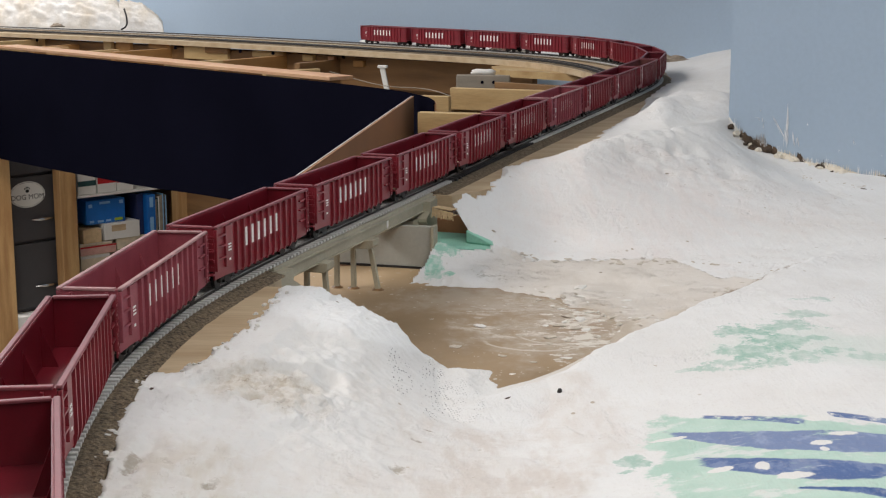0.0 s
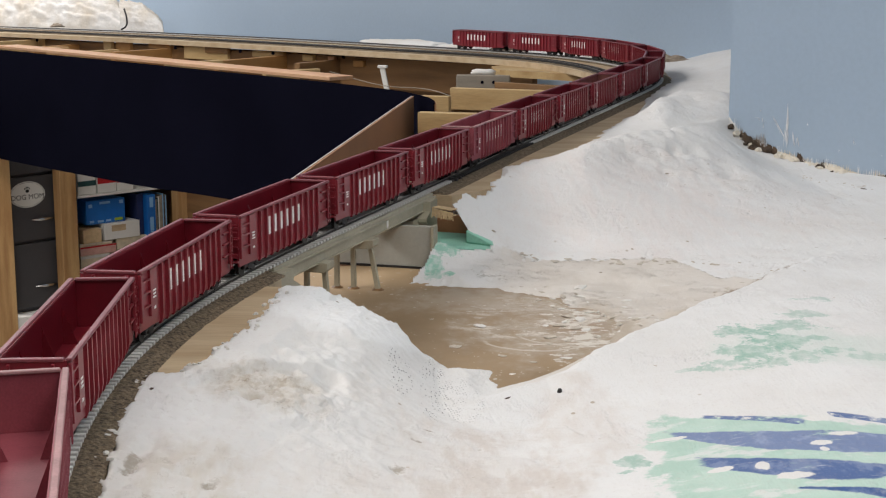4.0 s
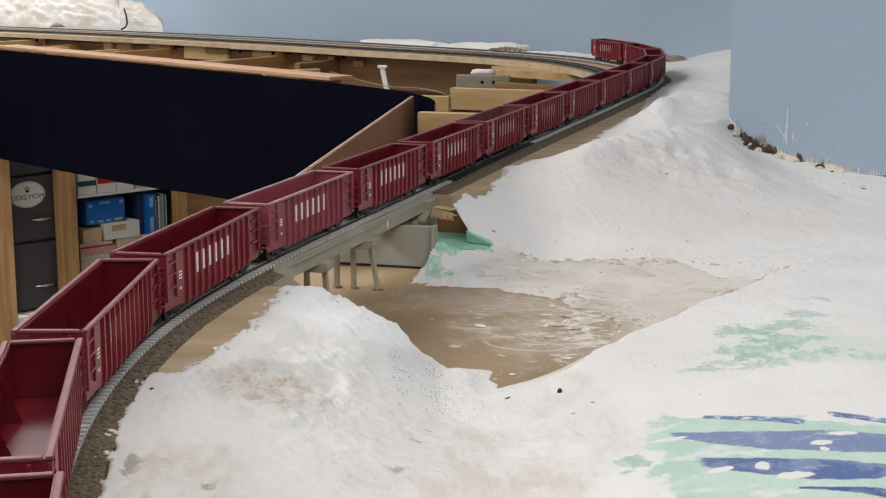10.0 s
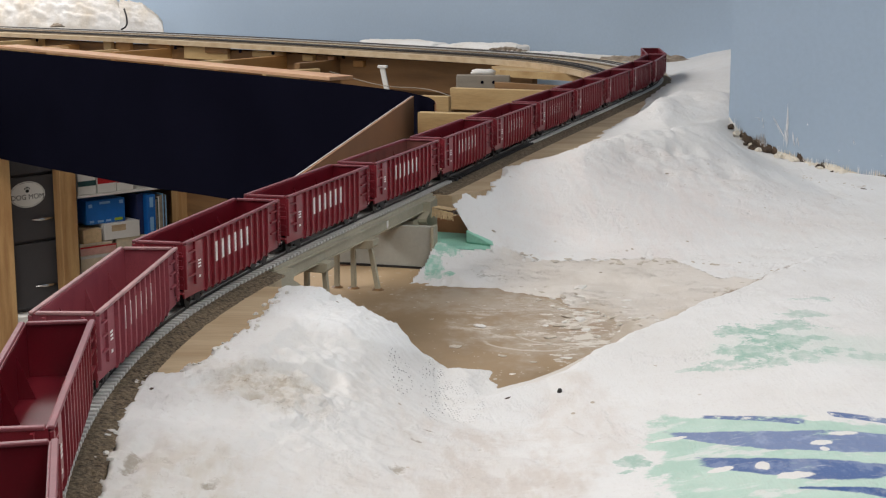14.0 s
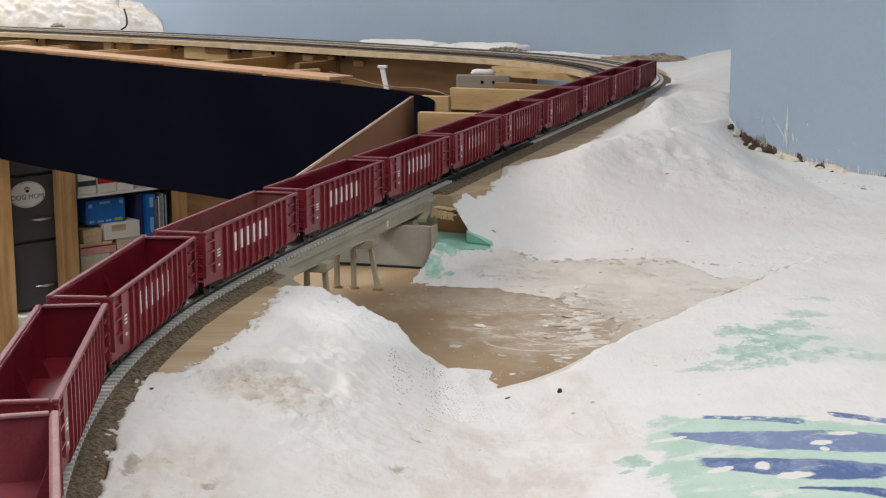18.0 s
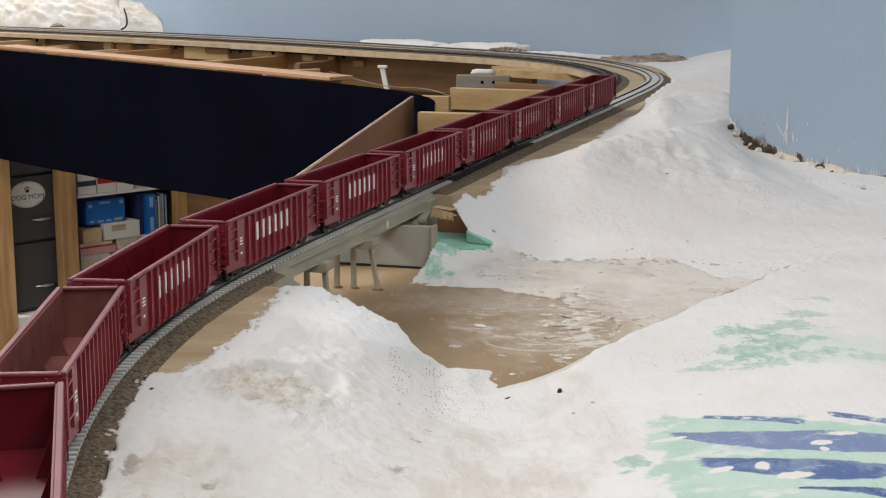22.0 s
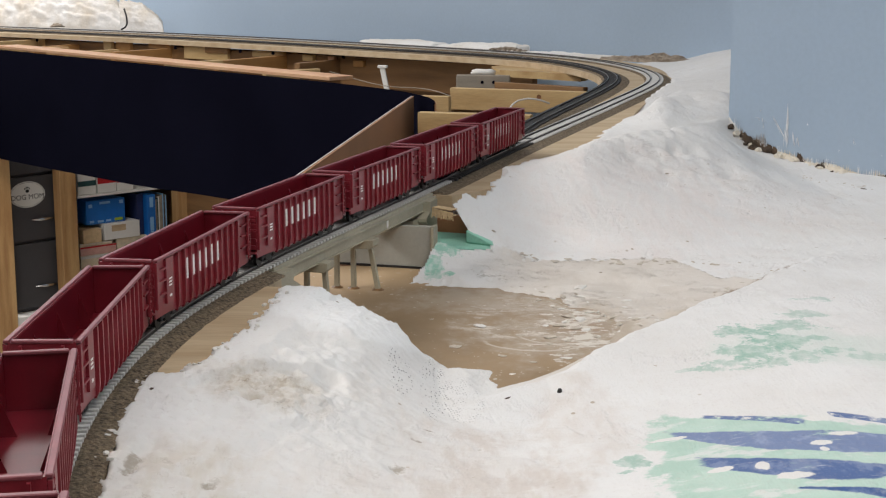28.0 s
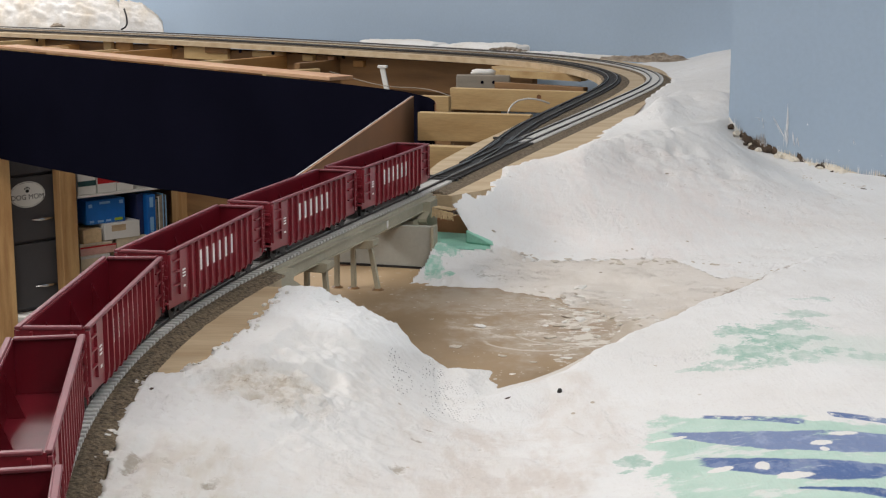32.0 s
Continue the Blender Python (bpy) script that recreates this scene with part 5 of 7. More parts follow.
def far_bottom(y):
    """The far sheet hangs a little lower away from the corner."""
    return float(np.interp(y, [17.0, 18.5, 19.2, 20.2, 23.5], [-2.87, -2.895, -2.92, -2.975, -3.02]))


def build_fascia():
    f = thing("aisle_fascia", "curved black hardboard fascia with a bare brown back", "fascia")
    ribbon("far_sheet", FAR_FASCIA, far_bottom, F_TOP, -0.0025, 0.0, M_BLACK, f)
    ribbon("far_back", FAR_FASCIA, far_bottom, F_TOP, 0.0003, 0.0030, M_HARD, f)
    ribbon("near_sheet", NEAR_FASCIA, F_BOT, F_TOP, 0.0003, 0.0028, M_BLACK, f)
    ribbon("near_back", NEAR_FASCIA, F_BOT, F_TOP, -0.0030, 0.0, M_HARD, f)
    ribbon("near_top_edge", NEAR_FASCIA, F_TOP, F_TOP + 0.0020, 0.0004, 0.0020, M_EDGE, f)
    ribbon("far_top_edge", FAR_FASCIA, F_TOP, F_TOP + 0.004, -0.0020, 0.0018, M_BLACK, f)


build_fascia()


# ---- open benchwork ----
def knot(parent, x, z, r):
    bm = cylinder(bmesh.new(), r, 0, 0, 0, 0.0006, 10)
    bmesh.ops.rotate(bm, verts=bm.verts, cent=(0, 0, 0), matrix=Euler((radians(90), 0, 0)).to_matrix())
    ob = part("knot", bm, M_KNOT, parent, "dark brown wood knot")
    ob.location = (x, -0.0515 * U - 0.0001, z)


def build_benchwork():
    b1 = board("joist_board", "pale pine joist board on edge below the tracks", (-0.215, 14.15), (0.80, 13.86), -1.40, 0.26, 0.1, M_PINE)
    b2 = board("joist_board", "pale pine joist board with a knot and a cable", (0.10, 16.8), (1.62, 16.17), -1.40, 0.235, 0.1, M_PINE)
    knot(b2, 0.178, -0.0115, 0.0045)
    board("joist_board", "pale pine joist board low under the turnout", (-0.18, 11.75), (0.62, 11.5), -1.415, 0.24, 0.1, M_PINE)
    board("joist_board", "pale pine joist board behind the fascia end", (-0.7, 16.55), (0.08, 16.30), -1.45, 0.24, 0.1, M_PINE)
    # flat cross pieces on the lower rail of the frame
    for x0, x1, y, z in ((-0.25, 0.55, 13.2, -1.66), (0.0, 0.55, 15.6, -1.64)):
        ob = part("frame_rail", boxed(x0 * U, x1 * U, y * U, (y + 0.45) * U, zz(z - 0.1), zz(z), 0.001), M_PINE, None)
        tagged(ob, "flat pine rail joining the joists", "board")
    board("frame_rail", "long pine rail under the near track deck", (-0.45, 9.0), (1.55, 16.6), -1.64, 0.3, 0.1, M_PINE_SHADED)
    # plywood offcut and grey bracket box beyond
    bm = prism(bmesh.new(), [(x * U, y * U) for x, y in ((0.62, 19.6), (0.70, 18.95), (1.62, 18.15), (1.72, 18.35), (1.25, 19.6), (0.95, 19.95))], zz(-1.45), zz(-1.367))
    bmesh.ops.recalc_face_normals(bm, faces=bm.faces)
    tagged(part("plywood_offcut", bm, M_PINE, None), "raw plywood offcut fixed under the inner bend", "plywood")
    board("support_board", "pine board under the plywood offcut", (0.66, 18.8), (1.66, 17.95), -1.50, 0.13, 0.1, M_PINE_SHADED)
    bk = thing("splice_block", "grey weathered wooden splice block with two screw holes", "block", pose(0.165 * U, 18.9 * U, zz(-1.60), 0, 0, -6))
    part("body", boxed(0, 0.66 * U, 0, 0.12 * U, 0, 0.175 * U, 0.0015), M_GREYWOOD, bk)
    for k in (0.32, 0.46):
        bm = cylinder(bmesh.new(), 0.0035, 0, 0, 0, 0.0012, 9)
        bmesh.ops.rotate(bm, verts=bm.verts, cent=(0, 0, 0), matrix=Euler((radians(90), 0, 0)).to_matrix())
        ob = part("screw_hole", bm, M_BLACK, bk, "dark screw hole")
        ob.location = (k * U, -0.0001, 0.09 * U)
    lump("plaster_blob", "white plaster blob on the splice block", (0.5, 19.0, -1.425), (0.028, 0.010, 0.008), 17, M_PLASTER, "plaster blob", 2, 0.5, -6)
    # far frame: a long beam under the far deck, a flat reddish rail over the fascia, joists between them
    ax, ay, bx, by = -9.6, 28.6, 0.75, 19.6
    board("frame_beam", "long pine beam carrying the far track deck", (ax + 0.45, ay + 0.5), (bx + 0.45, by + 0.5), -1.41, 0.42, 0.11, M_PINE_SHADED)
    d = Vector((bx - ax, by - ay)).normalized()
    nr = Vector((d.y, -d.x))
    for p0, p1, z, h, mat in (((-5.07, 23.93), (-4.17, 25.08), -1.43, 0.34, M_PINE3), ((-3.19, 21.90), (-2.34, 23.12), -1.44, 0.38, M_PINE3), ((-2.03, 21.67), (-1.34, 22.61), -1.46, 0.36, M_PINE_SHADED),
                              ((-7.60, 26.40), (-7.00, 27.20), -1.40, 0.20, M_PINE), ((-5.75, 23.70), (-5.10, 24.42), -1.42, 0.10, M_PINE), ((-3.78, 21.20), (-3.10, 21.78), -1.42, 0.10, M_PINE), ((-2.25, 19.57), (-1.60, 20.03), -1.42, 0.10, M_PINE),
                              ((-6.75, 25.60), (-6.15, 26.55), -1.45, 0.32, M_PINE3)):
        board("joist_board", "short pine joist between the frame beam and the fascia", p0, p1, z, h, 0.10, mat)
    rail = part("flat_rail", boxed(0, 8.75 * U, 0, 0.34 * U, -0.045 * U, 0, 0.001), M_RAILWOOD, None)
    p0, p1 = Vector((-6.95, 24.3)), Vector((-1.05, 17.35))
    dd = p1 - p0
    rail.matrix_basis = pose(p0.x * U, p0.y * U, zz(-1.345), 0, 0, math.degrees(math.atan2(dd.y, dd.x)))
    tagged(rail, "flat reddish pine rail behind the fascia top", "board")
    back = part("back_board", boxed(0, 13.0 * U, 0, 0.08 * U, -1.2 * U, 0, 0.001), M_PINE_SHADED, None)
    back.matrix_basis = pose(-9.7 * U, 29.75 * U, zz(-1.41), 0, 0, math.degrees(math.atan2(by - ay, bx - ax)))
    tagged(back, "pine back board of the far frame with shade in its colour", "board")
    # added panel over the wall; its dark colour stands in for dim space
    skirt = part("panel", boxed(0, 9.0 * U, 0, 0.06 * U, 0, zz(-1.5), 0.001), M_PINE_SHADED, None)
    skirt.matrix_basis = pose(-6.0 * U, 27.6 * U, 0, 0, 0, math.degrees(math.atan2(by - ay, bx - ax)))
    tagged(skirt, "added dark panel standing in for the dim space below the far layout", "panel")
    # white bracket, blocks and cables
    br = thing("shelf_bracket", "white metal bracket hanging below the far deck", "bracket", pose(-0.80 * U, 20.6 * U, zz(-1.42), 0, 0, -10))
    part("arm", boxed(-0.010, 0.012, -0.006, 0.006, -0.006, 0, 0.0008), M_WHITE, br)
    bm = boxed(-0.006, 0.006, -0.003, 0.003, -0.058, -0.004, 0.0008)
    for v in bm.verts:
        v.co.x += (-0.004 - v.co.z) * 0.20
    part("post", bm, M_WHITE, br)
    # the darkest block stands in for a shaded recess in the frame
    for px, py, w, h, z, mat, lab in ((-7.02, 27.09, 0.20, 0.17, -1.37, M_PINE, "pale joist end"), (-5.56, 25.82, 0.21, 0.135, -1.37, M_PINE, "pale joist end"), (-5.24, 25.54, 0.37, 0.15, -1.37, M_PINE3, "amber block"),
                                      (-4.54, 24.93, 0.54, 0.07, -1.37, M_PINE3, "amber block"), (-3.69, 24.19, 1.03, 0.20, -1.372, M_PINE, "wide pale block"), (-3.49, 23.98, 0.53, 0.085, -1.376, M_PINE_SHADED, "dark recess drawn as a block"),
                                      (-2.62, 23.27, 0.68, 0.09, -1.39, M_PINE, "pale board end"), (-1.97, 22.69, 0.22, 0.09, -1.41, M_PINE, "small pale block"), (-1.61, 22.38, 0.12, 0.18, -1.414, M_RAILWOOD, "narrow reddish block"),
                                      (-1.20, 22.03, 0.19, 0.09, -1.45, M_PINE3, "small amber block")):
        ob = part("wood_block", boxed(-w * U / 2, w * U / 2, 0, 0.012, -h * U, 0, 0.001), mat, None)
        ob.matrix_basis = pose(px * U, py * U, zz(z), 0, 0, -41)
        tagged(ob, lab + " of pine fixed below the far track deck", "block")
    for px, py in ((-7.0, 27.0), (-4.2, 24.6), (-3.05, 23.6), (-2.5, 23.1), (-1.4, 22.2)):
        bm = cylinder(bmesh.new(), 0.0045, 0, 0, 0, 0.004, 9)
        bmesh.ops.rotate(bm, verts=bm.verts, cent=(0, 0, 0), matrix=Euler((radians(90), 0, 0)).to_matrix())
        ob = part("screw_head", bm, M_BLACK, None)
        ob.matrix_basis = pose(px * U, (py - 0.06) * U, zz(-1.405), 0, 0, -41)
        tagged(ob, "dark screw head in the far frame beam", "screw", group="frame screws")


def cable(name, label, pts, r, mat):
    cu = bpy.data.curves.new(name, "CURVE")
    cu.dimensions, cu.bevel_depth, cu.bevel_resolution, cu.resolution_u = "3D", r, 2, 8
    sp = cu.splines.new("BEZIER")
    sp.bezier_points.add(len(pts) - 1)
    for p, q in zip(sp.bezier_points, pts):
        p.co = (q[0] * U, q[1] * U, zz(q[2]))
        p.handle_left_type = p.handle_right_type = "AUTO"
    cu.materials.append(mat)
    return tagged(new(name, cu), label, "cable")


build_benchwork()
cable("cable", "white cable looping out of the joist board", [(0.66, 15.9, -1.62), (0.72, 15.95, -1.51), (0.86, 16.05, -1.46), (1.0, 16.12, -1.475), (1.12, 16.2, -1.52)], 0.0016, M_WHITE)
cable("cable", "thin pale cable sagging below the far deck", [(-1.5, 20.6, -1.50), (-0.8, 20.3, -1.66), (-0.2, 19.9, -1.68), (0.15, 19.4, -1.74)], 0.0010, M_GREYWOOD)

# ---- storage below the far leg ----
ST = pose(-6.77 * U, 24.25 * U, 0, 0, 0, 42.45)


def stored(name, label, category, x0, x1, y0, y1, z0, z1, mat, bevel=0.001, group=""):
    ob = part(name, boxed(x0, x1, y0, y1, z0, z1, bevel), mat, None)
    ob.matrix_basis = ST
    return tagged(ob, label, category, group)


def build_storage():
    plinth = stored("plinth", "low white plinth under the storage", "plinth", -0.6, 0.75, -0.03, 0.5, 0, 0.212, M_WHITE, 0.002)
    cabm = ST @ pose(-0.016, 0.02, 0.212)
    cab = thing("file_cabinet", "dark grey steel cabinet with bow-shaped chrome pulls", "cabinet", cabm)
    part("body", boxed(0, 0.20, 0.004, 0.40, 0, 0.60, 0.002), M_STEEL, cab)
    for z0, z1 in ((0.012, 0.196), (0.204, 0.386), (0.394, 0.576)):
        dr = part("drawer", boxed(0.004, 0.196, -0.008, 0.0035, z0, z1, 0.002), M_STEEL, cab)
        bm = bmesh.new()
        n, rows = 13, []
        zc = (z0 + z1) / 2 - 0.032
        for i in range(n):
            u = math.sin(math.pi * i / (n - 1))
            x, y, h = 0.066 + 0.068 * i / (n - 1), -0.008 - 0.010 * u, 0.0016 + 0.0036 * u
            rows.append([bm.verts.new((x, y - 0.0030 * math.cos(q), zc + h * math.sin(q))) for q in (k * math.pi / 4 for k in range(8))])
        for r0, r1 in zip(rows, rows[1:]):
            for k in range(8):
                bm.faces.new((r0[k], r0[(k + 1) % 8], r1[(k + 1) % 8], r1[k]))
        bm.faces.new(rows[0])
        bm.faces.new(rows[-1][::-1])
        bmesh.ops.recalc_face_normals(bm, faces=bm.faces)
        part("pull", bm, M_CHROME, dr, "chrome bow pull")
    st = thing("oval_sticker", "oval white sticker with a paw print and black words", "sticker", ST @ pose(0.040, 0.0115, 0.548, 90))
    bm = cylinder(bmesh.new(), 1.0, 0, 0, 0, 1.0, 40)
    bmesh.ops.scale(bm, verts=bm.verts, vec=(0.054, 0.037, 0.0006))
    part("disc", bm, M_WHITE, st)
    bm = bmesh.new()
    ri = [(math.cos(a * math.pi / 24), math.sin(a * math.pi / 24)) for a in range(48)]
    for k in range(48):
        (a, b), (c, d) = ri[k], ri[(k + 1) % 48]
        q = [(a * 0.0505, b * 0.0338), (a * 0.0515, b * 0.0346), (c * 0.0515, d * 0.0346), (c * 0.0505, d * 0.0338)]
        bm.faces.new([bm.verts.new((x, y, 0.0008)) for x, y in q])
    part("rim_line", bm, M_INK, st)
    bm = bmesh.new()
    for x, y, rx, ry in ((0, 0.010, 0.0058, 0.0046), (-0.0068, 0.0165, 0.0020, 0.0028), (-0.0024, 0.0198, 0.0020, 0.0030), (0.0024, 0.0198, 0.0020, 0.0030), (0.0068, 0.0165, 0.0020, 0.0028)):
        bmesh.ops.create_circle(bm, cap_ends=True, segments=14, radius=1.0, matrix=Matrix.Translation((x, y, 0.0008)) @ Matrix.Diagonal((rx, ry, 1, 1)))
    part("paw_print", bm, M_INK, st)
    tx = bpy.data.curves.new("words", "FONT")
    tx.body, tx.size, tx.align_x, tx.align_y, tx.extrude = "DOG MOM", 0.0205, "CENTER", "CENTER", 0.0001
    tx.materials.append(M_INK)
    ob = new("words", tx)
    ob.parent = st
    ob.location = (0, -0.0075, 0.0009)
    # posts
    stored("post", "upright pine post holding the far layout", "post", -0.150, -0.034, -0.04, 0.0, 0, 0.955, M_PINE_UP, 0.002, "layout posts")
    stored("post", "upright pine post beside the steel cabinet", "post", 0.1135, 0.165, -0.04, 0.0, 0, 0.955, M_PINE_UP, 0.002, "layout posts")
    stored("post", "upright pine post at the end of the shelves", "post", 0.508, 0.571, -0.03, 0.01, 0, 0.955, M_PINE_UP, 0.002, "layout posts")
    # shelving
    sh = thing("shelf_unit", "dark shelf unit with white shelves full of books and boxes", "shelf unit", ST)
    part("side_panel", boxed(0.178, 0.188, 0.0, 0.30, 0.212, 0.80, 0.001), M_STEEL, sh)
    part("side_panel", boxed(0.57, 0.58, 0.0, 0.30, 0.212, 0.80, 0.001), M_STEEL, sh)
    part("back_panel", boxed(0.188, 0.57, 0.29, 0.30, 0.212, 0.80, 0.001), M_STEEL, sh)
    for z in (0.240, 0.529, 0.79):
        part("shelf", boxed(0.189, 0.569, 0.0, 0.289, z - 0.008, z, 0.001), M_WHITE, sh)
    # upper shelf
    b = stored("carton", "white carton with a dark green band", "carton", 0.194, 0.252, 0.004, 0.10, 0.5295, 0.594, M_WHITE)
    stored_band(b, 0.194, 0.252, 0.0035, 0.554, 0.569, M_TEAL)
    b = stored("carton", "white carton with a red lid band", "carton", 0.258, 0.318, 0.004, 0.10, 0.5295, 0.583, M_WHITE)
    stored_band(b, 0.258, 0.318, 0.0035, 0.556, 0.574, M_RED)
    b = stored("carton", "white carton with a red lid band", "carton", 0.321, 0.376, 0.004, 0.10, 0.5295, 0.575, M_WHITE)
    stored_band(b, 0.321, 0.376, 0.0035, 0.554, 0.569, M_RED)
    # lower shelf: stacked books and boxes, a blue box on top, upright books
    z = 0.2405
    for x1, h, mat, lab in ((0.30, 0.030, M_PAPER, "pale book lying flat in the stack"), (0.292, 0.034, M_WHITE, "thick white book lying flat in the stack"), (0.289, 0.045, M_PAPER, "thick pale book lying flat in the stack"),
                            (0.312, 0.026, M_PINKRED, "book with a red edge lying flat"), (0.300, 0.0085, M_PAPER, "thin cream book lying flat")):
        bk = stored("book", lab, "book", 0.194, x1, 0.006, 0.17, z, z + h, mat, 0.001, "books on the shelf")
        stored_band(bk, 0.194, x1, 0.0056, z + h * 0.80, z + h * 0.97, M_RED if mat is M_PINKRED else M_EDGE)
        z += h + 0.0005
    stored("small_box", "small brown cardboard box on the books", "box", 0.202, 0.262, 0.0, 0.09, z, z + 0.040, M_CARD)
    stored("small_box", "tan wooden box behind the cardboard box", "box", 0.194, 0.232, 0.095, 0.20, z, z + 0.068, M_PLY)
    stored("book", "tan book lying open-edged under the white box", "book", 0.316, 0.420, 0.01, 0.17, 0.2405, 0.388, M_PAPER, 0.001, "books on the shelf")
    wb = stored("carton", "flat white carton with a tan label", "carton", 0.275, 0.392, 0.004, 0.13, 0.3885, 0.436, M_WHITE)
    stored_band(wb, 0.298, 0.345, 0.0035, 0.412, 0.430, M_PLY)
    bb = stored("blue_box", "bright blue carton with pale printed bars", "carton", 0.226, 0.354, 0.02, 0.13, 0.4365, 0.506, M_BLUE)
    for x0, x1, z0, z1, mat in ((0.270, 0.305, 0.494, 0.501, M_SKY), (0.234, 0.246, 0.486, 0.496, M_SKY), (0.336, 0.348, 0.490, 0.500, M_SKY), (0.318, 0.345, 0.441, 0.449, M_LIME), (0.262, 0.282, 0.441, 0.447, M_SKY), (0.290, 0.306, 0.441, 0.447, M_SKY), (0.236, 0.250, 0.441, 0.448, M_SKY)):
        stored_band(bb, x0, x1, 0.0195, z0, z1, mat)
    bd = stored("binder", "tall blue book with white spine bars", "book", 0.418, 0.446, 0.0, 0.16, 0.2405, 0.508, M_BLUE, 0.001, "books on the shelf")
    for z0, z1 in ((0.47, 0.50), (0.40, 0.44), (0.395, 0.398)):
        stored_band(bd, 0.426, 0.438, -0.0005, z0, z1, M_SKY)
    stored("binder", "dark blue folder beside the tall blue book", "book", 0.394, 0.4165, 0.02, 0.18, 0.2405, 0.510, M_NAVY, 0.001, "books on the shelf")
    rnd = random.Random(3)
    x = 0.4475
    for k, mat in enumerate((M_PAPER, M_GREYWOOD, M_TEAL, M_WHITE, M_GREYWOOD, M_SKY, M_STEEL, M_SKY)):
        w = rnd.uniform(0.004, 0.0075)
        stored("book", "slim upright book with a worn spine", "book", x, x + w, 0.004 + rnd.uniform(0, 0.01), 0.15, 0.2405, 0.488 + rnd.uniform(0, 0.02), mat, 0.0006, "books on the shelf")
        x += w + 0.0004


def stored_band(parent, x0, x1, y, z0, z1, mat):
    ob = part("printed_band", boxed(x0, x1, y - 0.0003, y + 0.0002, z0, z1), mat, parent)
    return ob


build_storage()


# ---- rocks and plaster along the back wall ----
def plaster_ridge(name, label, p0, p1, heights, depth, seed, rough, mat, nu=90, nv=26, lift=-1.31, away=None):
    """A lumpy ridge from p0 to p1 (plan), its height along the way from 'heights', sloping up away from the track."""
    a, b = Vector(p0), Vector(p1)
    d = (b - a)
    ln = d.length
    d.normalize()
    away = Vector(away) if away else Vector((d.y, -d.x)) if d.x < 0 else Vector((-d.y, d.x))
    verts, faces = [], []
    for i in range(nu + 1):
        u = i / nu
        h = float(np.interp(u, [q[0] for q in heights], [q[1] for q in heights]))
        for j in range(nv + 1):
            v = (j / nv) ** 1.8
            climb = v * 9 if v < 0.25 else 2.25 + (v - 0.25) * 3
            prof = (v / 0.25) ** 0.6 if v < 0.25 else 1 + 0.25 * (v - 0.25)
            p = a + d * (u * ln) + away * (v * depth)
            f = 0.7 * noise.fractal((u * ln * 2.6 + seed, climb * 3.2, seed * 1.7), 0.8, 2.1, 5) + 0.35 * noise.noise((u * ln * 9 + seed, climb * 9, 4.1))
            z = lift + h * prof * (1 + rough * 0.35 * f) + (0.02 * f * rough if v > 0.02 else -0.03)
            q = p - away * (0.07 * rough * f * (h / 0.5))
            if i in (0, nu):
                z = lift - 0.05
            verts.append((q.x * U, q.y * U, zz(z)))
    for i in range(nu):
        for j in range(nv):
            k = i * (nv + 1) + j
            faces.append((k, k + 1, k + nv + 2, k + nv + 1))
    return tagged(mesh_ob(name, verts, faces, mat, None, True), label, "plaster rock")


plaster_ridge("plaster_rock", "rough white plaster rock face behind the far track", (-5.9, 29.0), (-11.5, 32.9), [(0, 0.30), (0.04, 0.47), (0.3, 0.62), (1, 0.8)], 0.6, 3, 0.5, M_ROCK, 160, 40, away=(-0.18, 0.98))
plaster_ridge("plaster_rock", "white plaster rock piece with a rounded shoulder", (-5.02, 28.12), (-5.98, 28.9), [(0, 0.10), (0.12, 0.22), (0.45, 0.38), (1, 0.46)], 0.5, 9, 0.4, M_ROCK, 60, 40, away=(-0.18, 0.98))
# black tube standing in for the dark seam between the rock pieces
cable("cable", "dark crack in the rock drawn as a thin black tube", [(-5.86, 28.45, -1.30), (-5.77, 28.45, -1.24), (-5.76, 28.5, -1.1), (-5.82, 28.6, -0.93)], 0.0028, M_TRUCK)
plaster_ridge("plaster_bank", "low white plaster bank along the foot of the wall", (-1.32, 23.55), (-0.15, 22.55), [(0, 0.06), (0.6, 0.075), (1, 0.05)], 0.35, 5, 0.5, M_PLASTER, 50)
plaster_ridge("plaster_bank", "crumbled plaster bank along the foot of the wall", (-0.15, 22.5), (1.0, 21.45), [(0, 0.04), (0.4, 0.075), (0.85, 0.09), (1, 0.06)], 0.35, 12, 1.0, M_PLASTER, 50)
plaster_ridge("plaster_bank", "thin plaster bank along the foot of the wall", (0.85, 21.5), (2.15, 20.2), [(0, 0.05), (0.1, 0.02), (0.5, 0.015), (1, 0.01)], 0.3, 21, 0.8, M_PLASTER, 60)
plaster_ridge("rubble_bank", "beige plaster rubble along the foot of the wall", (2.05, 20.3), (3.0, 19.35), [(0, 0.0), (0.3, 0.02), (0.6, 0.04), (0.85, 0.03), (1, 0.0)], 0.3, 21, 1.6, M_RUBBLE, 60)
for k in range(9):
    lump("rubble_rock", "brown lump of rubble beside the far wall", (0.72 + 0.05 * k + 0.02 * math.sin(k * 5), 21.75 - 0.05 * k, -1.30), (0.010 + 0.004 * math.sin(k * 3), 0.007, 0.004 + 0.004 * math.sin(k * 0.4)), k + 700, M_RUBBLE, "rubble", 2, 0.6, k * 40, True)
lump("plaster_chip", "small grey plaster chip beside the far track", (-7.3, 29.6, -1.30), (0.022, 0.012, 0.008), 31, M_RUBBLE, "plaster chip", 2, 0.6)

# ---- marks on the jog wall ----
JOG = pose(JX, JY, 0, 0, 0, math.degrees(math.atan2(-0.738, 0.675)))


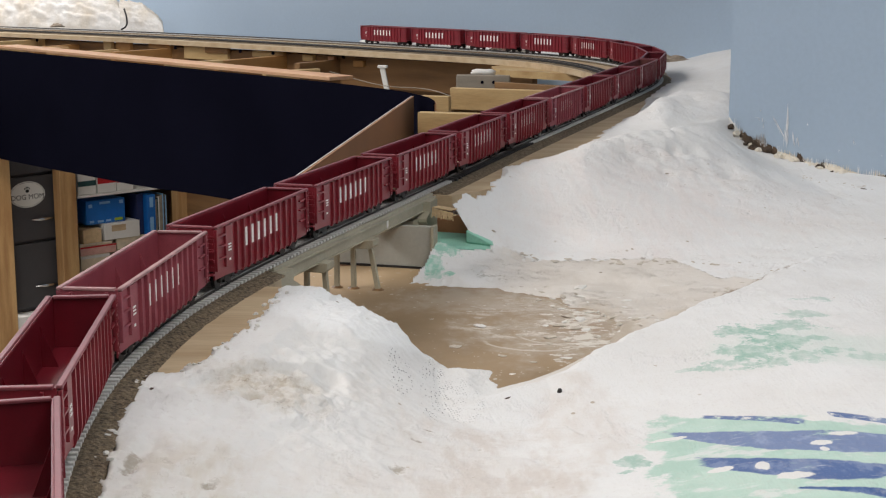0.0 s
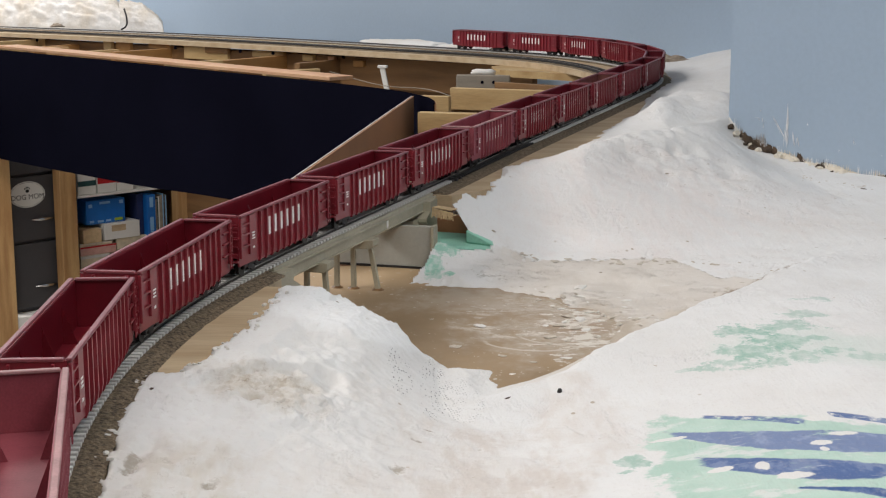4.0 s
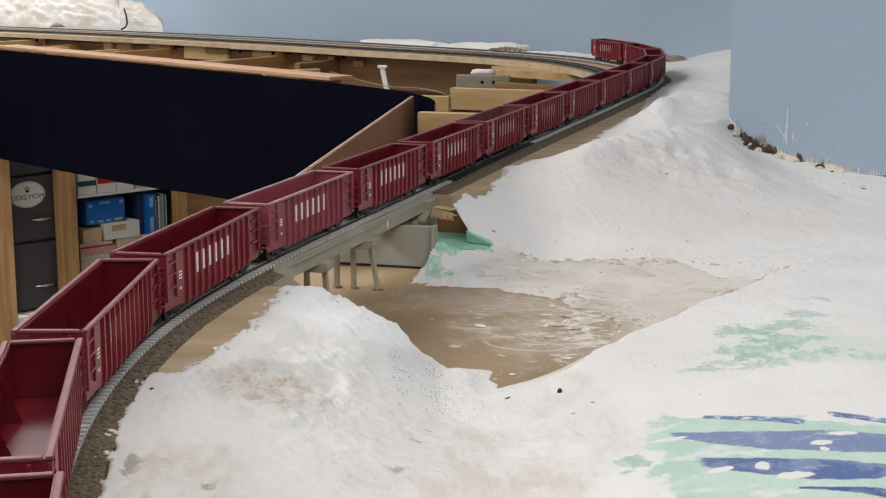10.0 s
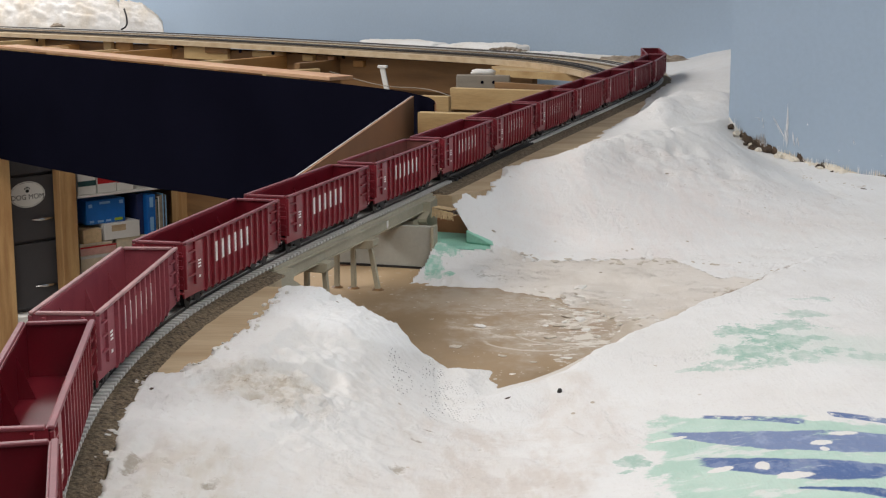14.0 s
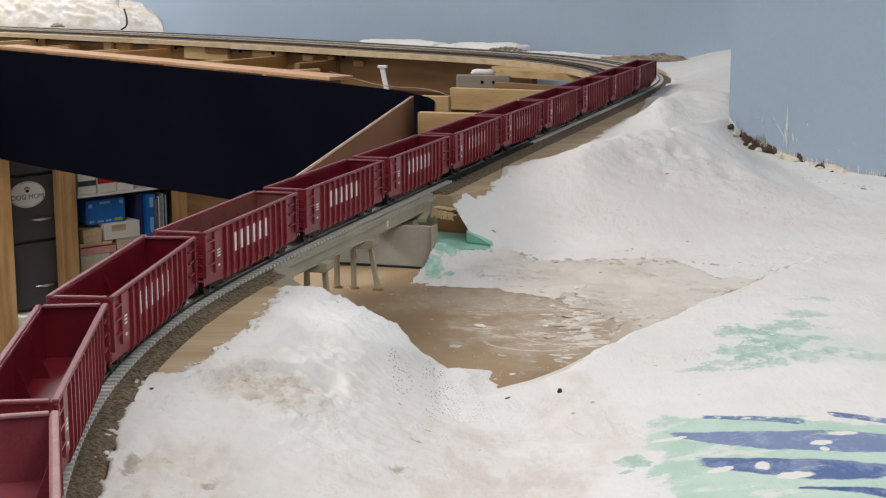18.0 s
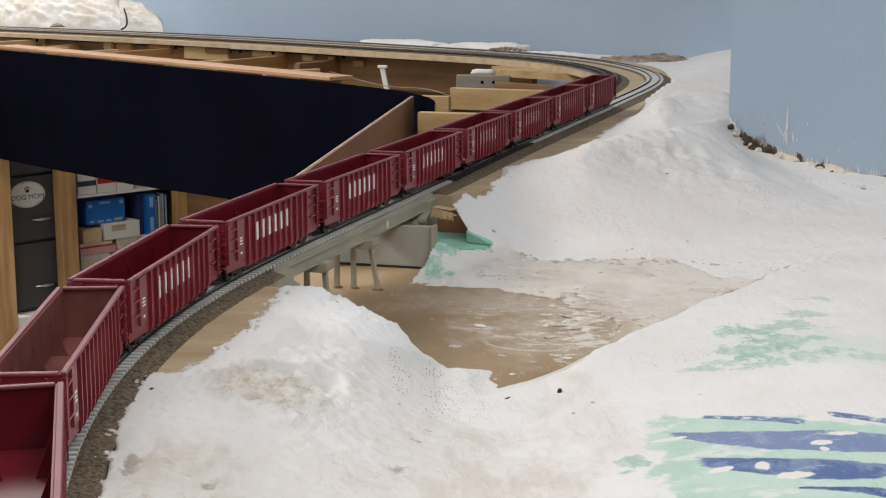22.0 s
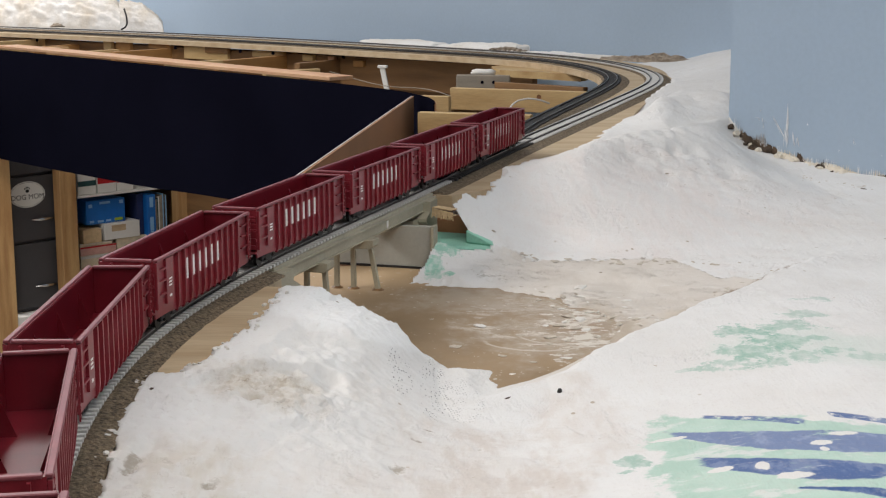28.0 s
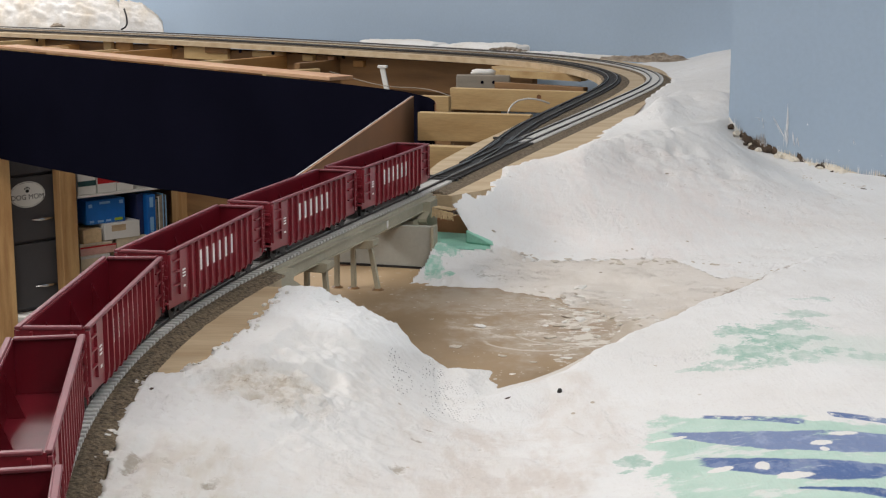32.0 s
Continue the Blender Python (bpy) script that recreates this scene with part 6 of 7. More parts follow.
def foot_band(name, label, pts, spikes, seed, mat, proud, tall=1.0):
    """A ragged upright patch on the jog wall: pts are (metres from the corner, height of its top above the plaster foot)."""
    a0, a1 = pts[0][0], pts[-1][0]
    n = max(20, int((a1 - a0) / 0.0003))
    bm = bmesh.new()
    lo, hi = [], []
    for k in range(n + 1):
        a = a0 + (a1 - a0) * k / n
        foot = zz(float(np.interp(a, FOOT_A, FOOT_Z)))
        h = tall * float(np.interp(a, [p[0] for p in pts], [p[1] for p in pts]))
        h *= 1 + 0.45 * noise.noise((a * 130, seed, 1.0)) + 0.28 * noise.noise((a * 420, seed, 5.0)) + 0.12 * noise.noise((a * 1300, seed, 7.0))
        h += spikes * max(0.0, noise.noise((a * 1100, seed, 0))) ** 3 * 5 * max(0.0, 0.5 + noise.noise((a * 60, seed, 9.0)))
        lo.append(bm.verts.new((a, -proud, foot - 0.006)))
        hi.append(bm.verts.new((a + 0.0004 * noise.noise((a * 800, 3, seed)), -0.0004, foot + h)))
    for k in range(n):
        bm.faces.new((lo[k], lo[k + 1], hi[k + 1], hi[k]))
    bm.normal_update()
    bmesh.ops.solidify(bm, geom=bm.faces[:], thickness=0.0004)
    ob = part(name, bm, mat, None)
    ob.matrix_basis = JOG
    return tagged(ob, label, "wall mark")


def fringe(label, a0, a1, h0, h1, count, mat, seed):
    """Many short upright brush hairs of plaster along the foot of the jog wall."""
    rng = random.Random(seed)
    bm = bmesh.new()
    for _ in range(count):
        a = rng.uniform(a0, a1)
        foot = zz(float(np.interp(a, FOOT_A, FOOT_Z)))
        h = rng.uniform(h0, h1) * max(0.15, 0.75 + 0.9 * noise.noise((a * 45, seed, 2.0)))
        w, lean, deep = rng.uniform(0.0002, 0.0006), rng.uniform(-0.0012, 0.0012), -rng.uniform(0.0004, 0.0012)
        z0 = foot + h * rng.uniform(0.0, 0.35)
        q = [bm.verts.new(p) for p in ((a - w, deep - 0.0005, z0), (a + w, deep - 0.0005, z0), (a + w * 0.5 + lean, deep, foot + h * 0.8), (a + lean * 1.3, deep, foot + h), (a - w * 0.5 + lean, deep, foot + h * 0.75))]
        bm.faces.new(q)
    bm.normal_update()
    ob = part("plaster_fringe", bm, mat, None)
    ob.matrix_basis = JOG
    return tagged(ob, label, "wall mark")


def stroke(label, a0, z0, a1, z1, wide, hairs, seed):
    """A dry brush stroke on the jog wall: a bundle of thin broken hairs of plaster."""
    rng = random.Random(seed)
    bm = bmesh.new()
    for _ in range(hairs):
        u0, u1 = sorted((rng.random(), rng.random()))
        u0, u1 = u0 * 0.6, 0.4 + u1 * 0.6
        off = rng.uniform(-0.5, 0.5) * wide
        w = wide * rng.uniform(0.08, 0.18)
        prev = None
        deep = -rng.uniform(0.0004, 0.0009)
        n = 14
        for k in range(n + 1):
            u = u0 + (u1 - u0) * k / n
            half = w / 2 * (0.25 + math.sin(math.pi * k / n)) * (0.7 + 0.5 * noise.noise((u * 9, seed, off * 900)))
            x = a0 + (a1 - a0) * u + off * (0.5 + u) + 0.0006 * noise.noise((u * 6, off * 700, seed))
            z = z0 + (z1 - z0) * u
            row = (bm.verts.new((x - half, deep, z)), bm.verts.new((x + half, deep, z)))
            if prev:
                bm.faces.new((prev[0], prev[1], row[1], row[0]))
            prev = row
    bm.normal_update()
    bmesh.ops.solidify(bm, geom=bm.faces[:], thickness=0.0003)
    ob = part("plaster_splash", bm, M_SPLASH, None)
    ob.matrix_basis = JOG
    return tagged(ob, label, "wall mark")


def build_wall_marks():
    for k, pts in enumerate((((0.018, 0.002), (0.0215, 0.011), (0.030, 0.014), (0.040, 0.017), (0.050, 0.016), (0.058, 0.013), (0.060, 0.004)), ((0.059, 0.010), (0.066, 0.013), (0.076, 0.014), (0.081, 0.008), (0.084, 0.001)),
                             ((0.113, 0.017), (0.117, 0.014), (0.122, 0.008), (0.134, 0.002)), ((0.146, 0.004), (0.151, 0.010), (0.160, 0.007), (0.170, 0.010), (0.172, 0.001)), ((0.230, 0.003), (0.233, 0.008), (0.248, 0.012), (0.262, 0.006)))):
        foot_band("plaster_gap", "ragged brown gap between plaster and wall", tuple((q, w * 0.72) for q, w in pts), 0.004, k + 2, M_BROWN_GAP, 0.0050)
    foot_band("plaster_smear", "cream plaster smeared up the foot of the wall", ((0.080, 0.003), (0.084, 0.008), (0.095, 0.010), (0.111, 0.009), (0.122, 0.007), (0.137, 0.006), (0.150, 0.009), (0.163, 0.012), (0.172, 0.013), (0.190, 0.009), (0.222, 0.007), (0.245, 0.008), (0.34, 0.007)), 0.002, 4, M_CREAM, 0.0060, 0.62)
    foot_band("plaster_smear", "pale plaster edge above the brown gap", ((0.001, 0.003), (0.010, 0.007), (0.018, 0.010), (0.022, 0.004)), 0.001, 9, M_PLASTER, 0.0060, 0.55)
    fringe("cream brush fringe above the plaster foot", 0.080, 0.340, 0.004, 0.012, 520, M_CREAM, 5)
    fringe("pale brush fringe on the blue wall foot", 0.010, 0.340, 0.006, 0.018, 300, M_SPLASH, 6)
    fringe("grey bristly fringe over the brown gap", 0.020, 0.062, 0.012, 0.022, 90, M_RUBBLE, 7)
    mark = "dry white brush stroke of plaster on the blue wall"
    stroke(mark, 0.0719, 0.9907, 0.0945, 0.9560, 0.0040, 7, 1)
    stroke(mark, 0.0955, 1.0095, 0.0950, 0.9500, 0.0065, 9, 2)
    stroke(mark, 0.1040, 0.972, 0.1075, 0.952, 0.0035, 6, 3)
    stroke(mark, 0.1115, 0.966, 0.1135, 0.952, 0.0045, 6, 4)
    speck = "small white plaster speck on the blue wall"
    for k, (a, z, w, h) in enumerate(((0.0465, 0.9868, 0.004, 0.003), (0.0500, 0.9840, 0.002, 0.005), (0.0560, 0.9840, 0.002, 0.006), (0.0600, 0.9820, 0.002, 0.004), (0.0575, 0.9760, 0.002, 0.009),
                                      (0.0520, 0.9960, 0.001, 0.003), (0.1975, 0.9670, 0.0020, 0.011), (0.1270, 0.9836, 0.002, 0.004), (0.2390, 0.9520, 0.003, 0.002), (0.2440, 0.9510, 0.003, 0.003), (0.1760, 0.953, 0.002, 0.004))):
        stroke(speck, a, z + h / 2, a + 0.0008, z - h / 2, w, 3, 20 + k)


build_wall_marks()

# rubble lying along the foot of the jog wall
rnd_w = random.Random(23)
for k in range(46):
    a = rnd_w.choice((rnd_w.uniform(0.004, 0.07), rnd_w.uniform(0.085, 0.25)))
    out = rnd_w.uniform(0.002, 0.012)
    size = rnd_w.uniform(0.0015, 0.0048)
    foot = float(np.interp(a, FOOT_A, FOOT_Z)) - 0.004
    x, y = (JX + a * 0.675 - out * 0.738) / U, (JY - a * 0.738 - out * 0.675) / U
    brown = rnd_w.random() < (0.45 if 0.02 < a < 0.085 or 0.11 < a < 0.13 or 0.145 < a < 0.175 else 0.12)
    lump("plaster_crumb", "brown crumb of scenery base at the wall foot" if brown else "cream plaster crumb heaped at the wall foot", (x, y, foot), (size * 1.3, size, size * 0.9), k + 600,
         M_BROWN_GAP if brown else M_CREAM, "plaster crumb", 2, 0.6, rnd_w.uniform(0, 180), True)

# loose pebbles and flakes on the slopes
lump("pebble", "single dark round pebble on the plaster", (0.42, 5.39, ground_z(0.42, 5.39) - 0.002), (0.0017, 0.0016, 0.0019), 60, M_TRUCK, "pebble", 2, 0.15)
FLAKES = [(0.23, 5.36, 0.0030, M_BROWN_GAP), (0.66, 7.30, 0.0075, M_PLASTER), (0.57, 7.17, 0.0055, M_FLAKE), (0.86, 6.66, 0.0045, M_FLAKE), (1.73, 6.68, 0.0018, M_FLAKE), (2.86, 10.38, 0.0040, M_BROWN_GAP),
          (-0.14, 4.25, 0.0024, M_FLAKE), (-0.11, 4.30, 0.0016, M_FLAKE), (0.80, 5.64, 0.0018, M_FLAKE), (0.01, 4.70, 0.0020, M_FLAKE), (-0.89, 4.55, 0.0022, M_BROWN_GAP), (-0.93, 4.66, 0.0018, M_BROWN_GAP)]
rnd_f = random.Random(11)
for k in range(46):
    u = rnd_f.random()
    FLAKES.append((0.42 + 0.55 * u + rnd_f.uniform(-0.06, 0.06), 7.28 - 0.75 * u + rnd_f.uniform(-0.10, 0.12), rnd_f.uniform(0.0010, 0.0034), M_PLASTER if rnd_f.random() < 0.6 else M_FLAKE))
for k in range(34):
    u = rnd_f.random()
    FLAKES.append((0.60 + 1.1 * u + rnd_f.uniform(-0.04, 0.02), 6.0 + 1.62 * u + rnd_f.uniform(0.0, 0.14), rnd_f.uniform(0.0010, 0.0028), M_FLAKE))
for k in range(26):
    FLAKES.append((rnd_f.uniform(-0.95, 0.3), rnd_f.uniform(3.6, 5.2), rnd_f.uniform(0.0006, 0.0014), M_FLAKE))
for k in range(34):
    u = rnd_f.random()
    FLAKES.append((0.40 + 1.0 * u, 7.93 - 0.10 * u - 0.35 * max(0.0, u - 0.85) + rnd_f.uniform(-0.07, 0.05), rnd_f.uniform(0.0018, 0.0050), M_FLAKE))
for k in range(26):
    FLAKES.append((rnd_f.uniform(0.42, 0.86), rnd_f.uniform(6.3, 7.2), rnd_f.uniform(0.0020, 0.0062), M_PLASTER if rnd_f.random() < 0.5 else M_FLAKE))
for k in range(26):
    u = rnd_f.random()
    FLAKES.append((2.55 + 0.42 * u + rnd_f.uniform(-0.15, 0.02), 11.2 - 0.75 * u + rnd_f.uniform(-0.25, 0.0), rnd_f.uniform(0.0015, 0.0036), M_FLAKE))
for k in range(30):
    FLAKES.append((rnd_f.uniform(0.9, 2.9), rnd_f.uniform(7.0, 10.2), rnd_f.uniform(0.0008, 0.0020), M_FLAKE))
for k in range(70):
    s_at = rnd_f.uniform(2.3, 4.5)
    o_at = float(np.interp(s_at, [2.46, 2.72, 2.96, 3.16, 3.29, 3.42, 3.84, 4.36], [0.145, 0.125, 0.118, 0.125, 0.27, 0.305, 0.345, 0.29])) + rnd_f.uniform(-0.035, 0.03)
    x, y, h = on_line(s_at, -o_at)
    size = rnd_f.uniform(0.0007, 0.0024)
    lump("plaster_crumb", "small white plaster crumb beside the cork roadbed", (x, y, max(ground_z(x, y) - 0.001, Z_PLY)), (size, size * 0.8, size * 0.7), k + 400, M_PLASTER, "plaster crumb", 1, 0.5, rnd_f.uniform(0, 180), True)
for k, (x, y, s, mat) in enumerate(FLAKES):
    if edge_distance(np.array([x]), np.array([y]), SHORE)[0] < 0.03:
        z = Z_BASE
    else:
        z = ground_z(x, y) - 0.002
    lump("loose_flake", "small loose crumb of dried plaster on the slope" if mat is not M_BROWN_GAP else "small brown crumb lying on the plaster", (x, y, z), (s * 1.2, s * rnd_f.uniform(0.4, 0.7), s * 0.22), k + 80, mat, "flake", 1, 0.5, rnd_f.uniform(0, 180), True)

# ---- the train ----
CAR_L, CAR_W = 1.0156 * U, 0.2098 * U
PITCH = 1.1174
RIM_Z = 0.256 * U          # above the rail
SILL_Z = 0.065 * U
TRUCK_X = 0.36 * U


def truck(parent, x):
    t = new("truck")
    t.parent = parent
    t.location = (x, 0, 0)
    for side in (-1, 1):
        y = side * 0.0118
        bm = boxed(-0.0125, 0.0125, y - 0.0011, y + 0.0011, 0.0045, 0.0085, 0.0005)
        box(bm, -0.0040, 0.0040, y - 0.0013, y + 0.0013, 0.0026, 0.0100, 0.0004)
        for e in (-1, 1):
            box(bm, e * 0.0105 - 0.0018, e * 0.0105 + 0.0018, y - 0.0016, y + 0.0016, 0.0040, 0.0076, 0.0004)
        part("side_frame", bm, M_TRUCK, t)
        for e in (-1, 1):
            bm = cylinder(bmesh.new(), 0.0052, 0, 0, -0.0013, 0.0013, 14)
            cylinder(bm, 0.0060, 0, 0, -0.0018, -0.0011, 14)
            bmesh.ops.rotate(bm, verts=bm.verts, cent=(0, 0, 0), matrix=Euler((radians(90 * side), 0, 0)).to_matrix())
            bmesh.ops.translate(bm, verts=bm.verts, vec=(e * 0.0105, side * 0.0088, 0.0052))
            part("wheel", bm, M_WHEEL, t)
    part("bolster", boxed(-0.004, 0.004, -0.011, 0.011, 0.0055, 0.0095, 0.0005), M_TRUCK, t)
    return t


def belly(f):
    """Height of the side's lower edge at the fraction f of the car's length: deep between the trucks."""
    return 0.0074 + 0.0012 * (smooth(0.23, 0.11, f) if f < 0.5 else smooth(0.77, 0.89, f))


def gondola():
    """An open gondola: +x to its rear end, +y to the inner side of the line."""
    car = thing("gondola_car", "maroon open-top ribbed gondola car with white lettering bars", "gondola car", group="train of gondola cars")
    L, W = CAR_L, CAR_W
    wall = 0.0011
    zf = SILL_Z + 0.004
    y_out = W / 2 - 0.0024
    part("floor", boxed(-L / 2 + 0.001, L / 2 - 0.001, -y_out + wall, y_out - wall, zf, zf + 0.0015), M_MAROON_SHADED, car)
    part("centre_sill", boxed(-L / 2 - 0.001, L / 2 + 0.001, -0.004, 0.004, SILL_Z - 0.001, zf, 0.0005), M_TRUCK, car)
    for side in (-1, 1):
        y = side * y_out
        # side sheet, cut up over the trucks
        bm = bmesh.new()
        pts = [(k / 24 * L - L / 2, belly(k / 24)) for k in range(25)] + [(L / 2, RIM_Z - 0.001), (-L / 2, RIM_Z - 0.001)]
        lo = [bm.verts.new((px, y, pz)) for px, pz in pts]
        hi = [bm.verts.new((px, y - side * wall, pz)) for px, pz in pts]
        bm.faces.new(lo)
        bm.faces.new(hi[::-1])
        for i in range(len(pts)):
            bm.faces.new((lo[i], lo[(i + 1) % len(pts)], hi[(i + 1) % len(pts)], hi[i]))
        bmesh.ops.recalc_face_normals(bm, faces=bm.faces)
        part("side_sheet", bm, M_MAROON, car)
        part("top_rail", boxed(-L / 2, L / 2, min(side * (W / 2 - 0.0029), side * W / 2), max(side * (W / 2 - 0.0029), side * W / 2), RIM_Z - 0.0017, RIM_Z, 0.0004), M_RIM_LIT, car)
        # ribs, tapered in at the foot
        for i in range(11):
            fx = 0.205 + 0.0655 * i
            x = side * (fx - 0.5) * L if side > 0 else (fx - 0.5) * L
            if side > 0:
                x = -(fx - 0.5) * L
            bm = bmesh.new()
            w = 0.0011
            zb = belly(fx)
            prof = [(side * y_out, RIM_Z - 0.0022), (side * (W / 2 - 0.0002), RIM_Z - 0.0022), (side * (W / 2 - 0.0002), zb + 0.0060), (side * (W / 2 - 0.0008), zb + 0.0020), (side * (y_out + 0.0003), zb - 0.0012), (side * (y_out - 0.0012), zb - 0.0012)]
            a = [bm.verts.new((x - w, py, pz)) for py, pz in prof]
            b = [bm.verts.new((x + w, py, pz)) for py, pz in prof]
            bm.faces.new(a)
            bm.faces.new(b[::-1])
            for k in range(len(prof)):
                bm.faces.new((a[k], a[(k + 1) % len(prof)], b[(k + 1) % len(prof)], b[k]))
            bmesh.ops.recalc_face_normals(bm, faces=bm.faces)
            part("rib", bm, M_MAROON, car)
        # corner posts and the bays with level bars beside them
        ya, yb = sorted((side * y_out, side * (W / 2 - 0.0003)))
        for e in (-1, 1):
            part("corner_post", boxed(min(e * L / 2, e * (L / 2 - 0.0030)), max(e * L / 2, e * (L / 2 - 0.0030)), ya, yb, SILL_Z + 0.003, RIM_Z - 0.0022, 0.0003), M_MAROON, car)
            x0, x1 = sorted((e * (L / 2 - 0.0030), e * (L / 2 - 0.0165)))
            for k in (0.26, 0.55, 0.80):
                z = SILL_Z + 0.003 + (RIM_Z - SILL_Z - 0.005) * k
                yc, yd = sorted((side * y_out, side * (y_out + 0.0018)))
                part("level_bar", boxed(x0, x1, yc, yd, z - 0.0005, z + 0.0005), M_MAROON, car)
        e = -1 if side < 0 else 1
        px = e * (L / 2 - 0.0225)
        yc, yd = sorted((side * y_out, side * (y_out + 0.0016)))
        part("side_plate", boxed(px - 0.006, px + 0.006, yc, yd, SILL_Z + 0.0035, RIM_Z - 0.0024), M_MAROON, car)
        # lettering, as plain bars
        ye, yf = sorted((side * y_out, side * (y_out + 0.00025)))
        for i in range(6):
            fx = 0.205 + 0.0655 * (i + 1.5)
            x = (fx - 0.5) * L if side < 0 else -(fx - 0.5) * L
            part("lettering_bar", boxed(*sorted((x + side * 0.0018, x - side * 0.0040)), ye, yf, 0.0224, 0.0354), M_LETTER, car, "plain white lettering bar")
        yg, yh = sorted((side * (y_out + 0.0016), side * (y_out + 0.00185)))
        for k in range(3):
            part("data_bar", boxed(px - 0.0024, px + 0.0024, yg, yh, 0.0290 - k * 0.0020, 0.0300 - k * 0.0020), M_LETTER, car, "small white data bar")
        part("data_bar", boxed(px - 0.0015, px + 0.0015, yg, yh, 0.0184, 0.0199), M_LETTER, car, "small white data bar")
        # ladder at the rear corner of each side
        lx = -e * (L / 2 - 0.0012)
        bm = bmesh.new()
        for dx in (-0.0042, 0.0):
            box(bm, lx + dx * -e - 0.0003, lx + dx * -e + 0.0003, *sorted((side * (W / 2 - 0.0004), side * (W / 2 + 0.0004))), SILL_Z, RIM_Z - 0.002)
        for k in range(6):
            z = SILL_Z + 0.002 + k * 0.0052
            box(bm, *sorted((lx, lx + 0.0042 * e)), *sorted((side * (W / 2 - 0.0002), side * (W / 2 + 0.0004))), z - 0.0003, z + 0.0003)
        part("ladder", bm, M_MAROON, car)
        # thin added sheet that only carries the shaded inside colour
        yl, ym = sorted((side * (y_out - wall), side * (y_out - wall - 0.0003)))
        part("side_tone_sheet", boxed(-L / 2 + wall + 0.0001, L / 2 - wall - 0.0001, yl, ym, zf + 0.0016, RIM_Z - 0.0019), M_MAROON_SHADED, car)
        # triangular stiffeners inside
        for gx in (-0.27, 0.0, 0.27):
            bm = bmesh.new()
            yi = side * (y_out - wall)
            tri = [(yi, zf + 0.0015), (yi - side * 0.0085, zf + 0.0015), (yi, RIM_Z - 0.006)]
            a = [bm.verts.new((gx * L - 0.0005, py, pz)) for py, pz in tri]
            b = [bm.verts.new((gx * L + 0.0005, py, pz)) for py, pz in tri]
            bm.faces.new(a)
            bm.faces.new(b[::-1])
            for k in range(3):
                bm.faces.new((a[k], a[(k + 1) % 3], b[(k + 1) % 3], b[k]))
            bmesh.ops.recalc_face_normals(bm, faces=bm.faces)
            part("gusset", bm, M_MAROON_SHADED, car)
    for e in (-1, 1):
        x0, x1 = sorted((e * L / 2, e * (L / 2 - wall)))
        part("end_sheet", boxed(x0, x1, -y_out + wall, y_out - wall, SILL_Z + 0.003, RIM_Z - 0.001), M_MAROON, car)
        # added sheet with the shaded inside colour on the end wall
        x0, x1 = sorted((e * (L / 2 - wall), e * (L / 2 - wall - 0.0003)))
        part("end_tone_sheet", boxed(x0, x1, -y_out + wall + 0.0004, y_out - wall - 0.0004, zf + 0.0016, RIM_Z - 0.0019), M_MAROON_SHADED, car)
        x0, x1 = sorted((e * (L / 2 + 0.0006), e * (L / 2 - 0.0026)))
        part("end_rail", boxed(x0, x1, -y_out + 0.0013, y_out - 0.0013, RIM_Z - 0.0017, RIM_Z, 0.0004), M_RIM_LIT, car)
        for k in (0.25, 0.5, 0.75):
            z = SILL_Z + 0.003 + (RIM_Z - SILL_Z - 0.005) * k
            x0, x1 = sorted((e * L / 2, e * (L / 2 + 0.0012)))
            part("end_bar", boxed(x0, x1, -y_out, y_out, z - 0.0008, z + 0.0008), M_MAROON, car)
        for py in (-0.62, 0.62):
            x0, x1 = sorted((e * L / 2, e * (L / 2 + 0.0026)))
            part("end_post", boxed(x0, x1, py * y_out - 0.0007, py * y_out + 0.0007, SILL_Z + 0.001, RIM_Z - 0.0024), M_MAROON, car)
        for k in range(6):
            z = SILL_Z + 0.001 + k * 0.0052
            x0, x1 = sorted((e * (L / 2 + 0.0012), e * (L / 2 + 0.0019)))
            for sy in (-1, 1):
                part("rung", boxed(x0, x1, *sorted((sy * y_out * 0.62, sy * y_out * 0.97)), z - 0.0004, z + 0.0004), M_MAROON, car)
        x0, x1 = sorted((e * (L / 2 - 0.004), e * (L / 2 + 0.0030)))
        part("end_step", boxed(x0, x1, -y_out, y_out, SILL_Z + 0.0004, SILL_Z + 0.0014, 0.0002), M_MAROON, car)
        # walkway plate and coupler between the cars
        x0, x1 = sorted((e * L / 2, e * (L / 2 + 0.0030)))
        part("brake_platform", boxed(x0, x1, -y_out * 0.9, -0.002, RIM_Z - 0.0042, RIM_Z - 0.0034), M_TRUCK, car) if e > 0 else None
        x0, x1 = sorted((e * (L / 2 - 0.006), e * (L / 2 + 0.0098)))
        bm = boxed(x0, x1, -0.0012, 0.0012, 0.0088, 0.0112, 0.0003)
        x0, x1 = sorted((e * (L / 2 + 0.0062), e * (L / 2 + 0.0100)))
        box(bm, x0, x1, -0.0019, 0.0019, 0.0080, 0.0120, 0.0003)
        part("coupler", bm, M_TRUCK, car)
    return car


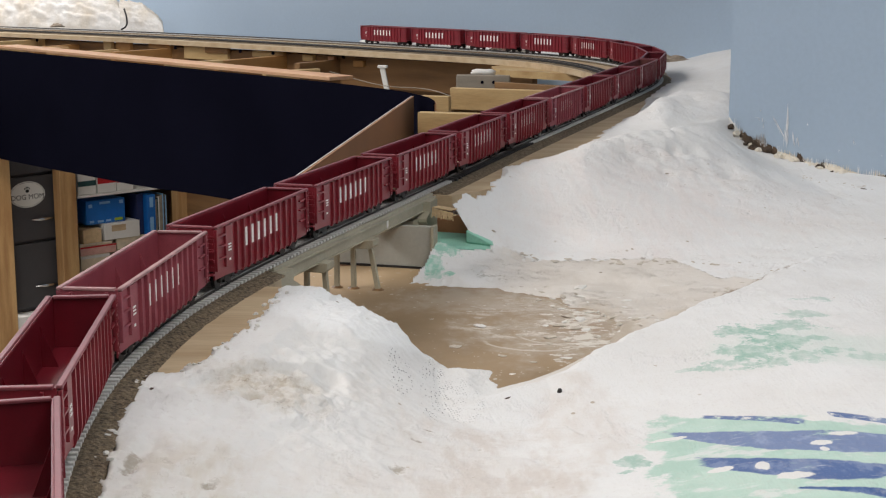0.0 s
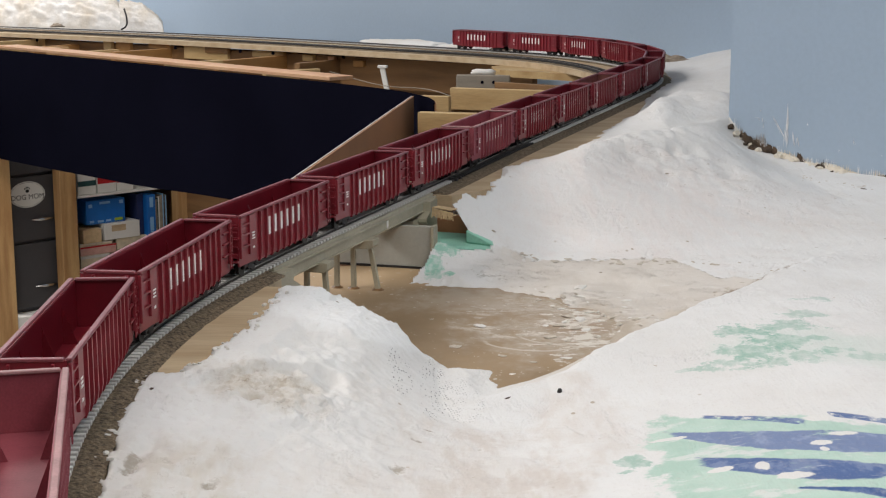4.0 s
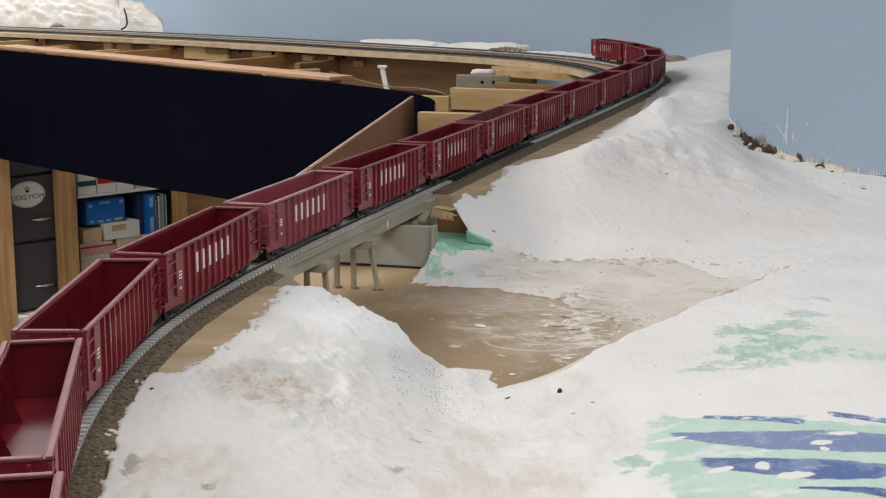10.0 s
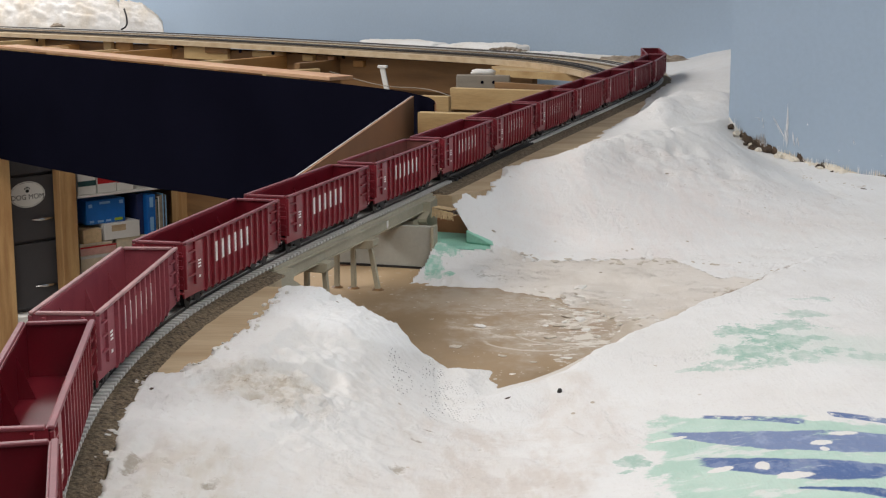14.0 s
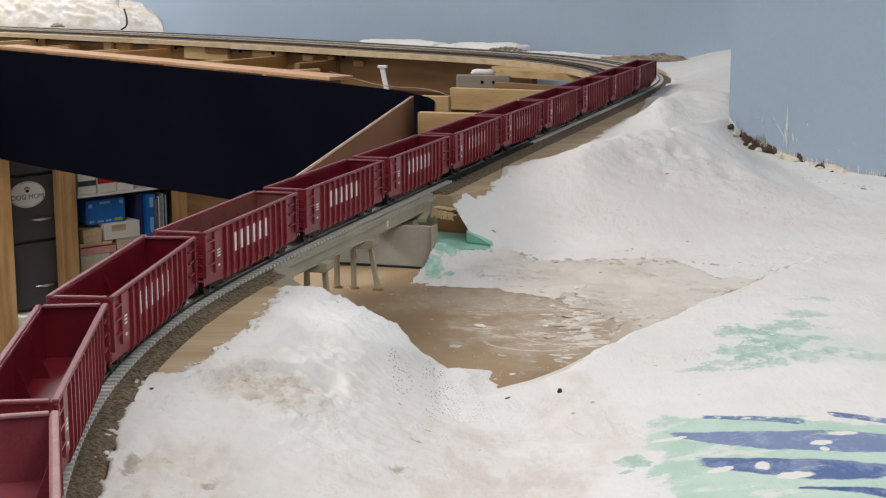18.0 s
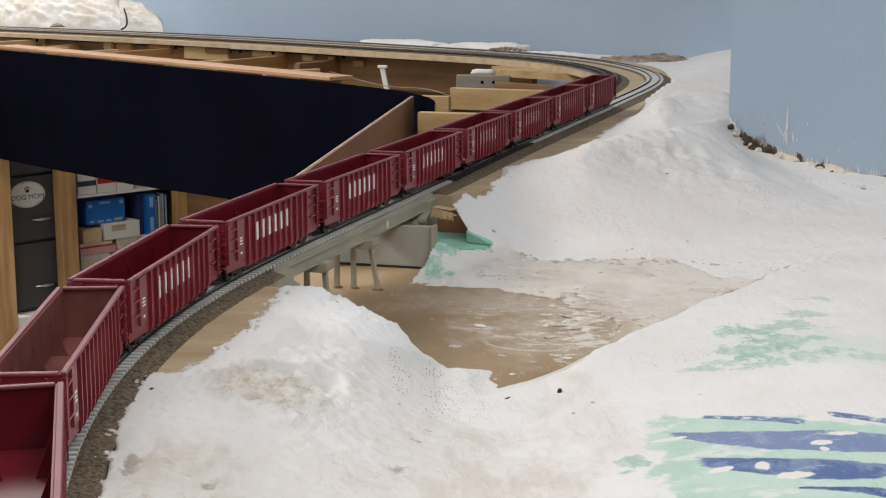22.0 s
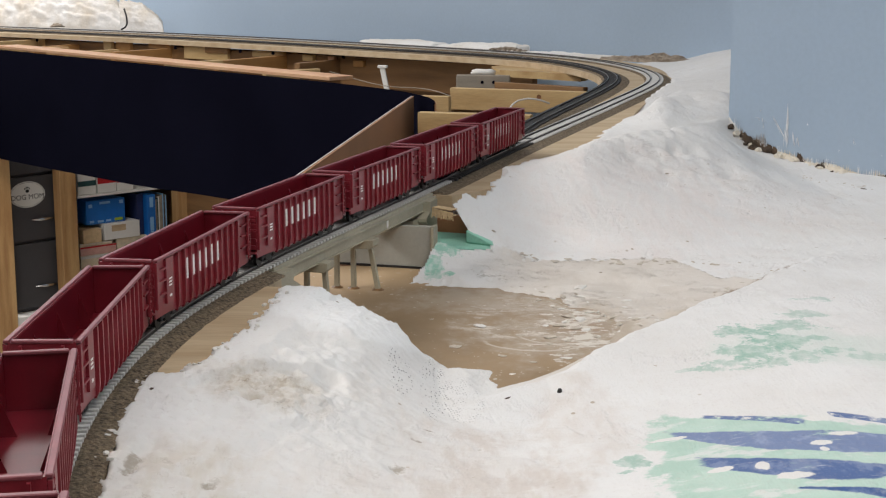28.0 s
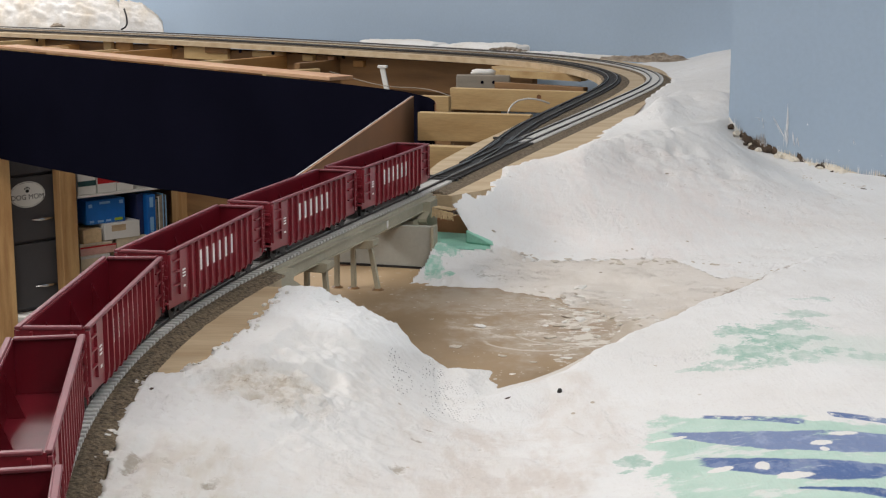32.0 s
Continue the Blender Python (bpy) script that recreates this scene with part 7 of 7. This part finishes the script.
def car_pose(s):
    ax, ay, _ = on_line(s - 0.36)
    bx, by, _ = on_line(s + 0.36)
    h = math.atan2(by - ay, bx - ax)
    return pose((ax + bx) / 2 * U, (ay + by) / 2 * U, zz(Z_RAIL), 0, 0, math.degrees(h)), h


CARS = 21
S_FIRST = 0.315
TRAVEL = [(0, 0.0), (3, 1.465), (8, 4.01), (13, 6.53), (18, 9.06), (21, 10.55), (23, 11.55), (30, 15.08), (32, 16.15)]


def travelled(t):
    for (t0, d0), (t1, d1) in zip(TRAVEL, TRAVEL[1:]):
        if t <= t1:
            return d0 + (d1 - d0) * (t - t0) / (t1 - t0)
    return TRAVEL[-1][1]


REPAINTED = [(3, {M_MAROON: M_FADED, M_MAROON_SHADED: M_FADED, M_RIM_LIT: M_FADED_RIM_LIT}, "faded dusty maroon gondola car with white lettering bars"),
             (9, {M_MAROON: M_FADED, M_MAROON_SHADED: M_FADED, M_RIM_LIT: M_FADED_RIM_LIT}, "faded dusty maroon gondola car with white lettering bars"),
             (12, {M_MAROON_SHADED: M_DUSTY}, "maroon gondola car with a dusty tan inside")]


def build_train():
    first = gondola()
    for e in (-1, 1):
        truck(first, e * TRUCK_X)
    m0, _ = car_pose(S_FIRST)
    first.matrix_basis = m0
    cars = [first] + [copy_thing(first, car_pose(S_FIRST + k * PITCH)[0]) for k in range(1, CARS)]
    # a few cars are faded, one has a dusty tan inside
    for k, swap, label in REPAINTED:
        tagged(cars[k], label, "gondola car", "train of gondola cars")
        for ob in cars[k].children:
            if ob.type == "MESH" and ob.data.materials and ob.data.materials[0] in swap:
                ob.data = ob.data.copy()
                ob.data.materials[0] = swap[ob.data.materials[0]]
    return cars


TRAIN = build_train()


def motions():
    for k, car in enumerate(TRAIN):
        s0 = S_FIRST + k * PITCH
        walk(car, [(t / 2, car_pose(s0 - travelled(t / 2))[0]) for t in range(65)])
        for tr in [c for c in car.children if c.name.startswith("truck")]:
            e = 1 if tr.location.x > 0 else -1
            rows = []
            for t in range(33):
                s = s0 - travelled(t)
                turn = on_line(s + e * 0.36)[2] - car_pose(s)[1]
                rows.append((t, pose(e * TRUCK_X, 0, 0, 0, 0, math.degrees(turn))))
            walk(tr, rows)


motions()
